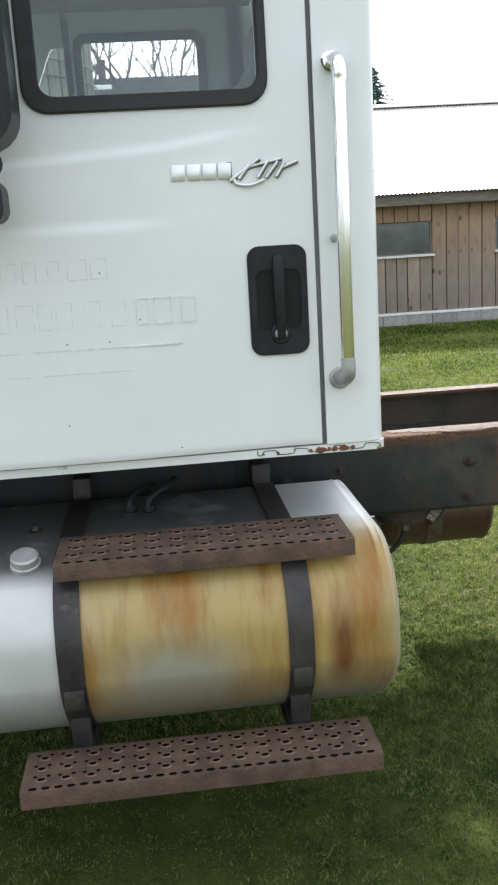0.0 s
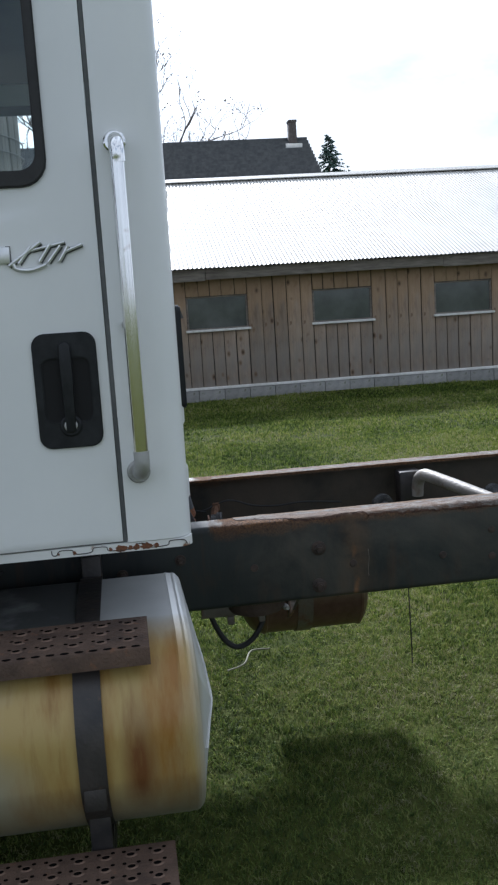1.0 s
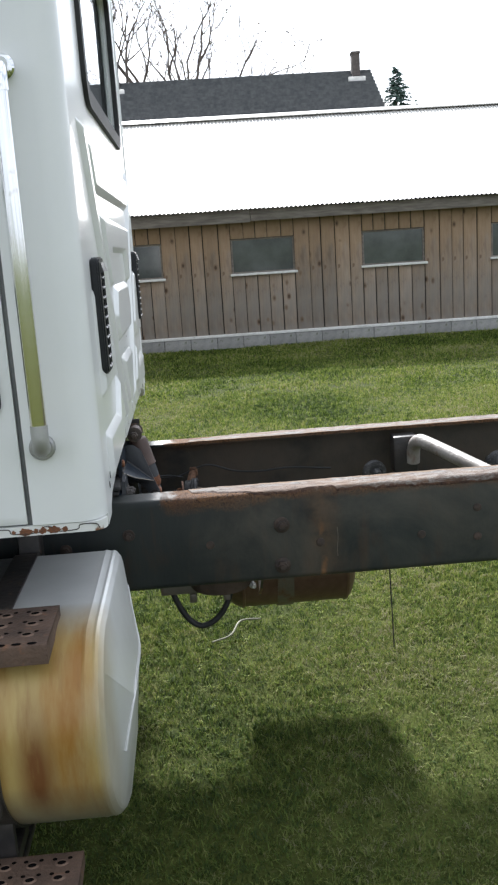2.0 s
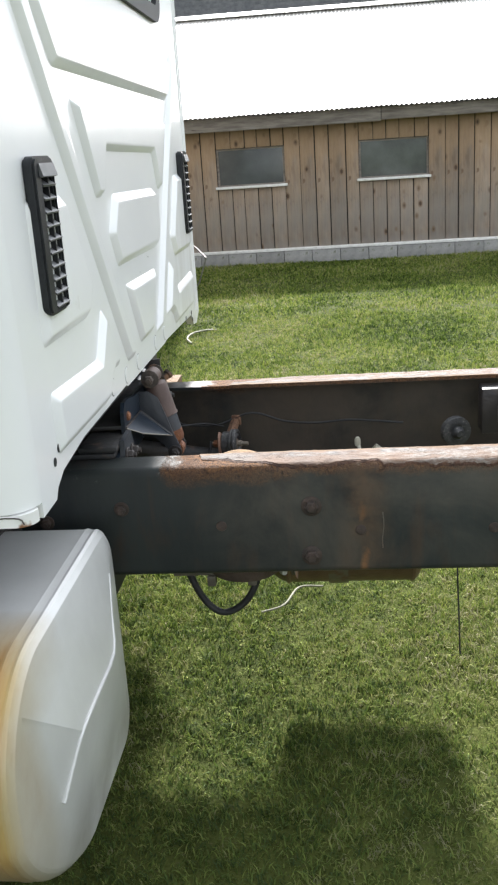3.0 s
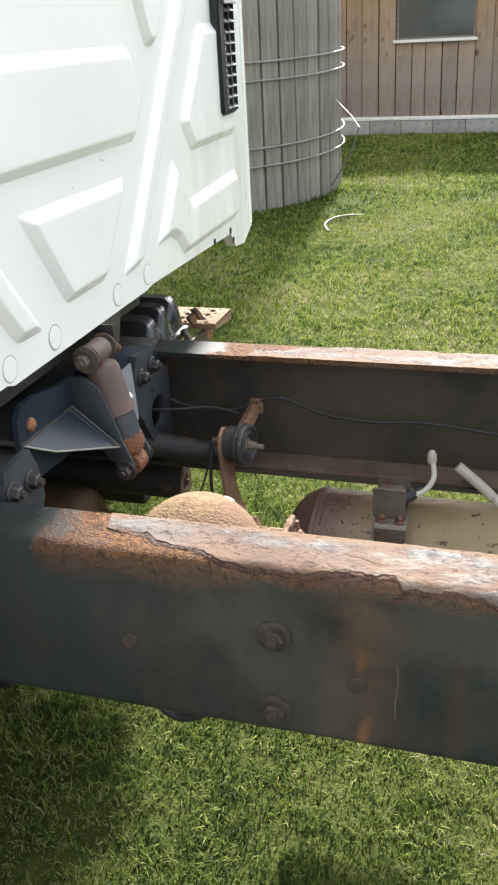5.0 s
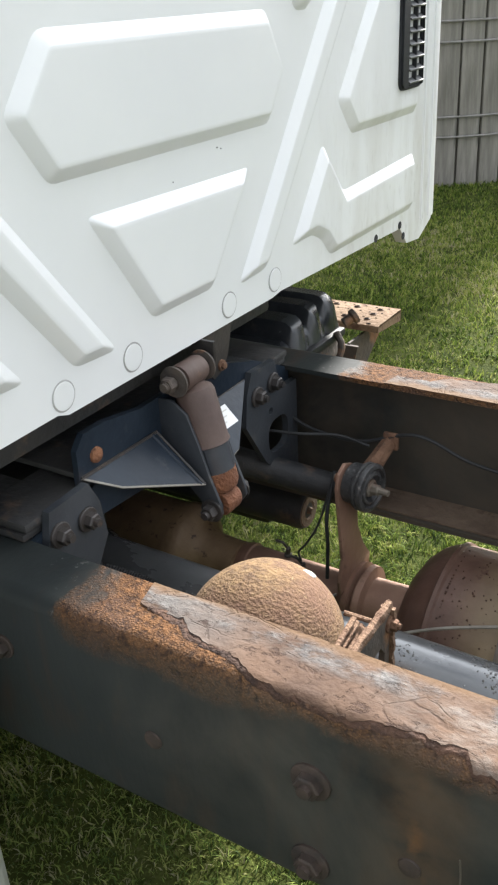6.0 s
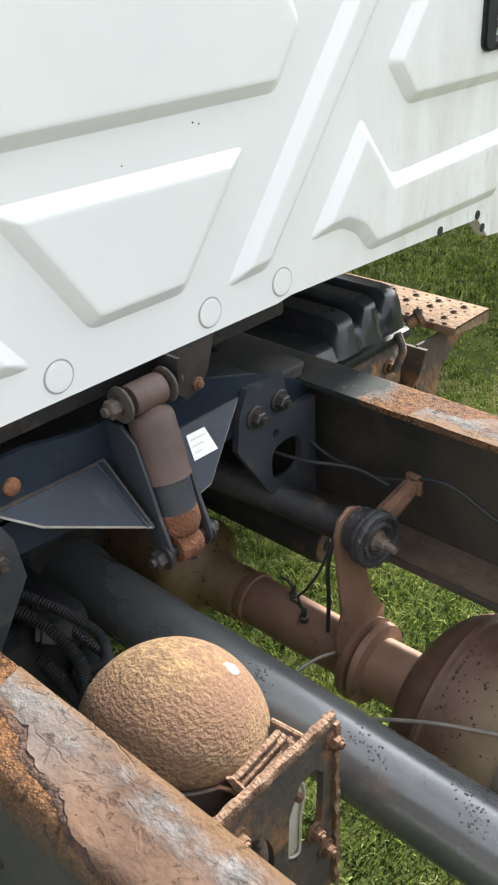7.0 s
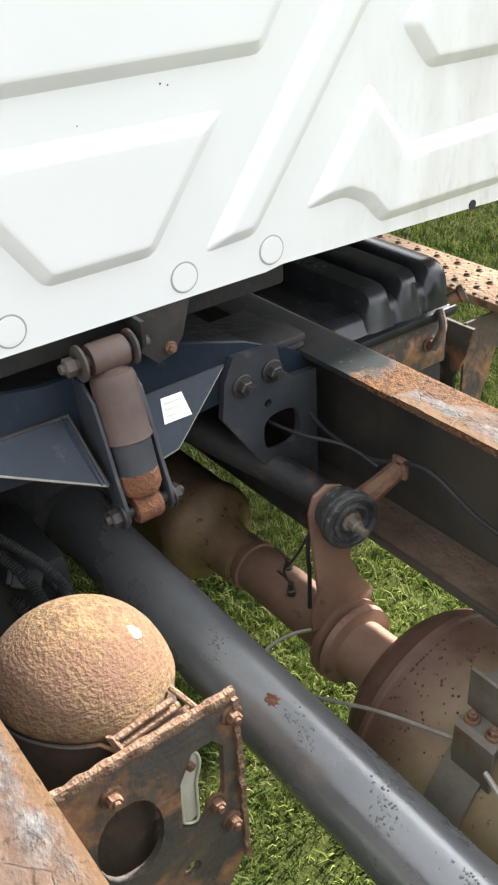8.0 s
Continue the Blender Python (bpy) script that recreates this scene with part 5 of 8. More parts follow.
def make_cab():
    bm = bmesh.new()
    # rear panel with its bottom edge and window opening
    lo = [(2.35, 1.136), (2.43, 1.138), (2.446, 1.156), (2.49, 1.174), (2.65, 1.190), (3.05, 1.194), (3.07, 1.187)]
    outline = lo + [(3.59, 1.186), (3.62, 1.190), (mir(2.65), 1.180), (mir(2.53), 1.176), (mir(2.49), 1.135), (mir(2.42), 1.128), (mir(2.35), 1.16),
                    (mir(2.35), 2.75), (2.35, 2.75)]
    holes = [rounded(2.76, mir(2.76), 2.14, 2.62, 0.06)]
    sheet_with_holes(bm, CAB_X - 0.025, outline, holes, 0.025)
    shapes = [
        [(3.148, 1.424), (3.537, 1.416), (3.413, 1.256), (3.261, 1.256)],
        [(3.092, 1.474), (3.598, 1.471), (3.650, 1.549), (3.600, 1.636), (3.105, 1.642), (3.036, 1.557)],
        [(2.822, 1.842), (3.868, 1.824), (3.734, 1.628), (3.690, 1.628), (3.640, 1.730), (3.060, 1.738), (3.006, 1.640), (2.950, 1.640)],
        [(2.722, 1.890), (3.950, 1.884), (4.060, 2.012), (2.606, 2.012)],
        [(3.488, 1.239), (3.573, 1.243), (4.190, 2.040), (4.098, 2.040)],
        [(3.661, 1.257), (3.736, 1.260), (3.772, 1.243), (3.806, 1.205), (4.192, 1.208), (4.198, 1.326), (3.862, 1.313), (3.781, 1.412)],
        [(3.896, 1.410), (4.200, 1.408), (4.200, 1.660), (3.985, 1.660), (3.840, 1.476)],
    ]
    rear = part("rear_panel", bm, MAT_BACK_PAINT, truck, "white pressed-steel back wall with raised ribs and grime streaks")
    for i, s in enumerate(shapes):
        for field in ([s] if i < 4 else [s, [(mir(y), z) for y, z in s]]):
            bm = bmesh.new()
            plateau(bm, field, CAB_X, 0.013, 0.016 if i == 2 else 0.019)
            part("pressed_field", bm, MAT_BACK_PAINT, rear)
    for ys in (mir(2.415), mir(2.372)):
        bm = bmesh.new()
        prism(bm, [(CAB_X - 0.002, ys - 0.004), (CAB_X + 0.0035, ys - 0.002), (CAB_X + 0.0035, ys + 0.002), (CAB_X - 0.002, ys + 0.004)], "z", 1.17, 2.74)
        part("seam", bm, MAT_PAINT, rear)
    # round plugs along the bottom
    for y, z in ((3.2085, 1.2165), (3.456, 1.2155), (3.601, 1.2155), (mir(3.601), 1.2155), (2.92, 1.222)):
        bm = bmesh.new()
        turned(bm, (CAB_X + 0.0005, y, z), (1, 0, 0), [(0, 0.0192), (0.0010, 0.0190), (0.0012, 0.0180), (0.0009, 0.0120), (0.0009, 0.0)], 28)
        pg = part("plug", bm, MAT_PAINT, rear)
        bm = bmesh.new()
        turned(bm, (CAB_X + 0.0002, y, z), (1, 0, 0), [(0, 0.0216), (0.0003, 0.0214), (0.0004, 0.0186)], 28)
        part("groove", bm, MAT_FINE_GROOVE, pg)
    # flat black discs on the panel, shade of holes put into the colour
    for y, z in ((2.445, 1.205), (2.475, 1.222), (2.60, 1.232), (2.72, 1.236), (4.134, 1.184), (4.154, 1.156), (4.012, 1.185)):
        bm = bmesh.new()
        turned(bm, (CAB_X + 0.0004, y, z), (1, 0, 0), [(0, 0.0085), (0.0008, 0.0085), (0.0009, 0.0)], 14)
        part("hole", bm, MAT_INSIDE_SHADE, rear)
    # small bolts and specks of dirt on the back wall
    for y, z, r in ((3.602, 1.485, 0.0017), (3.449, 1.459, 0.0013), (3.459, 1.456, 0.0011), (3.335, 1.431, 0.0009)):
        bm = bmesh.new()
        turned(bm, (CAB_X, y, z), (1, 0, 0), [(0, r), (0.0008, r * 0.8)], 7)
        part("speck", bm, MAT_STRAP, rear)
    # rear glass
    bm = bmesh.new()
    box(bm, CAB_X - 0.02, CAB_X - 0.015, 2.75, mir(2.75), 2.13, 2.63)
    glass_ob = part("rear_window", bm, MAT_GLASS, truck, "tinted rear glass")
    glass_ob.visible_shadow = False
    bm = bmesh.new()
    sheet_with_holes(bm, CAB_X - 0.004, rounded(2.72, mir(2.72), 2.10, 2.66, 0.08), [rounded(2.765, mir(2.765), 2.145, 2.615, 0.05)], 0.016)
    part("gasket", bm, MAT_RUBBER, glass_ob)

    # corner posts and side walls
    def post(side):
        b = bmesh.new()
        f = (lambda y: y) if side < 0 else mir
        arc = [(CAB_X - 0.06 + 0.06 * math.sin(a), 2.35 - 0.06 * math.cos(a)) for a in np.linspace(0, math.pi / 2, 9)]
        outer = [(0.432, CAB_Y)] + [(x, y) for x, y in arc]
        inner = [(x - 0.02 * math.sin(a), y + 0.02 * math.cos(a)) for (x, y), a in zip(outer, [0] + list(np.linspace(0, math.pi / 2, 9)))]
        loop = [(x, f(y)) for x, y in outer + inner[::-1]]
        prism(b, loop, "z", 1.165, 2.75)
        return part("corner_post", b, MAT_PAINT, truck)

    post(-1)
    post(1)
    bm = bmesh.new()
    arc = [(CAB_X - 0.034 + 0.034 * math.sin(a), 2.327 - 0.034 * math.cos(a)) for a in np.linspace(0, math.pi / 2, 9)]
    loop = [(-1.1, 2.293)] + arc + [(x - 0.03, y + 0.03) for x, y in arc[::-1]] + [(-1.1, 2.323)]
    # sill strip
    prism(bm, loop, "z", 1.141, 1.163)
    part("sill", bm, MAT_PANEL_EDGE, truck, "white lower sill with rust breaking through")
    for x, w in ((0.413, 0.022), (0.477, 0.020), (0.30, 0.006), (0.262, 0.004), (0.437, 0.007), (0.452, 0.010), (0.500, 0.008), (0.388, 0.006)):
        bm = bmesh.new()
        blot = random.Random(int(x * 1000))
        sheet = [(x + math.cos(a) * w * blot.uniform(0.45, 1.0), 1.151 + math.sin(a) * min(w, 0.010) * blot.uniform(0.55, 1.0)) for a in np.linspace(0, 2 * math.pi, 23)[:-1]]
        prism(bm, sheet, "y", 2.2915, 2.2935)
        part("rust_patch", bm, MAT_ORANGE_RUST, truck, "orange rust blister on the sill")
    # the lapped edge of the sill flange, stepping up over four tabs
    lap = [(0.246, 1.161), (0.247, 1.150)]
    for c, w in ((0.280, 0.018), (0.363, 0.018), (0.462, 0.012), (0.552, 0.020)):
        lap += [(c - w - 0.005, 1.1480), (c - w + 0.003, 1.1585), (c + w - 0.003, 1.1580), (c + w + 0.005, 1.1475)]
    bm = bmesh.new()
    hose(bm, [(x, 2.2926, z) for x, z in lap], 0.0013, 6, 3)
    part("sill_seam", bm, MAT_STRAP, truck, "dark dirt line in the lapped sill flange")
    # far side, roof, floor, front
    bm = bmesh.new()
    sheet_with_holes(bm, mir(CAB_Y) - 0.02, [(-1.1, 1.13), (0.5, 1.13), (0.5, 2.75), (-1.1, 2.75)], [rounded(-0.225, 0.295, 2.05, 2.585, 0.035), [(-0.47, 2.30), (-0.27, 2.30), (-0.285, 2.555), (-0.30, 2.565), (-0.345, 2.565), (-0.36, 2.55)]], 0.02, "y")
    part("far_side", bm, MAT_PAINT, truck)
    bm = bmesh.new()
    sheet_with_holes(bm, mir(CAB_Y) - 0.03, rounded(-0.255, 0.33, 2.02, 2.62, 0.05), [rounded(-0.22, 0.29, 2.055, 2.58, 0.03)], 0.012, "y")
    part("far_window_trim", bm, MAT_INSIDE, truck)
    bm = bmesh.new()
    prism(bm, [(-1.15, 2.35), (-1.05, 2.29), (0.5, 2.29), (0.6, 2.4), (0.6, mir(2.4)), (0.5, mir(2.29)), (-1.05, mir(2.29)), (-1.15, mir(2.35))], "z", 2.752, 2.81, 0.02)
    part("roof", bm, MAT_PAINT, truck, "white cab roof")
    bm = bmesh.new()
    box(bm, -1.1, 0.56, 2.33, mir(2.33), 1.195, 1.225)
    box(bm, 0.535, 0.57, 2.42, mir(2.42), 1.23, 2.12)
    box(bm, 0.535, 0.57, 2.42, 2.74, 2.125, 2.748)
    box(bm, 0.535, 0.57, mir(2.74), mir(2.42), 2.125, 2.748)
    box(bm, -1.1, 0.53, 2.36, mir(2.36), 2.70, 2.745)
    part("lining", bm, MAT_INSIDE, truck, "grey interior lining")
    bm = bmesh.new()
    sheet_with_holes(bm, -1.13, [(2.32, 1.13), (mir(2.32), 1.13), (mir(2.32), 2.75), (2.32, 2.75)], [rounded(2.45, mir(2.45), 2.02, 2.62, 0.05)], 0.03)
    part("front_wall", bm, MAT_PAINT, truck)
    for yy in (2.55, mir(3.02)):
        bm = bmesh.new()
        box(bm, -0.15, 0.42, yy, yy + 0.47, 1.55, 1.72, 0.05)
        box(bm, 0.30, 0.44, yy, yy + 0.47, 1.70, 2.18, 0.05)
        box(bm, 0.33, 0.43, yy + 0.12, yy + 0.35, 2.16, 2.30, 0.04)
        box(bm, -0.1, 0.38, yy + 0.1, yy + 0.37, 1.23, 1.56)
        part("seat", bm, MAT_SEAT, truck, "grey cloth seat in the cab")


make_cab()


# grey, not the black plastic: skylight on the slats put into the colour
MAT_VANE = material("lit_vane_grey", ((0.055, 0.057, 0.060), (0.105, 0.108, 0.11)), 0.5, scale=20)


def make_door():
    x0, x1, z0, z1 = -0.74, 0.420, 1.168, 2.70
    hole = (-0.240, 0.298, 2.045, 2.600)
    xs = sorted(set([round(v, 4) for v in np.linspace(x0, x1, 60)] + [hole[0], hole[1]]))
    zs = sorted(set([round(v, 4) for v in np.linspace(z0, z1, 150)] + [hole[2], hole[3]]))

    def smooth(a, b, v):
        t = min(1, max(0, (v - a) / (b - a)))
        return t * t * (3 - 2 * t)

    def skin_y(x, z):
        c1 = 1.935 + (x - 0.06) * (0.070 if x < 0.06 else 0.158)
        s1 = 0.0085 * (1 - smooth(0.10, 0.33, x))
        c2 = 1.757 + 0.02 * x
        s2 = 0.0065 * (1 - smooth(-0.10, 0.12, x))
        y = CAB_Y - s1 * (1 - smooth(c1 - 0.008, c1 + 0.008, z)) - s2 * (1 - smooth(c2 - 0.010, c2 + 0.010, z))
        edge = min(x1 - x, z - z0)
        return y + 0.004 * (1 - smooth(0, 0.008, edge))

    bm = bmesh.new()
    grid = [[bm.verts.new((x, skin_y(x, z), z)) for x in xs] for z in zs]
    for j in range(len(zs) - 1):
        for i in range(len(xs) - 1):
            mx, mz = (xs[i] + xs[i + 1]) / 2, (zs[j] + zs[j + 1]) / 2
            if hole[0] < mx < hole[1] and hole[2] < mz < hole[3]:
                continue
            bm.faces.new((grid[j][i], grid[j][i + 1], grid[j + 1][i + 1], grid[j + 1][i]))
    ex = bmesh.ops.extrude_face_region(bm, geom=list(bm.faces))
    bmesh.ops.translate(bm, verts=[g for g in ex["geom"] if isinstance(g, bmesh.types.BMVert)], vec=(0, 0.045, 0))
    door = part("door", bm, MAT_PAINT, truck, "white cab door with faint residue of removed lettering", sharp=50)
    bm = bmesh.new()
    sheet_with_holes(bm, CAB_Y - 0.010, rounded(-0.264, 0.321, 2.020, 2.625, 0.060), [rounded(-0.224, 0.297, 2.058, 2.588, 0.038)], 0.04, "y")
    bmesh.ops.bevel(bm, geom=[e for e in bm.edges if e.calc_face_angle(0) > 1.0], offset=0.004, segments=2, affect="EDGES")
    part("window_seal", bm, MAT_RUBBER, door, "thick black rubber window seal")
    bm = bmesh.new()
    box(bm, -0.235, 0.306, CAB_Y + 0.006, CAB_Y + 0.010, 2.046, 2.60)
    g = part("window_glass", bm, MAT_GLASS, door, "grey-tinted door glass")
    g.visible_shadow = False
    bm = bmesh.new()
    prism(bm, [(-0.155, 2.045), (-0.140, 2.045), (-0.150, 2.60), (-0.165, 2.60)], "y", CAB_Y + 0.015, CAB_Y + 0.03)
    part("divider_bar", bm, MAT_RUBBER, door)
    bm = bmesh.new()
    box(bm, x0 + 0.02, -0.27, CAB_Y + 0.047, CAB_Y + 0.075, 1.25, 2.0)
    box(bm, -0.27, 0.40, CAB_Y + 0.047, CAB_Y + 0.075, 1.25, 2.035)
    part("inner_trim", bm, MAT_INSIDE, door)
    # dark strips painted as the shade in the gap beside the door
    bm = bmesh.new()
    box(bm, 0.4215, 0.4308, CAB_Y + 0.010, CAB_Y + 0.03, 1.165, 2.72)
    box(bm, -0.74, 0.43, CAB_Y + 0.012, CAB_Y + 0.03, 1.1615, 1.1672)
    part("door_gap", bm, MAT_GROOVE, truck, "dark strip standing for the shade in the door gap")
    # handle
    bm = bmesh.new()
    out = rounded(0.246, 0.396, 1.412, 1.686, 0.030)
    recess = rounded(0.266, 0.376, 1.476, 1.626, 0.020)
    sheet_with_holes(bm, CAB_Y - 0.010, out, [recess], 0.012, "y")
    bmesh.ops.bevel(bm, geom=[e for e in bm.edges if e.calc_face_angle(0) > 1.0], offset=0.003, segments=2, affect="EDGES")
    hd = part("handle", bm, MAT_BLACK_PLASTIC, door, "black plastic paddle handle in a recessed plate")
    bm = bmesh.new()
    prism(bm, rounded(0.260, 0.382, 1.470, 1.632, 0.020), "y", CAB_Y - 0.004, CAB_Y - 0.001)
    part("recess", bm, MAT_POCKET_SHADE, hd)
    bm = bmesh.new()
    prism(bm, [(0.311, 1.452), (0.334, 1.452), (0.337, 1.60), (0.336, 1.656), (0.329, 1.664), (0.315, 1.664), (0.308, 1.656), (0.308, 1.60)], "y", CAB_Y - 0.026, CAB_Y - 0.010, 0.005)
    part("paddle", bm, MAT_BLACK_PLASTIC, hd)
    bm = bmesh.new()
    turned(bm, (0.322, CAB_Y - 0.008, 1.466), (0, -1, 0), [(0, 0.026), (0.005, 0.026), (0.009, 0.022)], 28)
    part("lock_ring", bm, MAT_BLACK_PLASTIC, hd)
    bm = bmesh.new()
    turned(bm, (0.322, CAB_Y - 0.015, 1.467), (0, -1, 0), [(0, 0.0155), (0.005, 0.0155), (0.007, 0.013)], 24)
    box(bm, 0.3205, 0.3235, CAB_Y - 0.0225, CAB_Y - 0.0215, 1.458, 1.474)
    part("lock", bm, MAT_ZINC, hd, "steel key lock")
    # badge, as plain chrome bars and strokes
    x = 0.072
    for w, h in ((0.036, 0.038), (0.036, 0.038), (0.036, 0.038), (0.034, 0.038)):
        bm = bmesh.new()
        prism(bm, [(x, 1.851), (x + w * 0.95, 1.851), (x + w * 0.95 + 0.002, 1.851 + h), (x + 0.002, 1.851 + h)], "y", CAB_Y - 0.013, CAB_Y - 0.004, 0.0025)
        bar = part("badge_bar", bm, MAT_BADGE, door, "raised chrome bar of a badge")
        bm = bmesh.new()
        box(bm, x - 0.0012, x + w * 0.95 + 0.0032, CAB_Y - 0.0045, CAB_Y - 0.003, 1.8490, 1.8530 + h)
        part("edge", bm, MAT_VANE, bar)
        x += w + 0.002
    for a, b, r in (((0.215, 1.846), (0.290, 1.896), 0.0042), ((0.238, 1.850), (0.268, 1.888), 0.004), ((0.285, 1.852), (0.312, 1.890), 0.004),
                    ((0.305, 1.850), (0.335, 1.886), 0.004), ((0.330, 1.851), (0.352, 1.884), 0.004), ((0.345, 1.872), (0.384, 1.886), 0.0035), ((0.268, 1.878), (0.345, 1.893), 0.003)):
        bm = bmesh.new()
        rod(bm, (a[0], CAB_Y - 0.008, a[1]), (b[0], CAB_Y - 0.008, b[1]), r, 8)
        bar = part("badge_stroke", bm, MAT_BADGE, door, "slanting chrome stroke of a badge")
        bm = bmesh.new()
        rod(bm, (a[0] + 0.0015, CAB_Y - 0.0035, a[1] - 0.0015), (b[0] + 0.0015, CAB_Y - 0.0035, b[1] - 0.0015), r + 0.0012, 8)
        part("edge", bm, MAT_VANE, bar)
    bm = bmesh.new()
    hose(bm, [(0.30, CAB_Y - 0.008, 1.845), (0.265, CAB_Y - 0.008, 1.834), (0.232, CAB_Y - 0.008, 1.838), (0.225, CAB_Y - 0.008, 1.850)], 0.0045, 8)
    part("badge_stroke", bm, MAT_BADGE, door, "curved chrome stroke of a badge")
    # residue of removed lettering: faint bars
    rng = random.Random(9)
    for zr, xa, xb, h in ((1.655, -0.36, -0.14, 0.05), (1.545, -0.44, 0.09, 0.065), (1.46, -0.44, 0.07, 0.004), (1.40, -0.44, -0.06, 0.003)):
        if h < 0.01:
            bm = bmesh.new()
            box(bm, xa, xb, skin_y(-0.3, zr) - 0.0006, skin_y(-0.3, zr) + 0.001, zr - h / 2, zr + h / 2)
            part("residue", bm, MAT_RESIDUE, door, "faint line left by removed lettering")
            continue
        x = xa
        while x < xb:
            w = rng.uniform(0.03, 0.05)
            y = skin_y(-0.2, zr)
            bm = bmesh.new()
            o = [(x, zr - h / 2), (x + w, zr - h / 2), (x + w, zr + h / 2), (x, zr + h / 2)]
            sheet_with_holes(bm, y - 0.0006, o, [inset_poly(o, 0.0022)], 0.0012, "y")
            part("residue", bm, MAT_RESIDUE, door, "faint outline left by removed lettering")
            x += w + rng.uniform(0.006, 0.03)
    for x, z in ((-0.12, 1.645), (-0.03, 1.525), (-0.215, 1.475), (-0.11, 1.475), (0.05, 1.19), (-0.23, 1.27)):
        bm = bmesh.new()
        turned(bm, (x, skin_y(x, z) + 0.0005, z), (0, -1, 0), [(0, 0.0022), (0.0008, 0.002), (0.001, 0.0)], 7)
        part("speck", bm, MAT_STRAP, door)
    # grab handle
    yb = CAB_Y - 0.068
    bm = bmesh.new()
    rod(bm, (0.480, yb, 2.065), (0.4805, yb, 1.56), 0.0165, 20)
    gh = part("grab_handle", bm, MAT_TUBE_CHROME, truck, "chrome tube grab handle with yellowed lower half")
    bm = bmesh.new()
    rod(bm, (0.4805, yb, 1.56), (0.481, yb, 1.392), 0.0166, 20)
    part("lower_tube", bm, MAT_TUBE_CHROME, gh, "yellowed worn chrome")
    bm = bmesh.new()
    hose(bm, [(0.482, yb, 2.058), (0.481, yb, 2.088), (0.480, yb + 0.02, 2.108), (0.478, CAB_Y, 2.113)], 0.0175, 16)
    turned(bm, (0.478, CAB_Y - 0.012, 2.113), (0, 1, 0), [(0, 0.022), (0.004, 0.026), (0.014, 0.027)], 20)
    part("upper_foot", bm, MAT_CHROME, gh)
    bm = bmesh.new()
    hose(bm, [(0.481, yb, 1.400), (0.481, yb, 1.362), (0.478, yb + 0.02, 1.346), (0.473, CAB_Y, 1.340)], 0.0185, 16)
    turned(bm, (0.472, CAB_Y - 0.012, 1.340), (0, 1, 0), [(0, 0.024), (0.004, 0.028), (0.014, 0.029)], 20)
    part("lower_foot", bm, MAT_ZINC, gh, "dull grey cast foot")
    bm = bmesh.new()
    turned(bm, (0.470, CAB_Y, 1.695), (0, -1, 0), [(0, 0.010), (0.012, 0.009), (0.014, 0.0)], 12)
    part("stud", bm, MAT_ZINC, gh)
    bm = bmesh.new()
    turned(bm, (0.485, CAB_Y, 2.439), (0, -1, 0), [(0, 0.017), (0.003, 0.016), (0.004, 0.010), (0.008, 0.009), (0.010, 0.0)], 14)
    part("post_screw", bm, MAT_ZINC, truck, "round screw head on the corner post")
    # door mirror
    bm = bmesh.new()
    prism(bm, rounded(-0.62, -0.256, 1.925, 2.5, 0.075), "y", 2.02, 2.16)
    mi = part("mirror", bm, MAT_BLACK_PLASTIC, truck, "black plastic door mirror")
    bm = bmesh.new()
    prism(bm, rounded(-0.60, -0.300, 1.77, 1.865, 0.03), "y", 2.05, 2.15)
    part("lower_mirror", bm, MAT_BLACK_PLASTIC, mi)
    bm = bmesh.new()
    hose(bm, [(-0.42, 2.1, 1.96), (-0.335, 2.12, 1.925), (-0.325, 2.13, 1.89), (-0.40, 2.12, 1.85)], 0.018, 10)
    hose(bm, [(-0.45, 2.12, 2.3), (-0.5, 2.2, 2.3), (-0.55, 2.30, 2.28)], 0.02, 10)
    part("mirror_arm", bm, MAT_BLACK_PLASTIC, mi)


make_door()




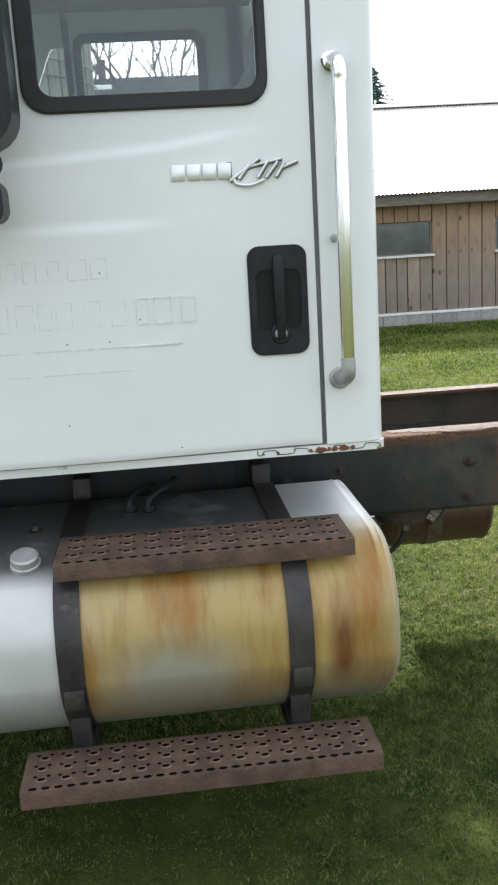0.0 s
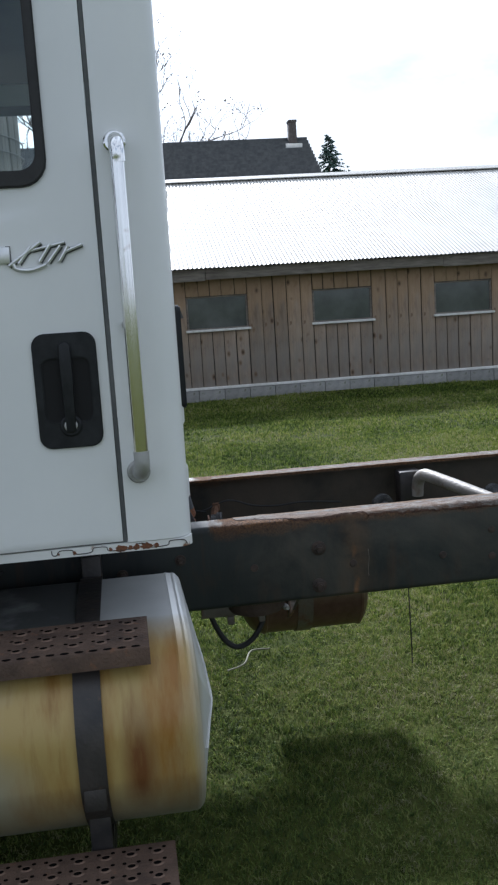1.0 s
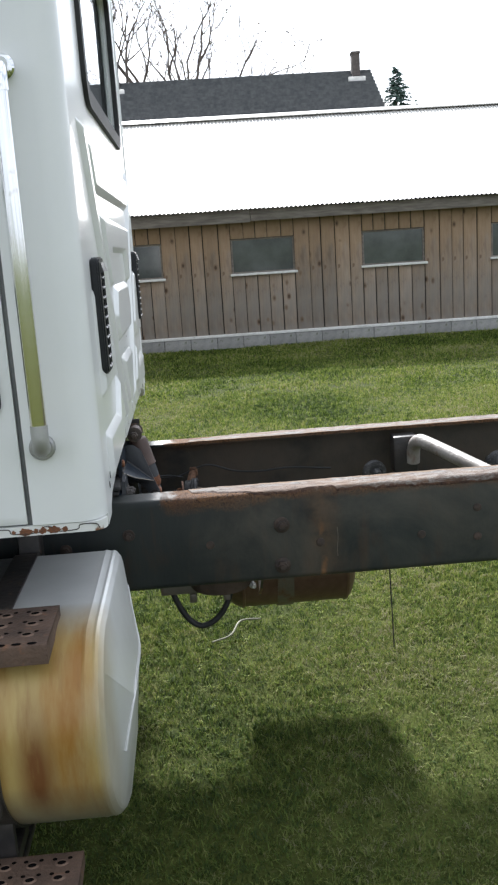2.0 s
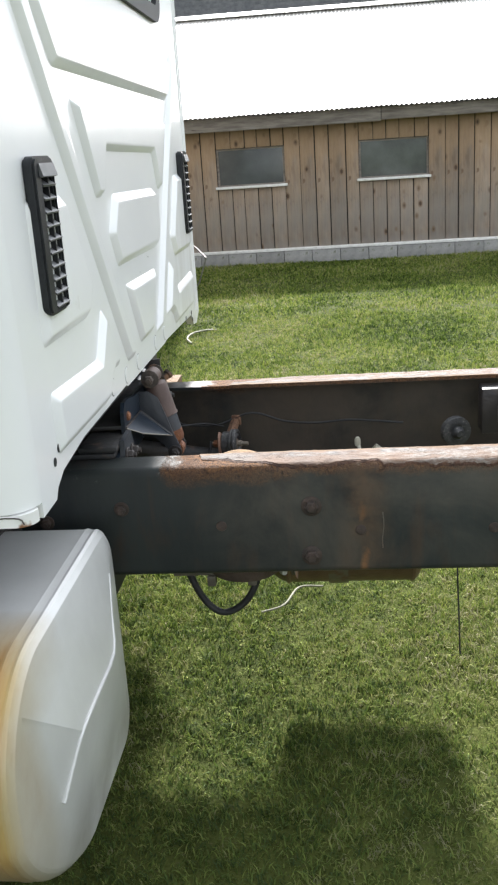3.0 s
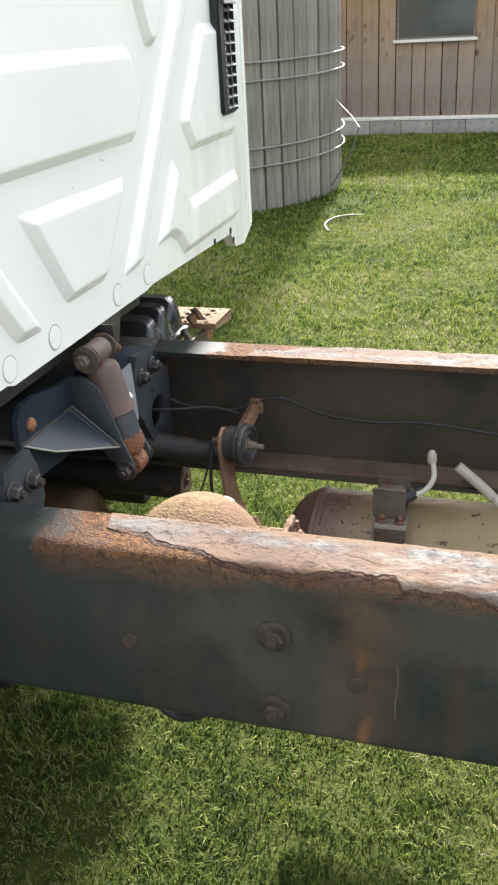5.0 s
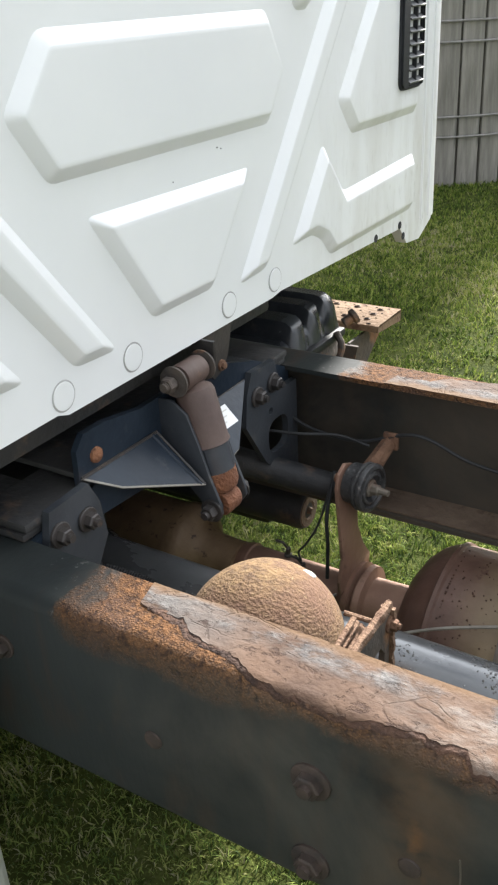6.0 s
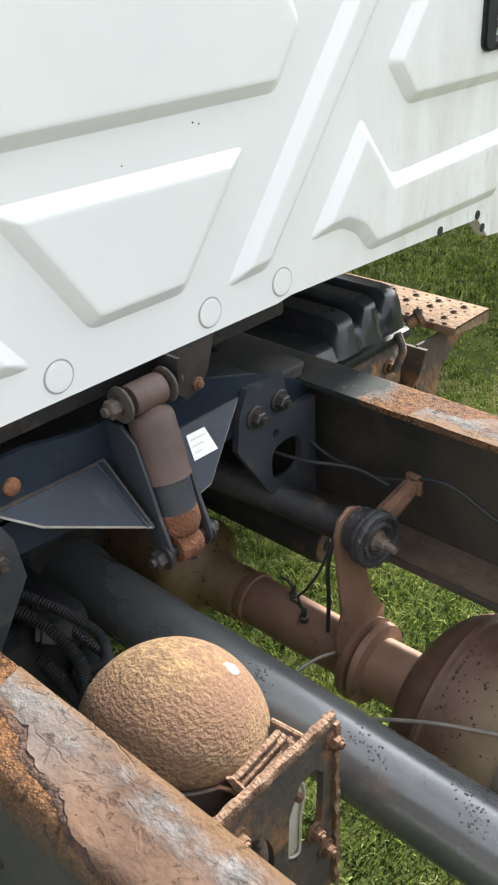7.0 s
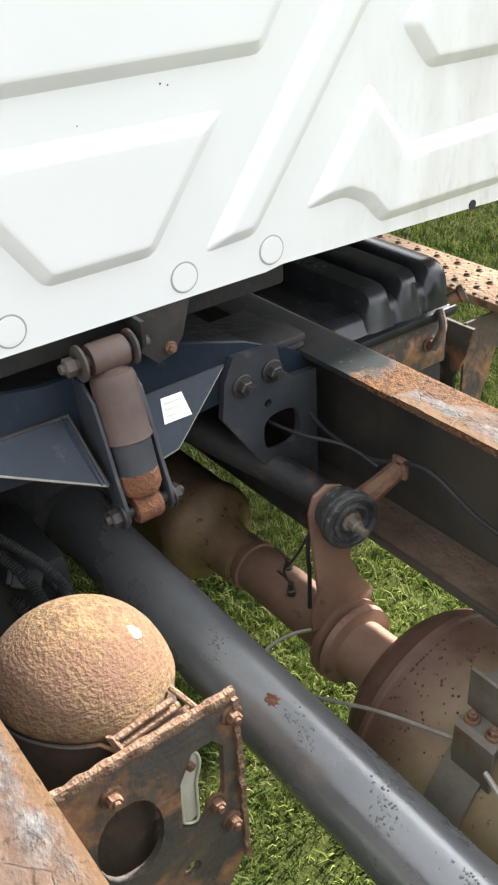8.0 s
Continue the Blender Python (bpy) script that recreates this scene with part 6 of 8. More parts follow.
def make_vents():
    for side in (0, 1):
        f = (lambda y: y) if side == 0 else mir
        a, b = (2.474, 2.588) if side == 0 else (2.478, 2.588)
        z0, z1 = 1.462, 1.732
        bm = bmesh.new()
        ys = sorted((f(a), f(b)))
        sheet_with_holes(bm, CAB_X, rounded(ys[0], ys[1], z0, z1, 0.018), [[(ys[0] + 0.036, z0 + 0.010), (ys[1] - 0.007, z0 + 0.010), (ys[1] - 0.007, z1 - 0.030), (ys[0] + 0.036, z1 - 0.030)]], 0.022)
        bmesh.ops.bevel(bm, geom=[e for e in bm.edges if e.calc_face_angle(0) > 1.0], offset=0.004, segments=2, affect="EDGES")
        v = part("vent", bm, MAT_BLACK_PLASTIC, truck, "black plastic air vent grille with two columns of slots")
        bm = bmesh.new()
        box(bm, CAB_X + 0.001, CAB_X + 0.008, ys[0] + 0.025, ys[1] - 0.008, z0 + 0.01, z1 - 0.03)
        part("backing", bm, MAT_RUBBER, v)
        me = None
        for i in range(10):
            z = z0 + 0.014 + i * (z1 - z0 - 0.050) / 9.5
            bm = bmesh.new()
            prism(bm, [(CAB_X + 0.009, z + 0.006), (CAB_X + 0.023, z - 0.004), (CAB_X + 0.0245, z - 0.001), (CAB_X + 0.010, z + 0.009)], "y", ys[0] + 0.035, ys[1] - 0.006)
            part("slat", bm, MAT_VANE, v)
        bm = bmesh.new()
        prism(bm, [(CAB_X + 0.021, z1 - 0.014), (CAB_X + 0.0235, z1 - 0.012), (CAB_X + 0.030, z1 - 0.034), (CAB_X + 0.023, z1 - 0.036)], "y", ys[0] + 0.022, ys[1] - 0.006)
        part("cap", bm, MAT_VANE, v)
        bm = bmesh.new()
        ym = (ys[0] + 0.036 + ys[1] - 0.007) / 2
        box(bm, CAB_X + 0.007, CAB_X + 0.022, ym - 0.0025, ym + 0.0025, z0 + 0.012, z1 - 0.032)
        part("divider", bm, MAT_BLACK_PLASTIC, v)


make_vents()


# ---- chassis ----
RAIL_T, RAIL_TOP, RAIL_BOT, RAIL_X0, RAIL_X1 = 0.009, 1.027, 0.752, -2.1, 4.3


MAT_CRUST = material("dark_rust_crust", ((0.030, 0.015, 0.010), (0.105, 0.054, 0.033)), 0.92, scale=48, detail=8.0, fleck=(0.12, 0.062, 0.034), fleck_scale=80, fleck_at=(0.60, 0.70), bump=0.6, bump_scale=190)
MAT_RAIL_BOLT = material("dark_rusty_bolt", ((0.022, 0.017, 0.014), (0.060, 0.040, 0.030)), 0.75, scale=30, bump=0.3)


def coat_layer(rail, yo, s, r, w):
    """The scaling coat left on the top flange: a crust a few millimetres thick with a torn, stepped edge along the outer corner."""
    line = ((0.766, 0.078), (0.776, 0.034), (0.805, 0.036), (0.838, 0.037), (0.860, 0.017), (0.885, 0.010), (0.918, 0.010), (0.943, -0.003), (0.990, -0.010), (1.034, -0.017),
            (1.070, -0.012), (1.112, -0.007), (1.160, -0.004), (1.190, 0.000), (1.202, -0.016), (1.420, -0.022), (2.0, -0.026), (5.0, -0.026))

    def edge_at(x):
        for (xa, va), (xb, vb) in zip(line, line[1:]):
            if xa <= x < xb:
                e = va + (vb - va) * (x - xa) / (xb - xa)
                break
        k = Vector((x, yo, 0.0))
        return e + 0.007 * noise.noise(k * 19) + 0.005 * noise.noise(k * 55) + 0.003 * noise.noise(k * 140)

    def place(a, h, x):
        if a >= 0:
            y, z, ny, nz = r + a, RAIL_TOP, 0.0, 1.0
        else:
            t = min(-a / r, math.pi / 2)
            y, z, ny, nz = r - r * math.sin(t), RAIL_TOP - r + r * math.cos(t), -math.sin(t), math.cos(t)
        return (x, yo + s * (y + ny * h), z + nz * h)

    xs = list(np.arange(0.767, 1.46, 0.003)) + list(np.arange(1.46, RAIL_X1 - 0.1, 0.02))
    inner = w - r
    bm = bmesh.new()
    rings = []
    for x in xs:
        e = min(edge_at(x), inner - 0.002)
        if s < 0 and x < 0.83:
            e = max(e, 0.03)
        row = [place(inner - 0.0005, -0.0006, x)]
        k = 30
        for i in range(k + 1):
            a = inner + (e - inner) * i / k
            q = Vector((x * 0.7, yo + a, 0.3))
            h = 0.0022 + 0.0006 * noise.noise(q * 24) + 0.0003 * noise.noise(q * 90)
            h += 0.0008 * min(1.0, max(0.0, noise.noise(q * 34 + Vector((5, 1, 2))) * 9 - 0.6))
            row.append(place(a, max(0.0006, h), x))
        row.append(place(e - 0.0004, -0.0006, x))
        rings.append(ring(bm, row))
    skin(bm, rings, closed=False)
    part("scaling_coat", bm, MAT_SCALE, rail, "pale scaling coat flaking off the rusty top flange", sharp=50)
    # dark crust swelling out from under its torn edge
    crust = [x for x in xs if 0.79 < x < 1.75]
    bm = bmesh.new()
    rings = []
    for x in crust:
        e = min(edge_at(x), inner - 0.002)
        if s < 0 and x < 0.83:
            e = max(e, 0.03)
        wide = 0.008 + 0.008 * noise.noise(Vector((x * 16, yo, 3.0)))
        row = []
        for i in range(9):
            a = e + 0.003 - (wide + 0.003) * i / 8
            q = Vector((x, a, 0.9))
            h = (0.0017 + 0.0011 * noise.noise(q * 70) + 0.0008 * noise.noise(q * 170)) * (1 - (i / 8) ** 3)
            row.append(place(a, h - (0.0008 if i == 8 else 0.0), x))
        rings.append(ring(bm, row))
    skin(bm, rings, closed=False)
    part("rust_crust", bm, MAT_CRUST, rail, "dark swollen rust under the torn edge of the coat", sharp=60)
    # a pale scratch down the web
    if s > 0:
        bm = bmesh.new()
        hose(bm, [(1.197, yo - 0.0002, 0.905), (1.199, yo - 0.0002, 0.875), (1.1955, yo - 0.0002, 0.84), (1.196, yo - 0.0002, 0.815)], 0.0011, 5, 3)
        part("scratch", bm, MAT_GREY_STEEL, rail)


def make_rails():
    rng = random.Random(2)
    for side in (-1, 1):
        yo = 2.900 if side < 0 else mir(2.900)
        s = -side                                    # towards the middle
        w = 0.096
        r = 0.020
        prof = []
        for cy, cz, a0, a1 in ((yo + s * r, RAIL_TOP - r, 90, 180), (yo + s * r, RAIL_BOT + r, 180, 270)):
            for k in range(5):
                a = radians(a0 + (a1 - a0) * k / 4)
                prof.append((cy + s * r * math.cos(a), cz + r * math.sin(a)))
        outer = [(yo + s * w, RAIL_TOP)] + prof + [(yo + s * w, RAIL_BOT)]
        inner = [(yo + s * w, RAIL_BOT + RAIL_T), (yo + s * RAIL_T, RAIL_BOT + RAIL_T), (yo + s * RAIL_T, RAIL_TOP - RAIL_T), (yo + s * w, RAIL_TOP - RAIL_T)]
        loop = outer + inner
        bm = bmesh.new()
        xs = np.linspace(RAIL_X0, RAIL_X1, 60)
        rings = []
        for x in xs:
            rings.append(ring(bm, [(x, y, z) for y, z in loop]))
        skin(bm, rings)
        rail = part("frame_rail", bm, MAT_RAIL, truck, "black steel chassis rail, its top flange rusted and scaling to pale primer")
        coat_layer(rail, yo, s, r, w)
        # bolts through the web
        for x, z, rr in ((1.033, 0.925, 0.016), (1.030, 0.800, 0.016), (0.585, 0.93, 0.012), (0.40, 0.90, 0.012), (1.90, 0.92, 0.014), (1.90, 0.82, 0.014), (2.3, 0.9, 0.014)):
            bm = bmesh.new()
            bolt(bm, (x, yo, z), (0, side, 0), rr, 0.012)
            part("bolt", bm, MAT_RAIL_BOLT, rail)
        for x, z in ((1.146, 0.862), (1.45, 0.86), (1.62, 0.93), (1.62, 0.84), (0.82, 0.88)):
            bm = bmesh.new()
            turned(bm, (x, yo - s * 0.0005, z), (0, side, 0), [(0, 0.013), (0.002, 0.012), (0.003, 0.006)], 14)
            part("rivet", bm, MAT_RAIL_BOLT, rail)


make_rails()


def tank_profile(scale=1.0, dz=0.0):
    cy, cz = 2.468, 0.652
    hw, hh = 0.378 * scale, 0.280 * scale
    pts = []
    # near corners are wide, the far ones tight
    for (u, v, r, a0) in ((cy + hw, cz + hh, 0.085, 0), (cy - hw, cz + hh, 0.205, 90), (cy - hw, cz - hh, 0.20, 180), (cy + hw, cz - hh, 0.085, 270)):
        r = r * scale
        if a0 == 180:
            # the near lower corner is one long flattened sweep
            for k in range(17):
                a = radians(90 * k / 16)
                pts.append((cy - hw + 0.37 * scale * (1 - math.cos(a) ** 1.33), cz - hh * math.sin(a) ** 1.33 + dz))
            continue
        su, sv = (1 if u > cy else -1), (1 if v > cz else -1)
        for k in range(17):
            a = radians(a0 + 90 * k / 16)
            pts.append((u - su * r + r * math.cos(a), v - sv * r + r * math.sin(a) + dz))
    return pts


def make_tank():
    bm = bmesh.new()
    rings = []
    for x, s in ((-0.86, 0.93), (-0.85, 0.97), (-0.835, 0.995), (-0.80, 1.0), (0.20, 1.0), (0.522, 1.0), (0.530, 1.006), (0.537, 1.0), (0.545, 0.997), (0.551, 1.0), (0.558, 0.99), (0.568, 0.955), (0.571, 0.93)):
        rings.append(ring(bm, [(x, y, z) for y, z in tank_profile(s)]))
    skin(bm, rings, caps=False)
    bm.faces.new(rings[0][::-1])
    # pressed end: four shallow facets that meet in a level fold
    fold_a, fold_b = bm.verts.new((0.612, 2.34, 0.712)), bm.verts.new((0.612, 2.605, 0.720))
    last = rings[-1]
    n = len(last)
    q = n // 4
    for i, tip in enumerate(((fold_a, fold_b), (fold_a,), (fold_b, fold_a), (fold_b,))):
        a0 = i * q + q // 2
        bm.faces.new([last[(a0 + k) % n] for k in range(q + 1)] + list(tip))
    tank = part("fuel_tank", bm, MAT_TANK, truck, "aluminium fuel tank stained yellow-brown with rust runs", sharp=13)
    # raised crease of the pressed end
    bm = bmesh.new()
    hose(bm, [(0.586, 2.262, 0.615), (0.600, 2.305, 0.672), (0.611, 2.345, 0.711), (0.612, 2.47, 0.716), (0.611, 2.600, 0.721), (0.597, 2.665, 0.775), (0.582, 2.735, 0.840)], 0.0045, 8, 3)
    part("crease", bm, MAT_TANK, tank)
    # straps
    for x in (-0.268, 0.309):
        bm = bmesh.new()
        rings = [ring(bm, [(x + dx, y, z) for y, z in tank_profile(sc)]) for dx, sc in ((-0.032, 1.002), (-0.032, 1.022), (0.032, 1.022), (0.032, 1.002))]
        skin(bm, rings + [rings[0]], caps=False)
        st = part("strap", bm, MAT_STRAP, tank, "dark steel tank strap, scuffed and rusty")
        bm = bmesh.new()
        box(bm, x - 0.026, x + 0.026, 2.083, 2.101, 0.585, 0.640, 0.004)
        part("strap_end", bm, MAT_STRAP, st)
        bm = bmesh.new()
        box(bm, x - 0.03, x + 0.03, 2.55, 2.905, 0.80, 0.86, 0.008)
        box(bm, x - 0.03, x + 0.03, 2.83, 2.899, 0.39, 0.99, 0.008)
        box(bm, x - 0.03, x + 0.03, 2.15, 2.87, 0.372, 0.392, 0.006)
        part("bracket", bm, MAT_STRAP, tank, "black hanger bracket holding the tank to the rail")
    # filler cap
    bm = bmesh.new()
    turned(bm, (-0.372, 2.245, 0.905), (0, -0.35, 1), [(0, 0.052), (0.012, 0.050), (0.016, 0.040), (0.03, 0.040), (0.032, 0.036), (0.05, 0.036), (0.054, 0.032), (0.055, 0.0)], 12)
    part("filler_cap", bm, MAT_ZINC, tank, "faceted aluminium filler cap")
    bm = bmesh.new()
    turned(bm, (-0.375, 2.49, 0.93), (0, 0, 1), [(0, 0.022), (0.006, 0.022), (0.008, 0.01), (0.022, 0.008)], 14)
    part("vent_cap", bm, MAT_STRAP, tank)
    bm = bmesh.new()
    turned(bm, (-0.11, 2.60, 0.925), (0, 0, 1), [(0, 0.025), (0.012, 0.024), (0.014, 0.014), (0.03, 0.014)], 6)
    hose(bm, [(-0.11, 2.60, 0.94), (-0.11, 2.60, 0.965), (-0.09, 2.66, 0.980), (-0.06, 2.78, 0.96), (-0.04, 2.895, 0.93)], 0.009, 8)
    part("fuel_line", bm, MAT_RUBBER, tank, "black fuel line on top of the tank")
    bm = bmesh.new()
    turned(bm, (-0.055, 2.58, 0.925), (0, 0, 1), [(0, 0.022), (0.012, 0.022), (0.014, 0.014), (0.03, 0.014)], 6)
    hose(bm, [(-0.055, 2.58, 0.94), (-0.055, 2.58, 0.968), (-0.03, 2.62, 0.982), (0.01, 2.74, 0.97), (0.03, 2.895, 0.95)], 0.008, 8)
    part("fuel_line", bm, MAT_RUBBER, tank, "black fuel line on top of the tank")


make_tank()


# flat discs in this near-black stand for the shade inside the holes
MAT_HOLE_SHADE = material("hole_shade", ((0.003, 0.003, 0.003), (0.006, 0.005, 0.005)), 1.0)
MAT_HOLE_SHADE.node_tree.nodes["Principled BSDF"].inputs["Specular IOR Level"].default_value = 0.05
MAT_LUG = material("worn_step_lug", ((0.082, 0.050, 0.035), (0.175, 0.112, 0.078)), 0.7, scale=60)


def step_tread(x0, x1, y0, y1, z, drop, label, seed, mat, grip=1.0, keep=truck):
    """A folded sheet-steel step with rows of raised lugs, and black discs painted as the dark of punched holes."""
    bm = bmesh.new()
    r = 0.008
    out = [(y1, z - 0.03), (y1, z), (y0 + r, z), (y0 + r * 0.3, z - r * 0.3), (y0, z - r), (y0, z - drop)]
    inn = [(y0 + 0.005, z - drop), (y0 + 0.005, z - r), (y0 + 0.010, z - 0.005), (y1 - 0.005, z - 0.005), (y1 - 0.005, z - 0.03)]
    prism(bm, out + inn, "x", x0, x1)
    for x in (x0, x1 - 0.004):
        prism(bm, [(y0 + 0.002, z - drop), (y1 - 0.002, z - 0.03), (y1 - 0.002, z - 0.002), (y0 + 0.004, z - 0.002)], "x", x + (0.0008 if x == x0 else -0.0008), x + 0.004)
    st = part("step", bm, mat, keep, label)
    rng = random.Random(seed)
    made = {}

    def stamp(kind, x, y, sx, sy, turn=0.0, sz=1.0, up=0.0):
        if kind not in made:
            b = bmesh.new()
            if kind == "lug":
                turned(b, (0, 0, 0), (0, 0, 1), [(0, 0.0110), (0.0042, 0.0096), (0.0058, 0.0074), (0.0030, 0.0060), (0.0020, 0.0)], 10)
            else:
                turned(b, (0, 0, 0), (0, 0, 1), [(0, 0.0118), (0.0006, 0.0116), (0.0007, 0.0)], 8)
            ob = part(kind, b, MAT_LUG if kind == "lug" else MAT_HOLE_SHADE, st)
            made[kind] = ob.data
        else:
            ob = new(kind, made[kind])
            ob.parent = st
        off = truck.location
        ob.matrix_local = Matrix.Translation(Vector((x, y, z - 0.0002 + up))) @ Matrix.Rotation(turn, 4, "Z") @ Matrix.Diagonal((sx * grip, sy * grip, sz, 1))

    n = round((x1 - x0) / 0.066)
    dx = (x1 - x0 - 0.03) / n
    for i in range(n):
        for j in range(3):
            x = x0 + 0.015 + dx * (i + 0.5) + rng.uniform(-0.0015, 0.0015)
            y = y0 + (y1 - y0) * (0.26 + 0.27 * j)
            stamp("lug", x, y, 1.45, 1.05, 0.0, 0.55)
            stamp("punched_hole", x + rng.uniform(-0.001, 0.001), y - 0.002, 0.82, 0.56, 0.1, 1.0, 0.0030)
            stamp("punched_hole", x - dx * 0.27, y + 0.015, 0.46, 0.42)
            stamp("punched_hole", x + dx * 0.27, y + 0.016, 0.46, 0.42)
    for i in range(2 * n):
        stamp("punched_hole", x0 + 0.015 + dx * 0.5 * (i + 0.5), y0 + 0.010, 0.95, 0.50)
    return st


step_tread(-0.290, 0.462, 2.125, 2.335, 0.957, 0.045, "rusty brown steel step with punched grip holes on the tank", 1, MAT_RUSTY_STEP)
step_tread(-0.408, 0.485, 1.978, 2.155, 0.443, 0.048, "long rusty brown lower step with punched grip holes", 2, MAT_RUSTY_STEP)
for x in (-0.268, 0.309):
    bm = bmesh.new()
    box(bm, x - 0.028, x + 0.028, 2.06, 2.30, 0.405, 0.437, 0.004)
    box(bm, x - 0.026, x + 0.026, 2.165, 2.185, 0.405, 0.56, 0.004)
    part("step_bracket", bm, MAT_STRAP, truck, "dark steel bracket carrying the lower step")
    bm = bmesh.new()
    box(bm, x - 0.028, x + 0.028, 2.16, 2.36, 0.925, 0.951, 0.004)
    part("step_bracket", bm, MAT_STRAP, truck, "dark steel bracket carrying the upper step")


# ---- between the rails ----
MAT_TAN_STEP = material("tan_rusted_tread", ((0.17, 0.105, 0.058), (0.27, 0.185, 0.115)), 0.9, scale=10, fleck=(0.13, 0.07, 0.04), fleck_scale=30, fleck_at=(0.56, 0.68), bump=0.6, bump_scale=90)
MAT_BONE = material("pale_strap", ((0.38, 0.36, 0.29), (0.52, 0.50, 0.43)), 0.7, scale=14, fleck=(0.2, 0.13, 0.08), fleck_scale=22)
MAT_ISOLATOR = material("worn_rubber", ((0.016, 0.017, 0.019), (0.050, 0.050, 0.050)), 0.5, scale=26, fleck=(0.17, 0.16, 0.15), fleck_scale=130, fleck_at=(0.57, 0.72), bump=0.3, bump_scale=120)
MAT_DUSTY_RUST = material("dusty_rust", ((0.085, 0.056, 0.038), (0.165, 0.118, 0.082)), 0.9, scale=9, fleck=(0.06, 0.032, 0.02), fleck_scale=22, fleck_at=(0.58, 0.70), bump=0.6, bump_scale=60)
MAT_UNDER = material("dusty_black_steel", ((0.014, 0.015, 0.017), (0.036, 0.034, 0.032)), 0.7, scale=7, fleck=(0.075, 0.050, 0.035), fleck_scale=18, fleck_at=(0.58, 0.72), bump=0.3)
MAT_LOOM = material("black_loom", ((0.010, 0.011, 0.012), (0.022, 0.023, 0.025)), 0.65, scale=12)


def plate_y(pts, y0, y1, mat, name, parent, label="", bevel=0.0):
    """A plate across the truck's width; pts are (x, z)."""
    bm = bmesh.new()
    prism(bm, pts, "y", y0, y1, bevel)
    return part(name, bm, mat, parent, label)


def plate_x(pts, x0, x1, mat, name, parent, label="", bevel=0.0):
    bm = bmesh.new()
    prism(bm, pts, "x", x0, x1, bevel)
    return part(name, bm, mat, parent, label)


def sheet4(bm, pts, t):
    """A folded sheet: a polygon in space with a thickness along its normal."""
    p = [Vector(q) for q in pts]
    nrm = (p[1] - p[0]).cross(p[2] - p[0]).normalized() * t
    lo, hi = [bm.verts.new(q) for q in p], [bm.verts.new(q + nrm) for q in p]
    n = len(p)
    bm.faces.new(lo[::-1])
    bm.faces.new(hi)
    for i in range(n):
        bm.faces.new((lo[i], lo[(i + 1) % n], hi[(i + 1) % n], hi[i]))


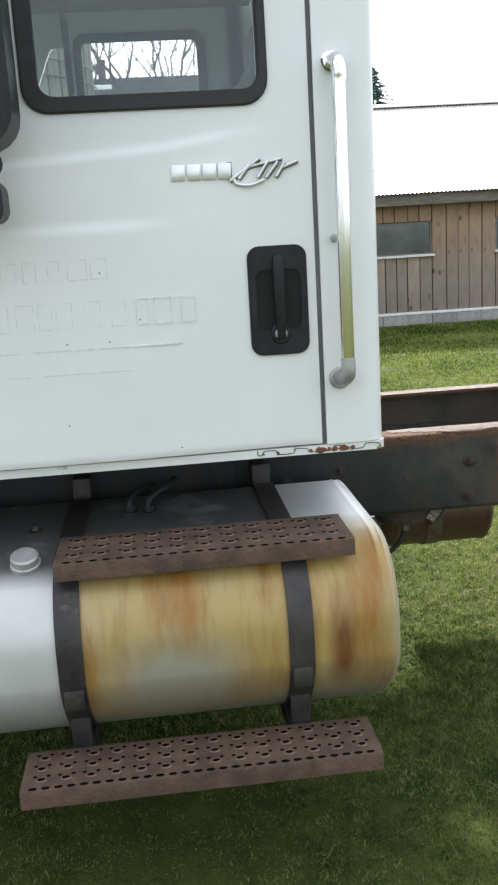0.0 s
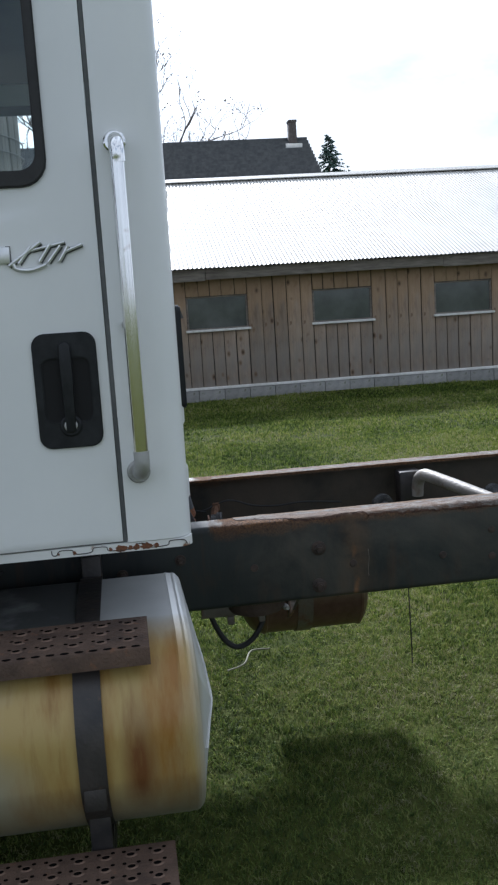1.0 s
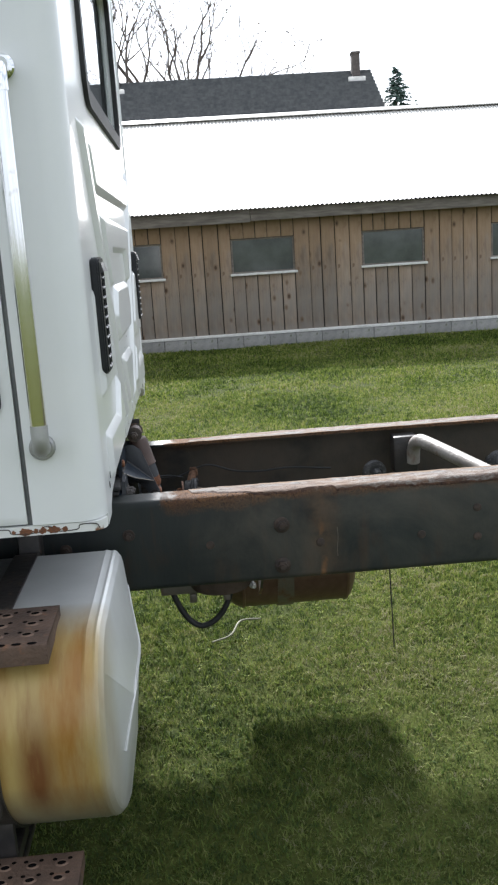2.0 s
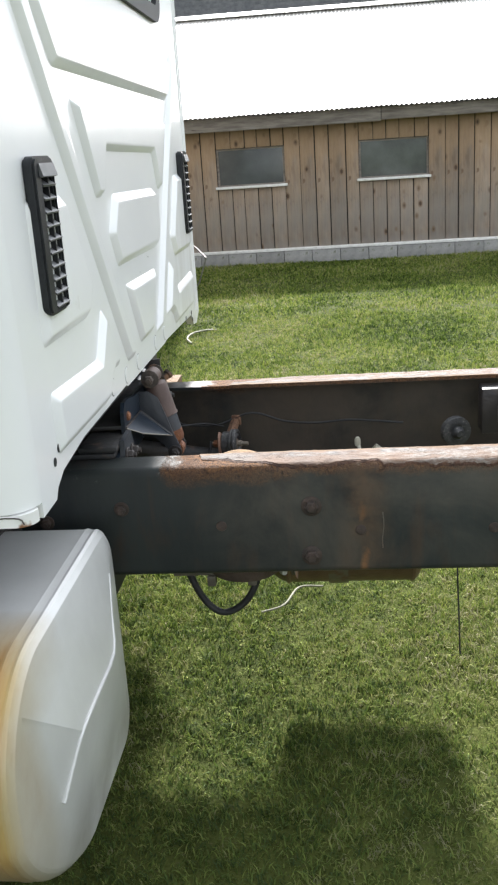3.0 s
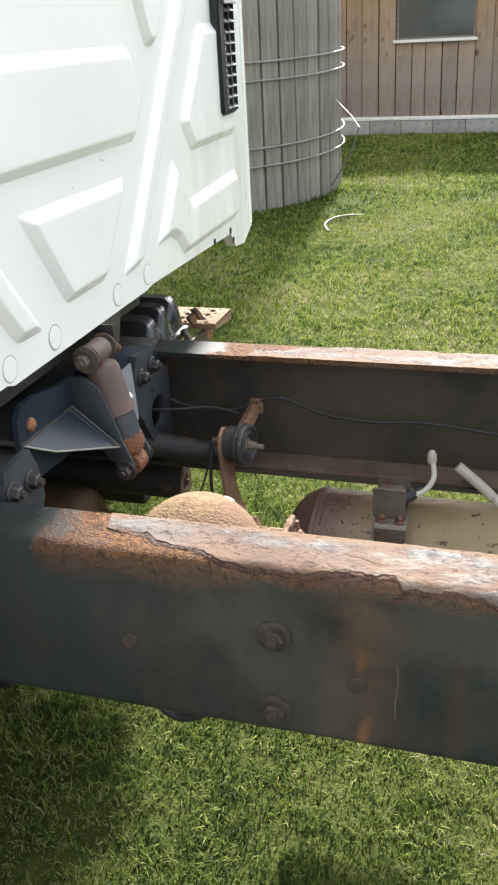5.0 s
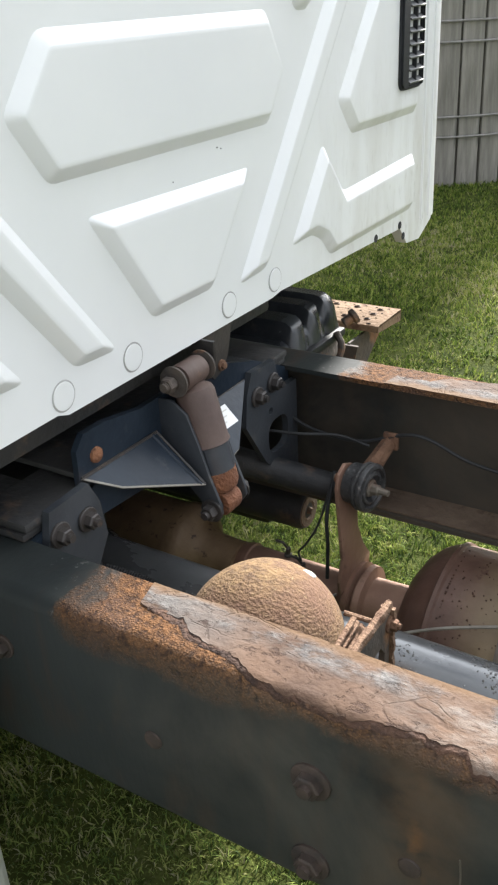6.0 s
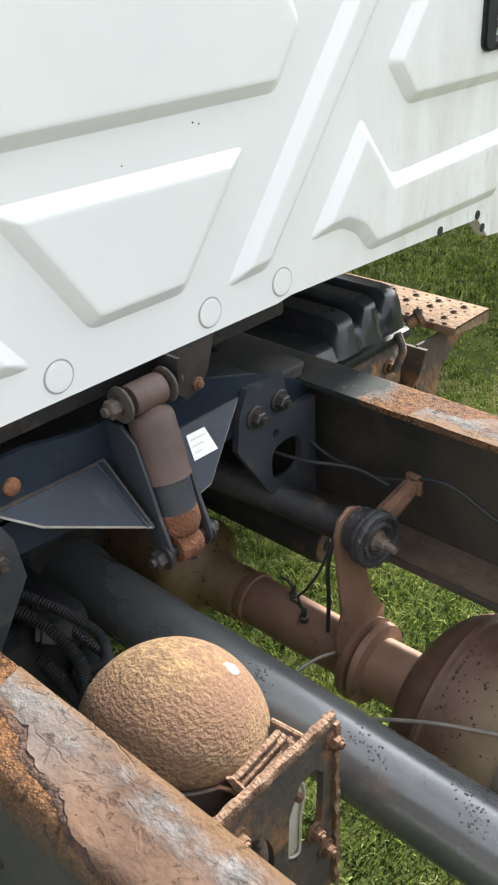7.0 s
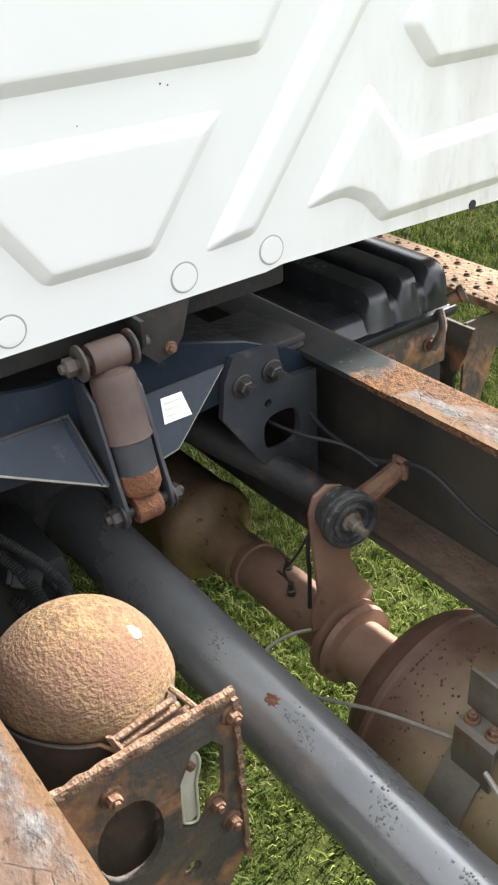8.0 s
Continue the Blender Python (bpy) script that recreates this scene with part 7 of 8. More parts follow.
def make_crossmember():
    # web and flanges between the rails
    web = [(2.985, 1.020), (3.096, 1.046), (3.098, 1.112), (3.116, 1.132), (3.16, 1.132), (3.24, 1.118), (mir(3.24), 1.118), (mir(3.10), 1.075), (mir(2.985), 1.020), (mir(2.985), 0.965), (mir(3.12), 0.995),
           (mir(3.26), 0.985), (3.26, 0.985), (3.12, 0.995), (2.985, 0.965)]
    cm = plate_x(web, 0.556, 0.566, MAT_BLUEBLACK, "crossmember", truck, "blue-black steel crossmember carrying the cab shock")
    bm = bmesh.new()
    box(bm, 0.40, 0.560, 3.10, mir(3.10), 1.066, 1.076, 0.003)
    box(bm, 0.40, 0.560, 2.985, 3.098, 1.028, 1.040, 0.003)
    box(bm, 0.40, 0.560, mir(3.098), mir(2.985), 1.028, 1.040, 0.003)
    part("top_flange", bm, MAT_UNDER, cm, "dusty dark top flange")
    # end plates with their bolts and cut-outs
    for f in (lambda y: y, mir):
        bm = bmesh.new()
        near = f(1.0) == 1.0
        o = [(mir(3.506), 0.970), (mir(3.514), 1.030), (mir(3.532), 1.066), (mir(3.612), 1.062), (mir(3.622), 1.012), (mir(3.642), 0.998), (mir(3.688), 0.996),
             (mir(3.688), 0.790), (mir(3.640), 0.800), (mir(3.568), 0.874)]
        hole = oval(mir(3.616), 0.912, 0.036, 0.034, 18, 0.7)
        small = oval(mir(3.592), 0.968, 0.008, 0.007, 10)
        if near:
            o, hole, small = [[(max(y - 0.035, 2.981), z) for y, z in lp] for lp in (o, hole, small)]
        if not near:
            o, hole, small = [[(mir(y), z) for y, z in lp][::-1] for lp in (o, hole, small)]
        sheet_with_holes(bm, 0.567, o, [hole, small], 0.012)
        pl = part("end_plate", bm, MAT_END_PLATE, cm, "dusty blue-grey bolted plate with an oval cut-out")
        for y, z in ((3.545, 1.016), (3.600, 1.022)):
            bm = bmesh.new()
            bolt(bm, (0.580, y if not near else mir(y) - 0.035, z), (1, 0, 0), 0.0125, 0.014)
            part("bolt", bm, MAT_STRAP, pl)
        bm = bmesh.new()
        ys = sorted((f(2.985), f(3.13)))
        box(bm, 0.47, 0.566, ys[0] + 0.001, ys[1] - 0.001, 1.042, 1.056, 0.004)
        part("fold", bm, MAT_UNDER, pl)
    # sloping gussets on both sides of the clevis
    for near in (True, False):
        bm = bmesh.new()
        if near:
            a, b, c = Vector((0.567, 3.100, 1.070)), Vector((0.569, 3.270, 1.067)), Vector((0.650, 3.275, 0.9935))
            along = (c - a).normalized()
            out = (a - b) - along * (a - b).dot(along)
            e = a + (c - a) * 0.30 + out.normalized() * 0.011
        else:
            a, b, c, e = Vector((0.5697, 3.520, 1.0545)), Vector((0.569, 3.366, 1.052)), Vector((0.637, 3.364, 0.991)), Vector((0.634, 3.394, 0.9942))
        sheet4(bm, [a, b, c, e], 0.004)
        g = part("gusset", bm, MAT_BLUEBLACK, cm, "folded blue-black gusset plate")
        bm = bmesh.new()
        hose(bm, [a, b, c] if near else [b, a], 0.0032, 6, 1)
        part("weld", bm, MAT_STRAP, g)
        # pale rod painted as the sheen along the worn lower edge
        bm = bmesh.new()
        hose(bm, [a, e, c], 0.0017, 6, 1)
        part("worn_edge", bm, MAT_LINE, g, "worn lower edge with its sheen put into the pale colour")
        if near:
            bm = bmesh.new()
            p, q, m2 = b.lerp(a, 0.06), c.lerp(e, 0.05), b.lerp(c, 0.5)
            hose(bm, [p, m2 + (a - m2) * 0.05, q], 0.003, 6, 3)
            part("seam", bm, MAT_BLUEBLACK, g)
            bm = bmesh.new()
            turned(bm, (0.566, 3.135, 1.092), (1, 0, 0), [(0, 0.012), (0.004, 0.0115), (0.007, 0.008), (0.008, 0.0)], 14)
            part("rivet", bm, MAT_ORANGE_RUST, g, "orange rusted rivet head")
    # white data sticker with unreadable print
    lift = Vector((0.669, -0.014, 0.743))
    corner = [Vector(q) + lift * 0.0044 for q in ((0.5789, 3.4033, 1.0439), (0.5799, 3.4378, 1.0436), (0.6069, 3.4357, 1.0193), (0.6060, 3.3910, 1.0193))]
    bm = bmesh.new()
    sheet4(bm, corner[::-1], 0.001)
    st = part("sticker", bm, MAT_STICKER, cm, "small white data sticker")
    at = lambda u, v: corner[0].lerp(corner[1], u).lerp(corner[3].lerp(corner[2], u), v) + lift * 0.0013
    for k in range(3):
        bm = bmesh.new()
        v = 0.25 + 0.25 * k
        sheet4(bm, [at(0.12, v - 0.03), at(0.85 - 0.2 * k, v - 0.03), at(0.85 - 0.2 * k, v + 0.03), at(0.12, v + 0.03)], 0.0004)
        part("print_bar", bm, MAT_PRINT, st)
    # clevis plates
    for y in (3.286, 3.356):
        o = [(0.555, 1.116), (0.590, 1.117), (0.616, 1.098), (0.634, 1.050), (0.650, 1.000), (0.668, 0.955), (0.670, 0.938), (0.660, 0.924), (0.645, 0.926), (0.630, 0.955), (0.60, 0.985), (0.555, 0.99)]
        plate_y(o, y, y + 0.006, MAT_END_PLATE, "clevis_plate", cm, "curved clevis plate with a bare edge", 0.0015)
    bm = bmesh.new()
    rod(bm, (0.652, 3.270, 0.942), (0.652, 3.380, 0.942), 0.008, 12)
    bolt(bm, (0.652, 3.286, 0.942), (0, -1, 0), 0.013, 0.014)
    bolt(bm, (0.652, 3.362, 0.942), (0, 1, 0), 0.013, 0.012)
    part("clevis_bolt", bm, MAT_STRAP, cm, "dark hexagon bolt through the clevis")


make_crossmember()


def make_shock():
    a, b = Vector((0.602, 3.324, 1.146)), Vector((0.652, 3.324, 0.942))
    d = (b - a)
    bm = bmesh.new()
    turned(bm, a, d, [(0.012, 0.016), (0.020, 0.028), (0.028, 0.0310), (0.104, 0.0322), (0.110, 0.0338), (0.112, 0.030)], 28)
    sh = part("shock_absorber", bm, MAT_SHOCK, truck, "brown dusty cab shock absorber with an orange rusted foot")
    bm = bmesh.new()
    turned(bm, a, d, [(0.100, 0.0295), (0.158, 0.0295)], 26)
    part("lower_tube", bm, MAT_END_PLATE, sh)
    bm = bmesh.new()
    turned(bm, a, d, [(0.156, 0.0298), (0.178, 0.0298), (0.188, 0.025), (0.194, 0.012)], 26)
    part("rusted_foot", bm, MAT_ORANGE_RUST, sh, "orange flaking rust at the foot")
    bm = bmesh.new()
    turned(bm, (0.652, 3.305, 0.942), (0, 1, 0), [(0, 0.019), (0.004, 0.021), (0.034, 0.021), (0.038, 0.019)], 20)
    part("lower_eye", bm, MAT_ORANGE_RUST, sh)
    bm = bmesh.new()
    turned(bm, (0.600, 3.298, 1.150), (0, 1, 0), [(0, 0.020), (0.005, 0.0215), (0.047, 0.0215), (0.052, 0.020)], 22)
    part("upper_eye", bm, MAT_SHOCK, sh)
    bm = bmesh.new()
    rod(bm, (0.600, 3.262, 1.150), (0.600, 3.386, 1.150), 0.008, 12)
    for y in (3.284, 3.358):
        turned(bm, (0.600, y, 1.150), (0, 1, 0), [(0, 0.0245), (0.0035, 0.0245)], 20)
    bolt(bm, (0.600, 3.280, 1.150), (0, -1, 0), 0.013, 0.013, False)
    part("upper_pin", bm, MAT_RUST_BRACKET, sh)
    # ears under the cab that hold the pin
    for y in (3.370,):
        plate_y([(0.572, 1.186), (0.616, 1.186), (0.615, 1.152), (0.608, 1.138), (0.593, 1.138), (0.580, 1.152)], y, y + 0.006, MAT_STRAP, "mount_ear", sh)
    plate_x([(3.376, 1.186), (3.462, 1.186), (3.446, 1.136), (3.430, 1.114), (3.404, 1.106), (3.380, 1.13)], 0.584, 0.591, MAT_STRAP, "mount_plate", truck, "dark plate hanging under the cab floor, rusty at its bolt")
    bm = bmesh.new()
    bolt(bm, (0.591, 3.424, 1.124), (1, 0, 0), 0.0062, 0.006)
    part("mount_bolt", bm, MAT_RUST, truck)


make_shock()


def make_underfloor():
    # cab floor beams, gearbox and its dark surroundings
    bm = bmesh.new()
    box(bm, 0.46, 0.545, 2.62, 3.66, 1.135, 1.192, 0.008)
    part("floor_beam", bm, MAT_UNDER, truck, "dark dusty beam under the cab floor")
    for y in (3.02, mir(3.02) - 0.07):
        bm = bmesh.new()
        box(bm, -1.0, 0.50, y, y + 0.07, 1.115, 1.16, 0.008)
        part("floor_sill", bm, MAT_BLUEBLACK, truck)
    bm = bmesh.new()
    turned(bm, (-0.95, YC + 0.02, 0.80), (1, 0, -0.09), [(0, 0.25), (0.25, 0.25), (0.32, 0.19), (0.85, 0.18), (0.92, 0.165), (1.16, 0.155), (1.20, 0.12), (1.24, 0.08)], 28)
    part("gearbox", bm, MAT_UNDER, truck, "dark gearbox under the cab")
    bm = bmesh.new()
    turned(bm, (0.10, 3.368, 0.690), (1, 0, -0.01), [(0, 0.05), (0.05, 0.055), (0.07, 0.040), (0.15, 0.040), (0.17, 0.066), (0.21, 0.066), (0.235, 0.056), (4.0, 0.056)], 40)
    part("driveshaft", bm, MAT_SHAFT, truck, "dark painted driveshaft tube with chipped specks")
    # blistered flakes on the tube, in clusters, and one patch of orange rust
    rng = random.Random(14)
    heart = [(0.745, 1.35), (0.762, 1.08), (0.915, 1.35), (0.958, 1.22), (1.066, 1.75), (1.090, 1.40), (1.100, 1.12), (1.21, 1.5), (1.33, 1.2)]

    def on_tube(x, a, out=0.0):
        nn = Vector((0, -math.cos(a), math.sin(a)))
        return Vector((x, 3.368, 0.690 - 0.01 * (x - 0.1))) + nn * (0.0557 + out), nn
    for k in range(230):
        hx, ha = heart[k % len(heart)]
        x, a = (rng.gauss(hx, 0.009), rng.gauss(ha, 0.12)) if k < 190 else (rng.uniform(0.45, 1.5), rng.uniform(0.3, 2.4))
        p, nn = on_tube(x, a)
        bm = bmesh.new()
        r = rng.uniform(0.0006, 0.0022) if k < 190 else rng.uniform(0.0005, 0.0013)
        turned(bm, p, nn, [(0, r), (0.0010, r * 0.8), (0.0016, 0)], 6)
        for v in bm.verts:
            v.co += (v.co - p) * 0.9 * noise.noise(v.co * 900)
        part("fleck", bm, MAT_FLAKE, truck)
    bm = bmesh.new()
    p, nn = on_tube(0.880, 1.30, -0.0002)
    u = Vector((1, 0, 0))
    w = nn.cross(u)
    rim = [p + (u * math.cos(t) * 0.013 + w * math.sin(t) * 0.010) * (1 + 0.7 * noise.noise(Vector((math.cos(t), math.sin(t), 4.0)) * 3.2)) for t in np.linspace(0, 2 * math.pi, 25)[:-1]]
    rim = [q + nn * (math.sqrt(max(0.0, 0.0558 ** 2 - ((q - p).dot(w)) ** 2)) - 0.0558) for q in rim]
    mid = [p + (q - p) * 0.7 + nn * 0.0012 for q in rim]
    a, b = ring(bm, rim), ring(bm, mid)
    skin(bm, [a, b])
    part("rust_patch", bm, MAT_ORANGE_RUST, truck, "orange rust patch on the driveshaft")
    # corrugated wiring loom
    for pts, r in (([(0.36, 3.10, 0.92), (0.42, 3.14, 0.86), (0.46, 3.18, 0.78), (0.44, 3.20, 0.70), (0.40, 3.20, 0.62)], 0.010),
                   ([(0.34, 3.12, 0.90), (0.42, 3.16, 0.87), (0.46, 3.17, 0.82), (0.455, 3.16, 0.75)], 0.010),
                   ([(0.40, 3.08, 0.90), (0.46, 3.12, 0.82), (0.50, 3.17, 0.74), (0.52, 3.20, 0.66)], 0.013),
                   ([(0.45, 3.16, 0.86), (0.53, 3.19, 0.845), (0.585, 3.21, 0.82), (0.59, 3.21, 0.775), (0.55, 3.19, 0.735)], 0.0085),
                   ([(0.42, 3.14, 0.84), (0.50, 3.17, 0.82), (0.56, 3.185, 0.78), (0.575, 3.18, 0.72), (0.55, 3.17, 0.66)], 0.0105),
                   ([(0.44, 3.20, 0.80), (0.52, 3.22, 0.77), (0.60, 3.23, 0.745), (0.66, 3.21, 0.70)], 0.0075)):
        bm = bmesh.new()
        line = smooth_path(pts, 34)
        rings, up = [], None
        for i, q in enumerate(line):
            d = (line[min(i + 1, len(line) - 1)] - line[max(i - 1, 0)]).normalized()
            up = d.orthogonal().normalized() if up is None else (up - d * up.dot(d)).normalized()
            v = d.cross(up)
            rr = r * (1.0 if i % 2 else 0.8)
            rings.append(ring(bm, [q + (up * math.cos(2 * math.pi * k / 9) + v * math.sin(2 * math.pi * k / 9)) * rr for k in range(9)]))
        skin(bm, rings)
        part("wiring_loom", bm, MAT_LOOM, truck, "black corrugated wiring loom")
    bm = bmesh.new()
    box(bm, -0.02, 0.02, -0.03, 0.03, -0.035, 0.035, 0.006, pose(0.52, 3.23, 0.70, 20, 10, 30))
    part("connector", bm, MAT_LOOM, truck, "black plug connector")
    for q in (pose(0.605, 3.20, 0.735, 15, 50, 20), pose(0.52, 3.18, 0.80, 35, 20, 60), pose(0.57, 3.24, 0.70, 5, 30, 80)):
        bm = bmesh.new()
        box(bm, -0.022, 0.022, -0.016, 0.016, -0.012, 0.012, 0.003, q)
        box(bm, -0.030, -0.021, -0.012, 0.012, -0.009, 0.009, 0.002, q)
        box(bm, -0.010, 0.012, -0.006, 0.006, 0.011, 0.016, 0.001, q)
        part("connector", bm, MAT_LOOM, truck)
    bm = bmesh.new()
    box(bm, 0.30, 0.50, 3.04, 3.26, 0.60, 0.80, 0.02)
    part("valve_block", bm, MAT_LOOM, truck, "dark valve block beside the gearbox")


make_underfloor()


MAT_RUST_SPOT = material("dark_rust_spot", ((0.045, 0.022, 0.015), (0.085, 0.042, 0.026)), 0.9, scale=60)


def stain_and_shade(m, lo, hi):
    """Purple-brown rust over the front of the drum, giving way unevenly to the tan shell, and shade painted on its
    lower side.
    """
    n, l = m.node_tree.nodes, m.node_tree.links
    b = n["Principled BSDF"]
    co, sep = n.new("ShaderNodeTexCoord"), n.new("ShaderNodeSeparateXYZ")
    l.new(co.outputs["Object"], sep.inputs["Vector"])
    facs = []
    for scale, detail in ((9.0, 5.0), (30.0, 6.0)):
        t = n.new("ShaderNodeTexNoise")
        t.inputs["Scale"].default_value, t.inputs["Detail"].default_value = scale, detail
        l.new(co.outputs["Object"], t.inputs["Vector"])
        facs.append(t.outputs["Fac"])
    wob = n.new("ShaderNodeMath")
    wob.operation, wob.inputs[1].default_value = "MULTIPLY_ADD", 0.16
    l.new(facs[0], wob.inputs[0])
    l.new(sep.outputs["X"], wob.inputs[2])
    r = n.new("ShaderNodeMapRange")
    r.inputs["From Min"].default_value, r.inputs["From Max"].default_value = hi, lo
    l.new(wob.outputs["Value"], r.inputs["Value"])
    # rust-brown underside, darkened in the colour for the shade there
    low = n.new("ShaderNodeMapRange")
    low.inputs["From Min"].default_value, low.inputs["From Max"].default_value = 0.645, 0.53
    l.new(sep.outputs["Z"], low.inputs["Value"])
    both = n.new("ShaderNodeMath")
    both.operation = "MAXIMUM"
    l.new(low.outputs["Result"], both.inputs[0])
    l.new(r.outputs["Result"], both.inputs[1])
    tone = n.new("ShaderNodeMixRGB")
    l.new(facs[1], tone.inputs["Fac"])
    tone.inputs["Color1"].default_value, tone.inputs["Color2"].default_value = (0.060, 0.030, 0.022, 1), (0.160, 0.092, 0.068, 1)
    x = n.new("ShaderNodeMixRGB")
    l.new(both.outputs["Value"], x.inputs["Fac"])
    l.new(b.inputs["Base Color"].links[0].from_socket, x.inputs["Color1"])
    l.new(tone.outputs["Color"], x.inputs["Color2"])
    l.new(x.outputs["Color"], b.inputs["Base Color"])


stain_and_shade(MAT_MUFFLER, 1.03, 1.19)


def make_exhaust():
    y, z, r = 3.590, 0.606, 0.045
    bm = bmesh.new()
    turned(bm, (-0.10, y - 0.01, z + 0.004), (1, 0, 0), [(0, 0.092), (0.44, 0.094), (0.462, 0.099), (0.476, 0.100), (0.490, 0.096), (0.500, 0.086), (0.507, 0.072), (0.518, 0.060), (0.535, 0.051), (0.60, 0.046)], 30)
    part("catalyst", bm, MAT_CATALYST, truck, "brown heat-stained catalyst drum under the cab")
    bm = bmesh.new()
    turned(bm, (0.47, y, z), (1, 0, 0), [(0, r), (0.04, r), (0.042, r + 0.004), (0.052, r + 0.004), (0.054, r), (0.30, r)], 28)
    pipe = part("exhaust_pipe", bm, MAT_EXHAUST, truck, "brown rusted exhaust pipe")
    for px, py in ((0.600, 3.60), (0.652, 3.566)):
        bm = bmesh.new()
        turned(bm, (px, py, z + 0.040), (0.1, -0.1, 1), [(0, 0.008), (0.010, 0.008), (0.012, 0.005), (0.026, 0.005)], 10)
        hose(bm, [(px, py, z + 0.062), (px - 0.006, py - 0.008, z + 0.078), (px - 0.02, py - 0.012, z + 0.083)], 0.003, 6)
        part("sensor", bm, MAT_STRAP, pipe, "small threaded sensor")
    bm = bmesh.new()
    turned(bm, (0.745, y + 0.005, z), (1, 0, 0), [(0, r + 0.006), (0.004, r + 0.026), (0.016, r + 0.028), (0.019, r + 0.012), (0.024, r + 0.012), (0.027, r + 0.026), (0.038, r + 0.024), (0.042, r + 0.004), (0.13, r + 0.006)], 30)
    part("clamp", bm, MAT_EXHAUST, pipe, "brown band clamp")
    # drum
    yc, zc, R = 3.628, 0.562, 0.172
    bm = bmesh.new()
    prof = [(0.0, 0.05), (0.012, 0.080), (0.024, 0.112), (0.040, 0.140), (0.058, 0.158), (0.076, 0.168), (0.087, R), (0.090, R + 0.004), (0.097, R + 0.004), (0.101, R), (0.47, R), (0.476, R + 0.004), (0.484, R + 0.003), (0.50, 0.155), (0.515, 0.12), (0.52, 0.06)]
    turned(bm, (0.835, yc, zc), (1, 0, 0), prof, 44)
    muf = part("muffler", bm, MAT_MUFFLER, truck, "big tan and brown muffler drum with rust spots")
    rng = random.Random(77)
    for k in range(130):
        x = rng.gauss(0.970, 0.045) if k < 96 else rng.uniform(0.95, 1.28)
        x = min(max(x, 0.945), 1.30)
        a = rng.gauss(1.15, 0.40) if k < 96 else rng.uniform(0.1, 2.3)
        rr = rng.uniform(0.0006, 0.0024)
        p = Vector((x, yc - (R + 0.0010) * math.cos(a), zc + (R + 0.0010) * math.sin(a)))
        bm = bmesh.new()
        turned(bm, p, (0, -math.cos(a), math.sin(a)), [(0, rr), (0.0008, rr * 0.8), (0.001, 0)], 7)
        part("rust_spot", bm, MAT_RUST_SPOT, muf)
    bm = bmesh.new()
    rings = []
    for dx, q in ((0.0, R + 0.002), (0.0, R + 0.006), (0.06, R + 0.006), (0.06, R + 0.002)):
        rings.append(ring(bm, [(1.055 + dx, yc - q * math.cos(a), zc + q * math.sin(a)) for a in np.linspace(0, 2 * math.pi, 41)[:-1]]))
    skin(bm, rings + [rings[0]], caps=False)
    part("band", bm, MAT_GREY_STEEL, muf, "grey steel band round the muffler")
    bm = bmesh.new()
    # sensor box on the band: an open channel over a bent shield
    prism(bm, [(3.530, 0.756), (3.600, 0.756), (3.600, 0.812), (3.595, 0.812), (3.595, 0.762), (3.535, 0.762), (3.535, 0.818), (3.530, 0.818)], "x", 1.058, 1.122)
    box(bm, 1.064, 1.116, 3.537, 3.593, 0.763, 0.800, 0.006)
    part("sensor_box", bm, MAT_GREY_STEEL, muf, "grey-brown steel sensor box on the muffler")
    bm = bmesh.new()
    prof = [(3.560, 0.755), (3.506, 0.755), (3.499, 0.748), (3.496, 0.700), (3.503, 0.640), (3.516, 0.590)]
    prism(bm, prof + [(y + 0.004, z - (0.004 if k < 2 else 0.0)) for k, (y, z) in list(enumerate(prof))[::-1]], "x", 1.066, 1.128)
    part("shield", bm, MAT_GREY_STEEL, muf, "bent rusty heat shield")
    for dx in (-0.016, 0.018):
        bm = bmesh.new()
        bolt(bm, Vector((1.095 + dx, 3.516, 0.756)), (0.0, 0.0, 1.0), 0.007, 0.008)
        part("screw", bm, MAT_RUST, muf)
    # thin pipe along the drum, and hose with its knob
    bm = bmesh.new()
    hose(bm, [(0.735, 3.545, 0.640), (0.715, 3.515, 0.632), (0.700, 3.475, 0.612), (0.735, 3.445, 0.600), (0.82, 3.448, 0.632), (0.95, 3.478, 0.686), (1.066, 3.505, 0.716)], 0.0030, 8)
    part("sense_line", bm, MAT_LINE, muf, "thin pale steel sense line")
    bm = bmesh.new()
    hose(bm, [(1.126, 3.490, 0.722), (1.25, 3.46, 0.70), (1.5, 3.43, 0.67)], 0.0038, 8)
    part("sense_line", bm, MAT_LINE, muf)
    bm = bmesh.new()
    hose(bm, [(1.120, 3.56, 0.790), (1.150, 3.59, 0.790), (1.165, 3.63, 0.800), (1.160, 3.655, 0.83)], 0.0055, 8)
    turned(bm, (1.158, 3.655, 0.822), (0, 0, 1), [(0, 0.008), (0.006, 0.010), (0.020, 0.0095), (0.028, 0.005)], 12)
    part("hose_end", bm, MAT_BONE, muf, "pale hose with a capped end")
    bm = bmesh.new()
    turned(bm, (1.112, 3.555, 0.785), (0.6, 0.75, 0.1), [(0, 0.012), (0.03, 0.012), (0.034, 0.009), (0.05, 0.009)], 12)
    part("plug", bm, MAT_LOOM, muf)
    bm = bmesh.new()
    hose(bm, [(1.21, 3.665, 0.815), (1.27, 3.662, 0.765), (1.34, 3.655, 0.70)], 0.011, 10, 3)
    part("stay", bm, MAT_BONE, truck, "pale painted stay rod by the far rail")
    # rubber hanger on the far rail
    c, ax = Vector((0.782, 3.576, 0.868)), Vector((0.98, -0.14, 0.02)).normalized()
    bm = bmesh.new()
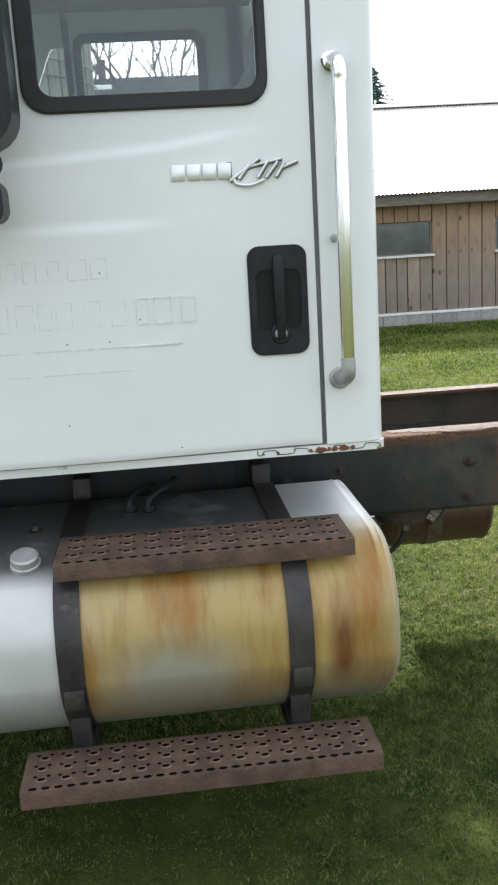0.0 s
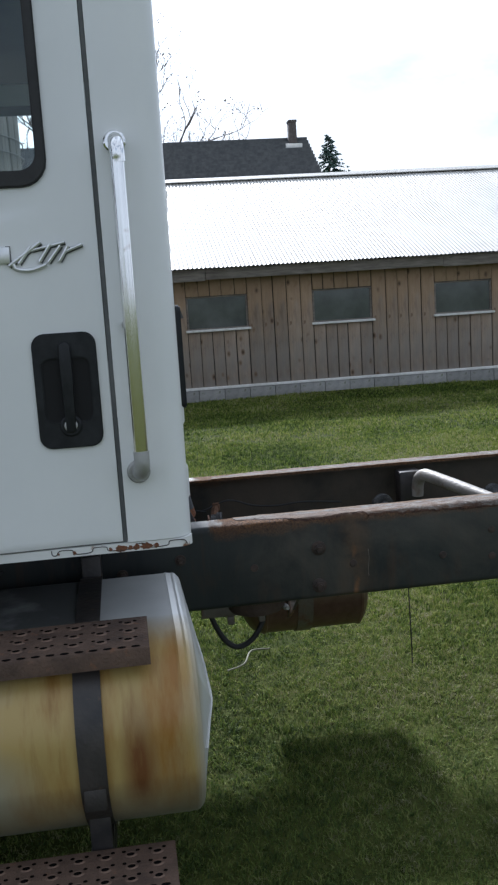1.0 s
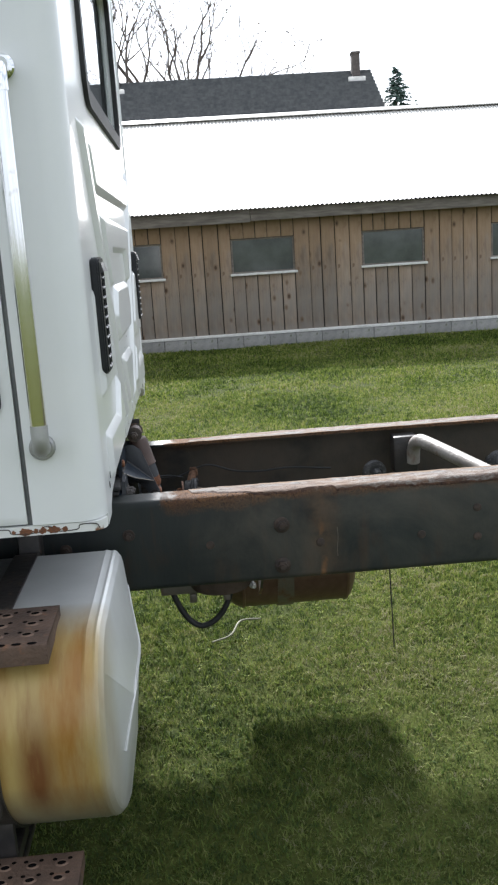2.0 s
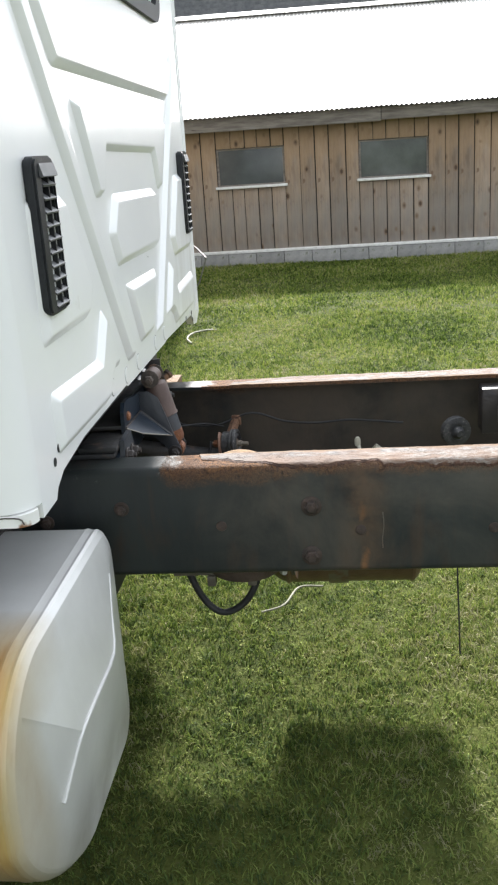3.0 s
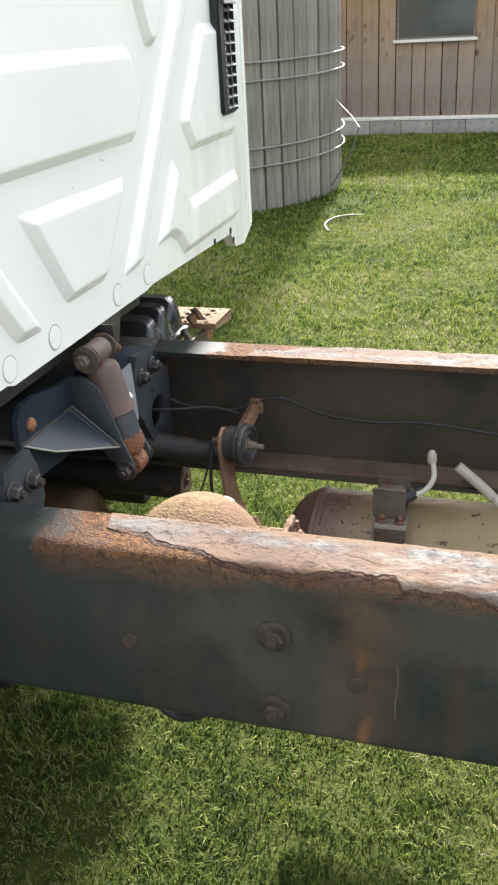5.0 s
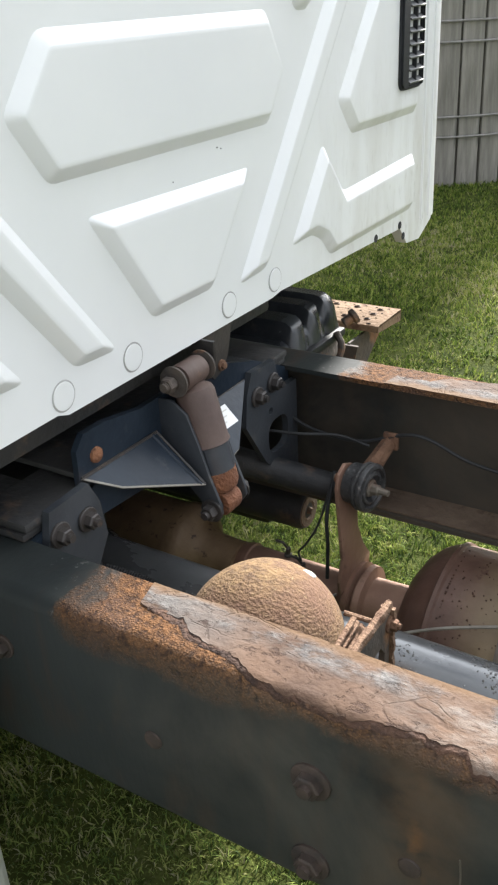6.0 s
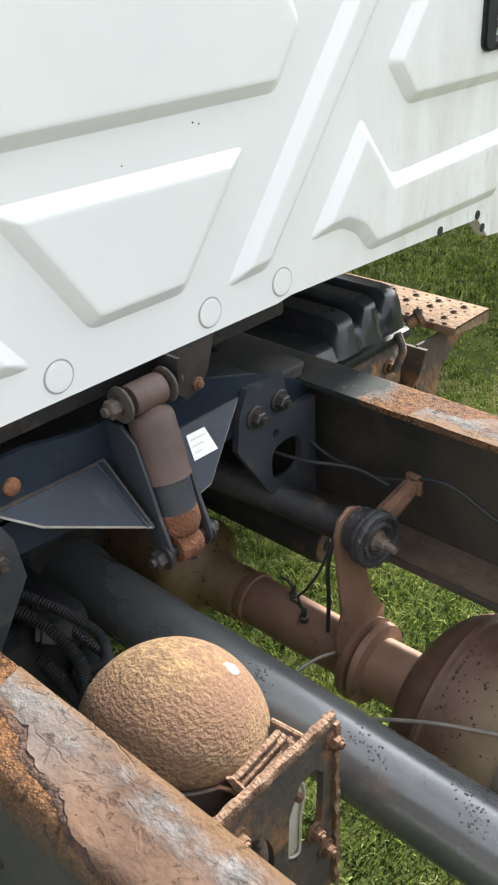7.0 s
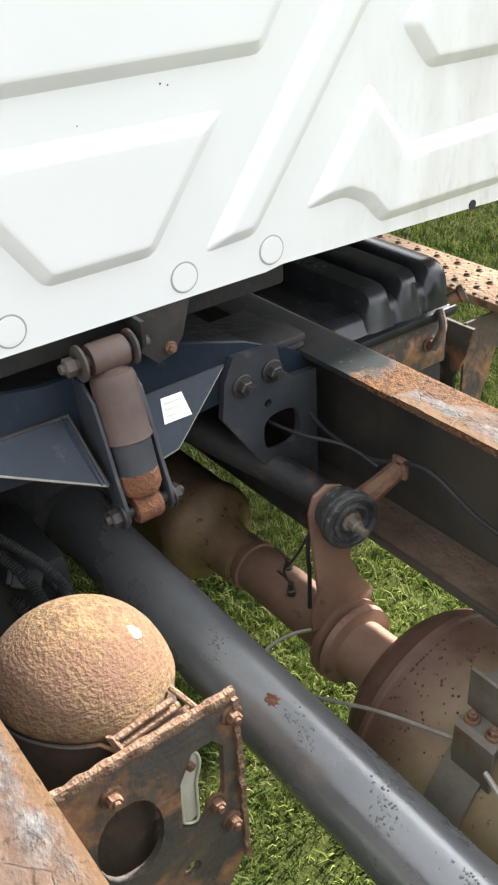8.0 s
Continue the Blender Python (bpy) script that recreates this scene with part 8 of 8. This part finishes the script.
    turned(bm, c - ax * 0.034, ax, [(0, 0.030), (0.001, 0.037), (0.022, 0.038), (0.024, 0.043), (0.028, 0.045), (0.032, 0.0445), (0.034, 0.0405), (0.036, 0.0445), (0.041, 0.045), (0.045, 0.043), (0.046, 0.037),
                                    (0.041, 0.034), (0.041, 0.031), (0.045, 0.029), (0.046, 0.025), (0.043, 0.022), (0.038, 0.019), (0.038, 0.012)], 34)
    hg = part("exhaust_hanger", bm, MAT_ISOLATOR, truck, "ribbed rubber isolator on a rusty hanger arm")
    bm = bmesh.new()
    rod(bm, c - ax * 0.070, c + ax * 0.040, 0.0060, 12)
    turned(bm, c + ax * 0.003, ax, [(0, 0.017), (0.006, 0.016), (0.008, 0.0105), (0.020, 0.0100), (0.022, 0.0065), (0.040, 0.0060), (0.041, 0.0)], 8)
    part("hanger_bolt", bm, MAT_GREY_STEEL, hg)
    bm = bmesh.new()
    turned(bm, c - ax * 0.046, -ax, [(0, 0.0115), (0.014, 0.0112), (0.020, 0.009), (0.022, 0.0)], 14)
    part("bolt_head", bm, MAT_ORANGE_RUST, hg, "rusty orange bolt head")
    hang = [(3.536, 0.872), (3.546, 0.897), (3.572, 0.907), (3.600, 0.895), (3.612, 0.870), (3.610, 0.76), (3.630, 0.71), (3.655, 0.675), (3.650, 0.655), (3.53, 0.655), (3.528, 0.68), (3.545, 0.72), (3.540, 0.80)]
    bm = bmesh.new()
    prism(bm, hang, "x", 0.746, 0.753, 0.0015)
    for v in bm.verts:
        v.co.x -= 0.012 * (v.co.z - 0.655) / 0.26
    part("hanger_plate", bm, MAT_EXHAUST, hg, "brown hanger plate down to the clamp")
    bm = bmesh.new()
    hose(bm, [(0.765, 3.610, 0.872), (0.770, 3.650, 0.890), (0.778, 3.684, 0.912)], 0.018, 8, 3, 0.014)
    box(bm, 0.766, 0.796, 3.672, 3.682, 0.896, 0.930, 0.004)
    part("hanger_arm", bm, MAT_RUST, hg, "rust-brown cast arm bolted to the rail")
    # a second isolator farther back
    bm = bmesh.new()
    c2 = Vector((1.45, 3.625, 0.872))
    turned(bm, c2, (0.25, -1, 0), [(0, 0.040), (0.006, 0.046), (0.012, 0.040), (0.018, 0.046), (0.026, 0.044), (0.03, 0.03), (0.028, 0.02), (0.036, 0.018), (0.05, 0.010)], 26)
    rod(bm, c2, c2 + Vector((-0.01, 0.055, 0)), 0.014, 12)
    part("isolator", bm, MAT_ISOLATOR, truck, "ribbed rubber isolator on the far rail")
    c3 = Vector((1.92, 3.625, 0.872))
    bm = bmesh.new()
    turned(bm, c3, (0.25, -1, 0), [(0, 0.040), (0.006, 0.046), (0.012, 0.040), (0.018, 0.046), (0.026, 0.044), (0.03, 0.03), (0.036, 0.018), (0.05, 0.010)], 26)
    rod(bm, c3, c3 + Vector((-0.01, 0.055, 0)), 0.014, 12)
    part("isolator", bm, MAT_ISOLATOR, truck)
    # brake and wiring lines on the far rail's web
    for pts, rr, mt in (([(0.55, 3.678, 0.93), (0.62, 3.672, 0.905), (0.72, 3.674, 0.90), (0.83, 3.676, 0.935), (0.93, 3.676, 0.905), (1.03, 3.676, 0.895), (1.14, 3.678, 0.90), (1.3, 3.678, 0.885)], 0.0035, MAT_LOOM),
                        ([(0.30, 3.60, 0.905), (0.45, 3.60, 0.915), (0.60, 3.62, 0.915), (0.68, 3.66, 0.91), (0.74, 3.672, 0.895)], 0.003, MAT_LOOM),
                        ([(0.30, 3.46, 0.93), (0.42, 3.52, 0.895), (0.54, 3.585, 0.850), (0.62, 3.62, 0.825), (0.72, 3.65, 0.80)], 0.027, MAT_UNDER),
                        ([(0.705, 3.60, 0.87), (0.709, 3.56, 0.80), (0.711, 3.558, 0.73), (0.709, 3.558, 0.660)], 0.0035, MAT_LOOM),
                        ([(0.700, 3.60, 0.85), (0.690, 3.565, 0.775), (0.668, 3.555, 0.728), (0.652, 3.553, 0.705), (0.655, 3.555, 0.685)], 0.0022, MAT_LOOM)):
        bm = bmesh.new()
        hose(bm, pts, rr, 14)
        part("line", bm, mt, truck, "black line clipped along the far rail")
    bm = bmesh.new()
    turned(bm, (-0.40, 3.715, 0.690), (1, 0, 0), [(0, 0.03), (0.01, 0.042), (0.975, 0.042), (0.985, 0.038)], 24)
    cyl = part("brake_cylinder", bm, MAT_UNDER, truck, "black cylinder slung under the far rail")
    bm = bmesh.new()
    turned(bm, (0.583, 3.715, 0.690), (1, 0, 0), [(0, 0.036), (0.004, 0.035), (0.005, 0.020), (0.001, 0.016), (0.001, 0.008), (0.012, 0.007)], 20)
    part("end_cap", bm, MAT_DUSTY_RUST, cyl, "dusty grey end cap")
    # lower lip of the far rail, rusty brown
    bm = bmesh.new()
    box(bm, 0.62, 2.6, mir(2.985) - 0.004, mir(2.912), 0.7625, 0.7665)
    part("rust_layer", bm, MAT_DUSTY_RUST, truck, "flaking rust on the lower flange")


make_exhaust()


def make_air_tank():
    c = Vector((0.846, 3.119, 0.0))
    lean = lambda y: -0.20 * (y - c.y)               # the head sits a little askew on its strap
    bm = bmesh.new()
    prof = [(0.906, 0.0960), (0.907, 0.1030), (0.910, 0.1042)]
    prof += [(0.896 + 0.0955 * math.sin(a), 0.1070 * math.cos(a)) for a in np.linspace(0.20, math.pi / 2, 17)]
    turned(bm, c, (0, 0, 1), prof, 64)
    for v in bm.verts:
        v.co.z += lean(v.co.y) * max(0.0, (0.975 - v.co.z) / 0.065) * 0.8
        if v.co.z > 0.93:
            k = noise.noise(v.co * 40) * 0.0003 + noise.noise(v.co * 15) * 0.0004
            v.co += Vector((v.co.x - c.x, v.co.y - c.y, (v.co.z - 0.85))).normalized() * k
    at = part("air_tank", bm, MAT_TANK_DOME, truck, "domed air reservoir covered in coarse tan rust", sharp=60)
    bm = bmesh.new()
    turned(bm, c, (0, 0, 1), [(0.662, 0.03), (0.664, 0.076), (0.670, 0.092), (0.682, 0.100), (0.695, 0.1015), (0.915, 0.1015)], 48)
    for v in bm.verts:
        if v.co.z > 0.9:
            v.co.z += lean(v.co.y) * 0.8
    part("tank_body", bm, MAT_TANK_BODY, at, "dull brown body of the reservoir")
    bm = bmesh.new()
    turned(bm, Vector((0.885, 3.172, 0.9700)), (0.40, 0.50, 0.9), [(0, 0.0095), (0.0010, 0.009), (0.0014, 0.0)], 9)
    for v in bm.verts:
        v.co.x += 0.35 * (v.co.y - 3.172) + 0.002 * noise.noise(v.co * 160)
    part("paint_chip", bm, MAT_CHIP, at, "pale chip of paint on the dome")
    bm = bmesh.new()
    turned(bm, Vector((0.884, 3.105, 0.9785)), (0.3, -0.25, 0.9), [(0, 0.0026), (0.0006, 0.0022), (0.0008, 0.0)], 6)
    part("paint_chip", bm, MAT_BONE, at)
    bm = bmesh.new()
    ringpts = [(c.x + 0.1040 * math.cos(a), c.y + 0.1040 * math.sin(a), 0.903 + lean(c.y + 0.1040 * math.sin(a)) * 0.8) for a in np.linspace(-2.2, -0.30, 22)]
    hose(bm, ringpts + [(0.953, 3.098, 0.900), (0.962, 3.103, 0.892)], 0.0026, 6, 1)
    part("strap_wire", bm, MAT_RUST_BRACKET, at, "thin rusty strap round the foot of the dome")
    # bars of the clamp between the dome and the bracket
    for p, q, r in (((0.9535, 3.101, 0.913), (0.949, 3.175, 0.917), 0.0042), ((0.957, 3.104, 0.902), (0.950, 3.182, 0.906), 0.0048), ((0.963, 3.108, 0.890), (0.952, 3.192, 0.893), 0.0062)):
        bm = bmesh.new()
        rod(bm, p, q, r, 10)
        for v in bm.verts:
            v.co += Vector((noise.noise(v.co * 130), 0, noise.noise(v.co * 130 + Vector((7, 3, 1))))) * 0.0010
        part("clamp_bar", bm, MAT_CLAMP, at, "rusty clamp bar")
    bm = bmesh.new()
    sheet4(bm, [(0.9500, 3.094, 0.919), (0.9560, 3.099, 0.919), (0.9720, 3.108, 0.894), (0.9650, 3.101, 0.892)], 0.004)
    part("clamp_end", bm, MAT_CLAMP, at, "bent rusty end of the clamp")
    bm = bmesh.new()
    hose(bm, [(0.930, 3.184, 0.914), (0.946, 3.189, 0.910), (0.966, 3.194, 0.906)], 0.0036, 8)
    part("clamp_end", bm, MAT_CLAMP, at)
    # perforated bracket plate across
    bm = bmesh.new()
    o = [(2.984, 0.908), (3.234, 0.908), (3.236, 0.880), (3.230, 0.70), (3.230, 0.63), (3.205, 0.588), (3.12, 0.635), (2.984, 0.735)]
    big = [(3.085 + 0.036 * math.cos(a) + (0.010 if math.cos(a) > 0 else 0), 0.780 + 0.060 * math.sin(a)) for a in np.linspace(0, 2 * math.pi, 19)[:-1]]
    slot = [(3.152, 0.748), (3.168, 0.736), (3.194, 0.740), (3.212, 0.766), (3.216, 0.840), (3.202, 0.858), (3.176, 0.857), (3.157, 0.820)]
    low = oval(3.158, 0.668, 0.012, 0.012, 12)
    sheet_with_holes(bm, 0.968, o, [big, slot, low], 0.009)
    br = part("tank_bracket", bm, MAT_RUST_BRACKET, truck, "perforated rusty bracket plate holding the air reservoir")
    bm = bmesh.new()
    rows = []
    for y in np.linspace(2.984, 3.238, 52):
        k = Vector((0.0, y, 0.0))
        t, h = 0.0052 + 0.0022 * noise.noise(k * 45) + 0.0012 * noise.noise(k * 160), 0.914 + 0.0022 * noise.noise(k * 70 + Vector((3, 0, 0)))
        rows.append(ring(bm, [(0.9725 - t, y, 0.900), (0.9725 - t, y, h - 0.003), (0.9715, y, h), (0.9725 + t * 0.8, y, h - 0.002), (0.9735 + t, y, 0.904), (0.9725 + t, y, 0.900)]))
    skin(bm, rows)
    part("lip", bm, MAT_CLAMP, br, "rusted folded lip")
    bm = bmesh.new()
    rows = []
    for z in np.linspace(0.63, 0.905, 50):
        k = Vector((0.0, 0.0, z))
        t, h = 0.0035 + 0.0016 * noise.noise(k * 50) + 0.0012 * noise.noise(k * 170), 0.983 + 0.0035 * noise.noise(k * 60 + Vector((3, 0, 0)))
        rows.append(ring(bm, [(0.962, 3.234 - t, z), (h, 3.234 - t, z), (h, 3.234 + t, z), (0.962, 3.234 + t, z)]))
    skin(bm, rows)
    part("side_lip", bm, MAT_CLAMP, br, "flaking rusted side lip")
    bm = bmesh.new()
    link = [(3.156, 0.752), (3.166, 0.744), (3.176, 0.748), (3.178, 0.80), (3.186, 0.832), (3.182, 0.852), (3.172, 0.856), (3.161, 0.842), (3.157, 0.80)]
    prism(bm, link, "x", 0.966, 0.972, 0.001)
    pale = part("pale_strap", bm, MAT_BONE, br, "bone-coloured channel strap behind the slot")
    bm = bmesh.new()
    hose(bm, [(0.974, y, z) for y, z in link + link[:1]], 0.0018, 7, 3)
    part("strap_edge", bm, MAT_BONE, pale, "worn white edge of the strap")
    bm = bmesh.new()
    bolt(bm, (0.972, 3.172, 0.840), (1, 0, 0), 0.006, 0.006, False)
    part("bolt", bm, MAT_RUST, pale)
    for y, z in ((3.077, 0.868), (3.229, 0.882), (3.216, 0.712), (3.196, 0.760), (3.02, 0.84)):
        bm = bmesh.new()
        bolt(bm, (0.977, y, z), (1, 0, 0), 0.009, 0.010)
        part("bolt", bm, MAT_RUST, br)
    # angle that fixes the bracket to the near rail
    bm = bmesh.new()
    box(bm, 0.978, 1.05, 2.911, 2.985, 0.764, 0.90, 0.004)
    part("rail_angle", bm, MAT_RUST_BRACKET, br)
    # hose loop and fittings hanging below the near rail
    bm = bmesh.new()
    hose(bm, [(0.668, 3.15, 0.72), (0.692, 3.14, 0.635), (0.728, 3.135, 0.562), (0.774, 3.135, 0.528), (0.828, 3.135, 0.552), (0.868, 3.135, 0.615), (0.886, 3.15, 0.70)], 0.0095, 12)
    part("hose_loop", bm, MAT_RUBBER, truck, "black rubber hose looped below the rail")
    bm = bmesh.new()
    box(bm, 0.652, 0.908, 3.10, 3.12, 0.655, 0.690, 0.003)
    box(bm, 0.742, 0.765, 3.095, 3.125, 0.625, 0.655, 0.003)
    box(bm, 0.850, 0.872, 3.095, 3.125, 0.625, 0.655, 0.003)
    part("hose_bracket", bm, MAT_GREY_STEEL, truck, "small grey bracket below the rail")
    bm = bmesh.new()
    turned(bm, (0.942, 3.10, 0.672), (0.3, -1, 0), [(0, 0.011), (0.016, 0.011), (0.02, 0.007), (0.028, 0.007)], 10)
    part("fitting", bm, MAT_ZINC, truck, "bright pipe fitting below the rail")
    bm = bmesh.new()
    hose(bm, [(1.394, 3.113, 0.755), (1.396, 3.115, 0.64), (1.402, 3.125, 0.5), (1.407, 3.138, 0.39)], 0.0022, 6)
    part("loose_wire", bm, MAT_RUBBER, truck, "thin wire hanging from the chassis")


make_air_tank()


def make_far_side():
    # ribbed black cover outside the far rail
    prof = [(3.792, 0.925), (3.792, 0.985), (3.830, 0.990), (3.836, 0.972), (3.930, 0.972), (3.942, 1.012), (3.985, 1.016), (3.994, 0.988), (4.014, 0.988), (4.024, 1.024), (4.058, 1.026),
            (4.066, 0.994), (4.084, 0.994), (4.094, 1.028), (4.126, 1.028), (4.138, 1.018), (4.142, 0.925)]
    bm = bmesh.new()
    rings = []
    for x, drop in ((-0.55, 0.012), (0.396, 0.012), (0.412, 0.014), (0.424, 0.022), (0.432, 0.040), (0.438, 0.070), (0.442, 0.11)):
        rings.append(ring(bm, [(x, y, max(0.925, z - drop)) for y, z in prof]))
    skin(bm, rings)
    cv = part("battery_cover", bm, MAT_GLOSS_PLASTIC, truck, "dusty black ribbed plastic battery cover", sharp=40)
    bm = bmesh.new()
    box(bm, -0.5, 0.455, 3.80, 4.152, 0.905, 0.926, 0.006)
    part("cover_rim", bm, MAT_BLACK_PLASTIC, cv)
    bm = bmesh.new()
    turned(bm, (0.475, 4.10, 0.955), (0.5, 0.6, 0.4), [(0, 0.012), (0.02, 0.012), (0.024, 0.018), (0.034, 0.018)], 12)
    hose(bm, [(0.455, 4.10, 0.93), (0.475, 4.09, 0.90), (0.47, 4.07, 0.86)], 0.008, 8)
    part("latch", bm, MAT_RUST_BRACKET, cv, "worn metal latch")
    # tray below
    bm = bmesh.new()
    box(bm, -0.5, 0.436, 3.80, 4.14, 0.56, 0.80, 0.012)
    bb = part("battery_box", bm, MAT_UNDER, truck, "dark dusty battery box hung on the far rail")
    bm = bmesh.new()
    box(bm, -0.5, 0.440, 3.798, 4.142, 0.80, 0.902, 0.006)
    part("box_rim", bm, MAT_RUST_BRACKET, bb, "rusted upper rim of the battery box")
    for y in (3.86, 3.98, 4.09):
        bm = bmesh.new()
        bolt(bm, (0.440, y, 0.855), (1, 0, 0), 0.011, 0.010)
        part("bolt", bm, MAT_RUST, bb)
    # step bracket plate with a cut-out, and the step
    bm = bmesh.new()
    o = [(-0.30, 0.865), (0.47, 0.865), (0.455, 0.80), (0.425, 0.74), (0.43, 0.66), (0.40, 0.56), (-0.25, 0.56)]
    sheet_with_holes(bm, 4.185, o, [oval(0.235, 0.78, 0.045, 0.055, 18, 0.6), oval(0.0, 0.78, 0.045, 0.055, 18, 0.6)], 0.008, "y")
    fb = part("far_step_bracket", bm, MAT_RUST_BRACKET, truck, "rusty step bracket plate with oval cut-outs")
    for x in (0.445, 0.05):
        bm = bmesh.new()
        prism(bm, [(4.193, 0.868), (4.385, 0.868), (4.37, 0.84), (4.29, 0.78), (4.25, 0.66), (4.193, 0.58)], "x", x - 0.006, x)
        part("rib", bm, MAT_RUST_BRACKET, fb)


make_far_side()
step_tread(-0.35, 0.492, 4.255, 4.395, 0.898, 0.018, "tan rusted step with raised grip holes on the far side", 4, MAT_TAN_STEP, 0.62)

MAT_TUBE = material("pale_worn_tube", ((0.19, 0.17, 0.15), (0.31, 0.29, 0.27)), 0.5, scale=8, fleck=(0.16, 0.09, 0.06), fleck_scale=14, fleck_at=(0.55, 0.7), bump=0.3)
# pale cross tube behind, rising to the far rail
bm = bmesh.new()
hose(bm, [(1.602, 3.615, 0.900), (1.602, 3.600, 0.955), (1.610, 3.560, 0.990), (1.640, 3.470, 0.990), (1.785, 3.05, 0.945), (1.80, 2.99, 0.94)], 0.025, 14, 4)
tube = part("cross_tube", bm, MAT_TUBE, truck, "worn pale steel cross tube between the rails")
bm = bmesh.new()
box(bm, 1.53, 1.62, 3.61, 3.684, 0.86, 1.0, 0.006)
part("tube_foot", bm, MAT_STRAP, tube)


# ---- wheels that carry the truck ----
MAT_TYRE = material("tyre_rubber", ((0.016, 0.016, 0.016), (0.035, 0.034, 0.032)), 0.85, scale=12, bump=0.3)
MAT_RIM = material("white_steel_rim", ((0.45, 0.45, 0.44), (0.6, 0.6, 0.58)), 0.5, scale=8, fleck=(0.2, 0.12, 0.07), fleck_at=(0.62, 0.75))


def make_wheel(x, y, out):
    z = 0.09 + 0.49
    bm = bmesh.new()
    turned(bm, (x, y, z), (0, out, 0), [(-0.12, 0.30), (-0.125, 0.36), (-0.13, 0.44), (-0.11, 0.48), (-0.07, 0.495), (0.07, 0.495), (0.11, 0.48), (0.13, 0.44), (0.125, 0.36), (0.12, 0.30)], 48)
    w = part("wheel", bm, MAT_TYRE, truck, "black truck tyre standing on the grass")
    bm = bmesh.new()
    turned(bm, (x, y, z), (0, out, 0), [(-0.118, 0.298), (0.118, 0.298), (0.122, 0.285), (0.06, 0.26), (0.03, 0.17), (0.07, 0.11), (0.11, 0.10), (0.12, 0.0)], 36)
    part("rim", bm, MAT_RIM, w, "white steel rim")


for wx in (-1.75, 3.6):
    make_wheel(wx, 2.52, -1)
    make_wheel(wx, mir(2.52), 1)
    bm = bmesh.new()
    rod(bm, (wx, 2.6, 0.58), (wx, mir(2.6), 0.58), 0.06, 16)
    box(bm, wx - 0.06, wx + 0.06, 2.91, 2.97, 0.6, 0.75)
    box(bm, wx - 0.06, wx + 0.06, mir(2.97), mir(2.91), 0.6, 0.75)
    part("axle", bm, MAT_STRAP, truck, "dark axle beam under the rails")
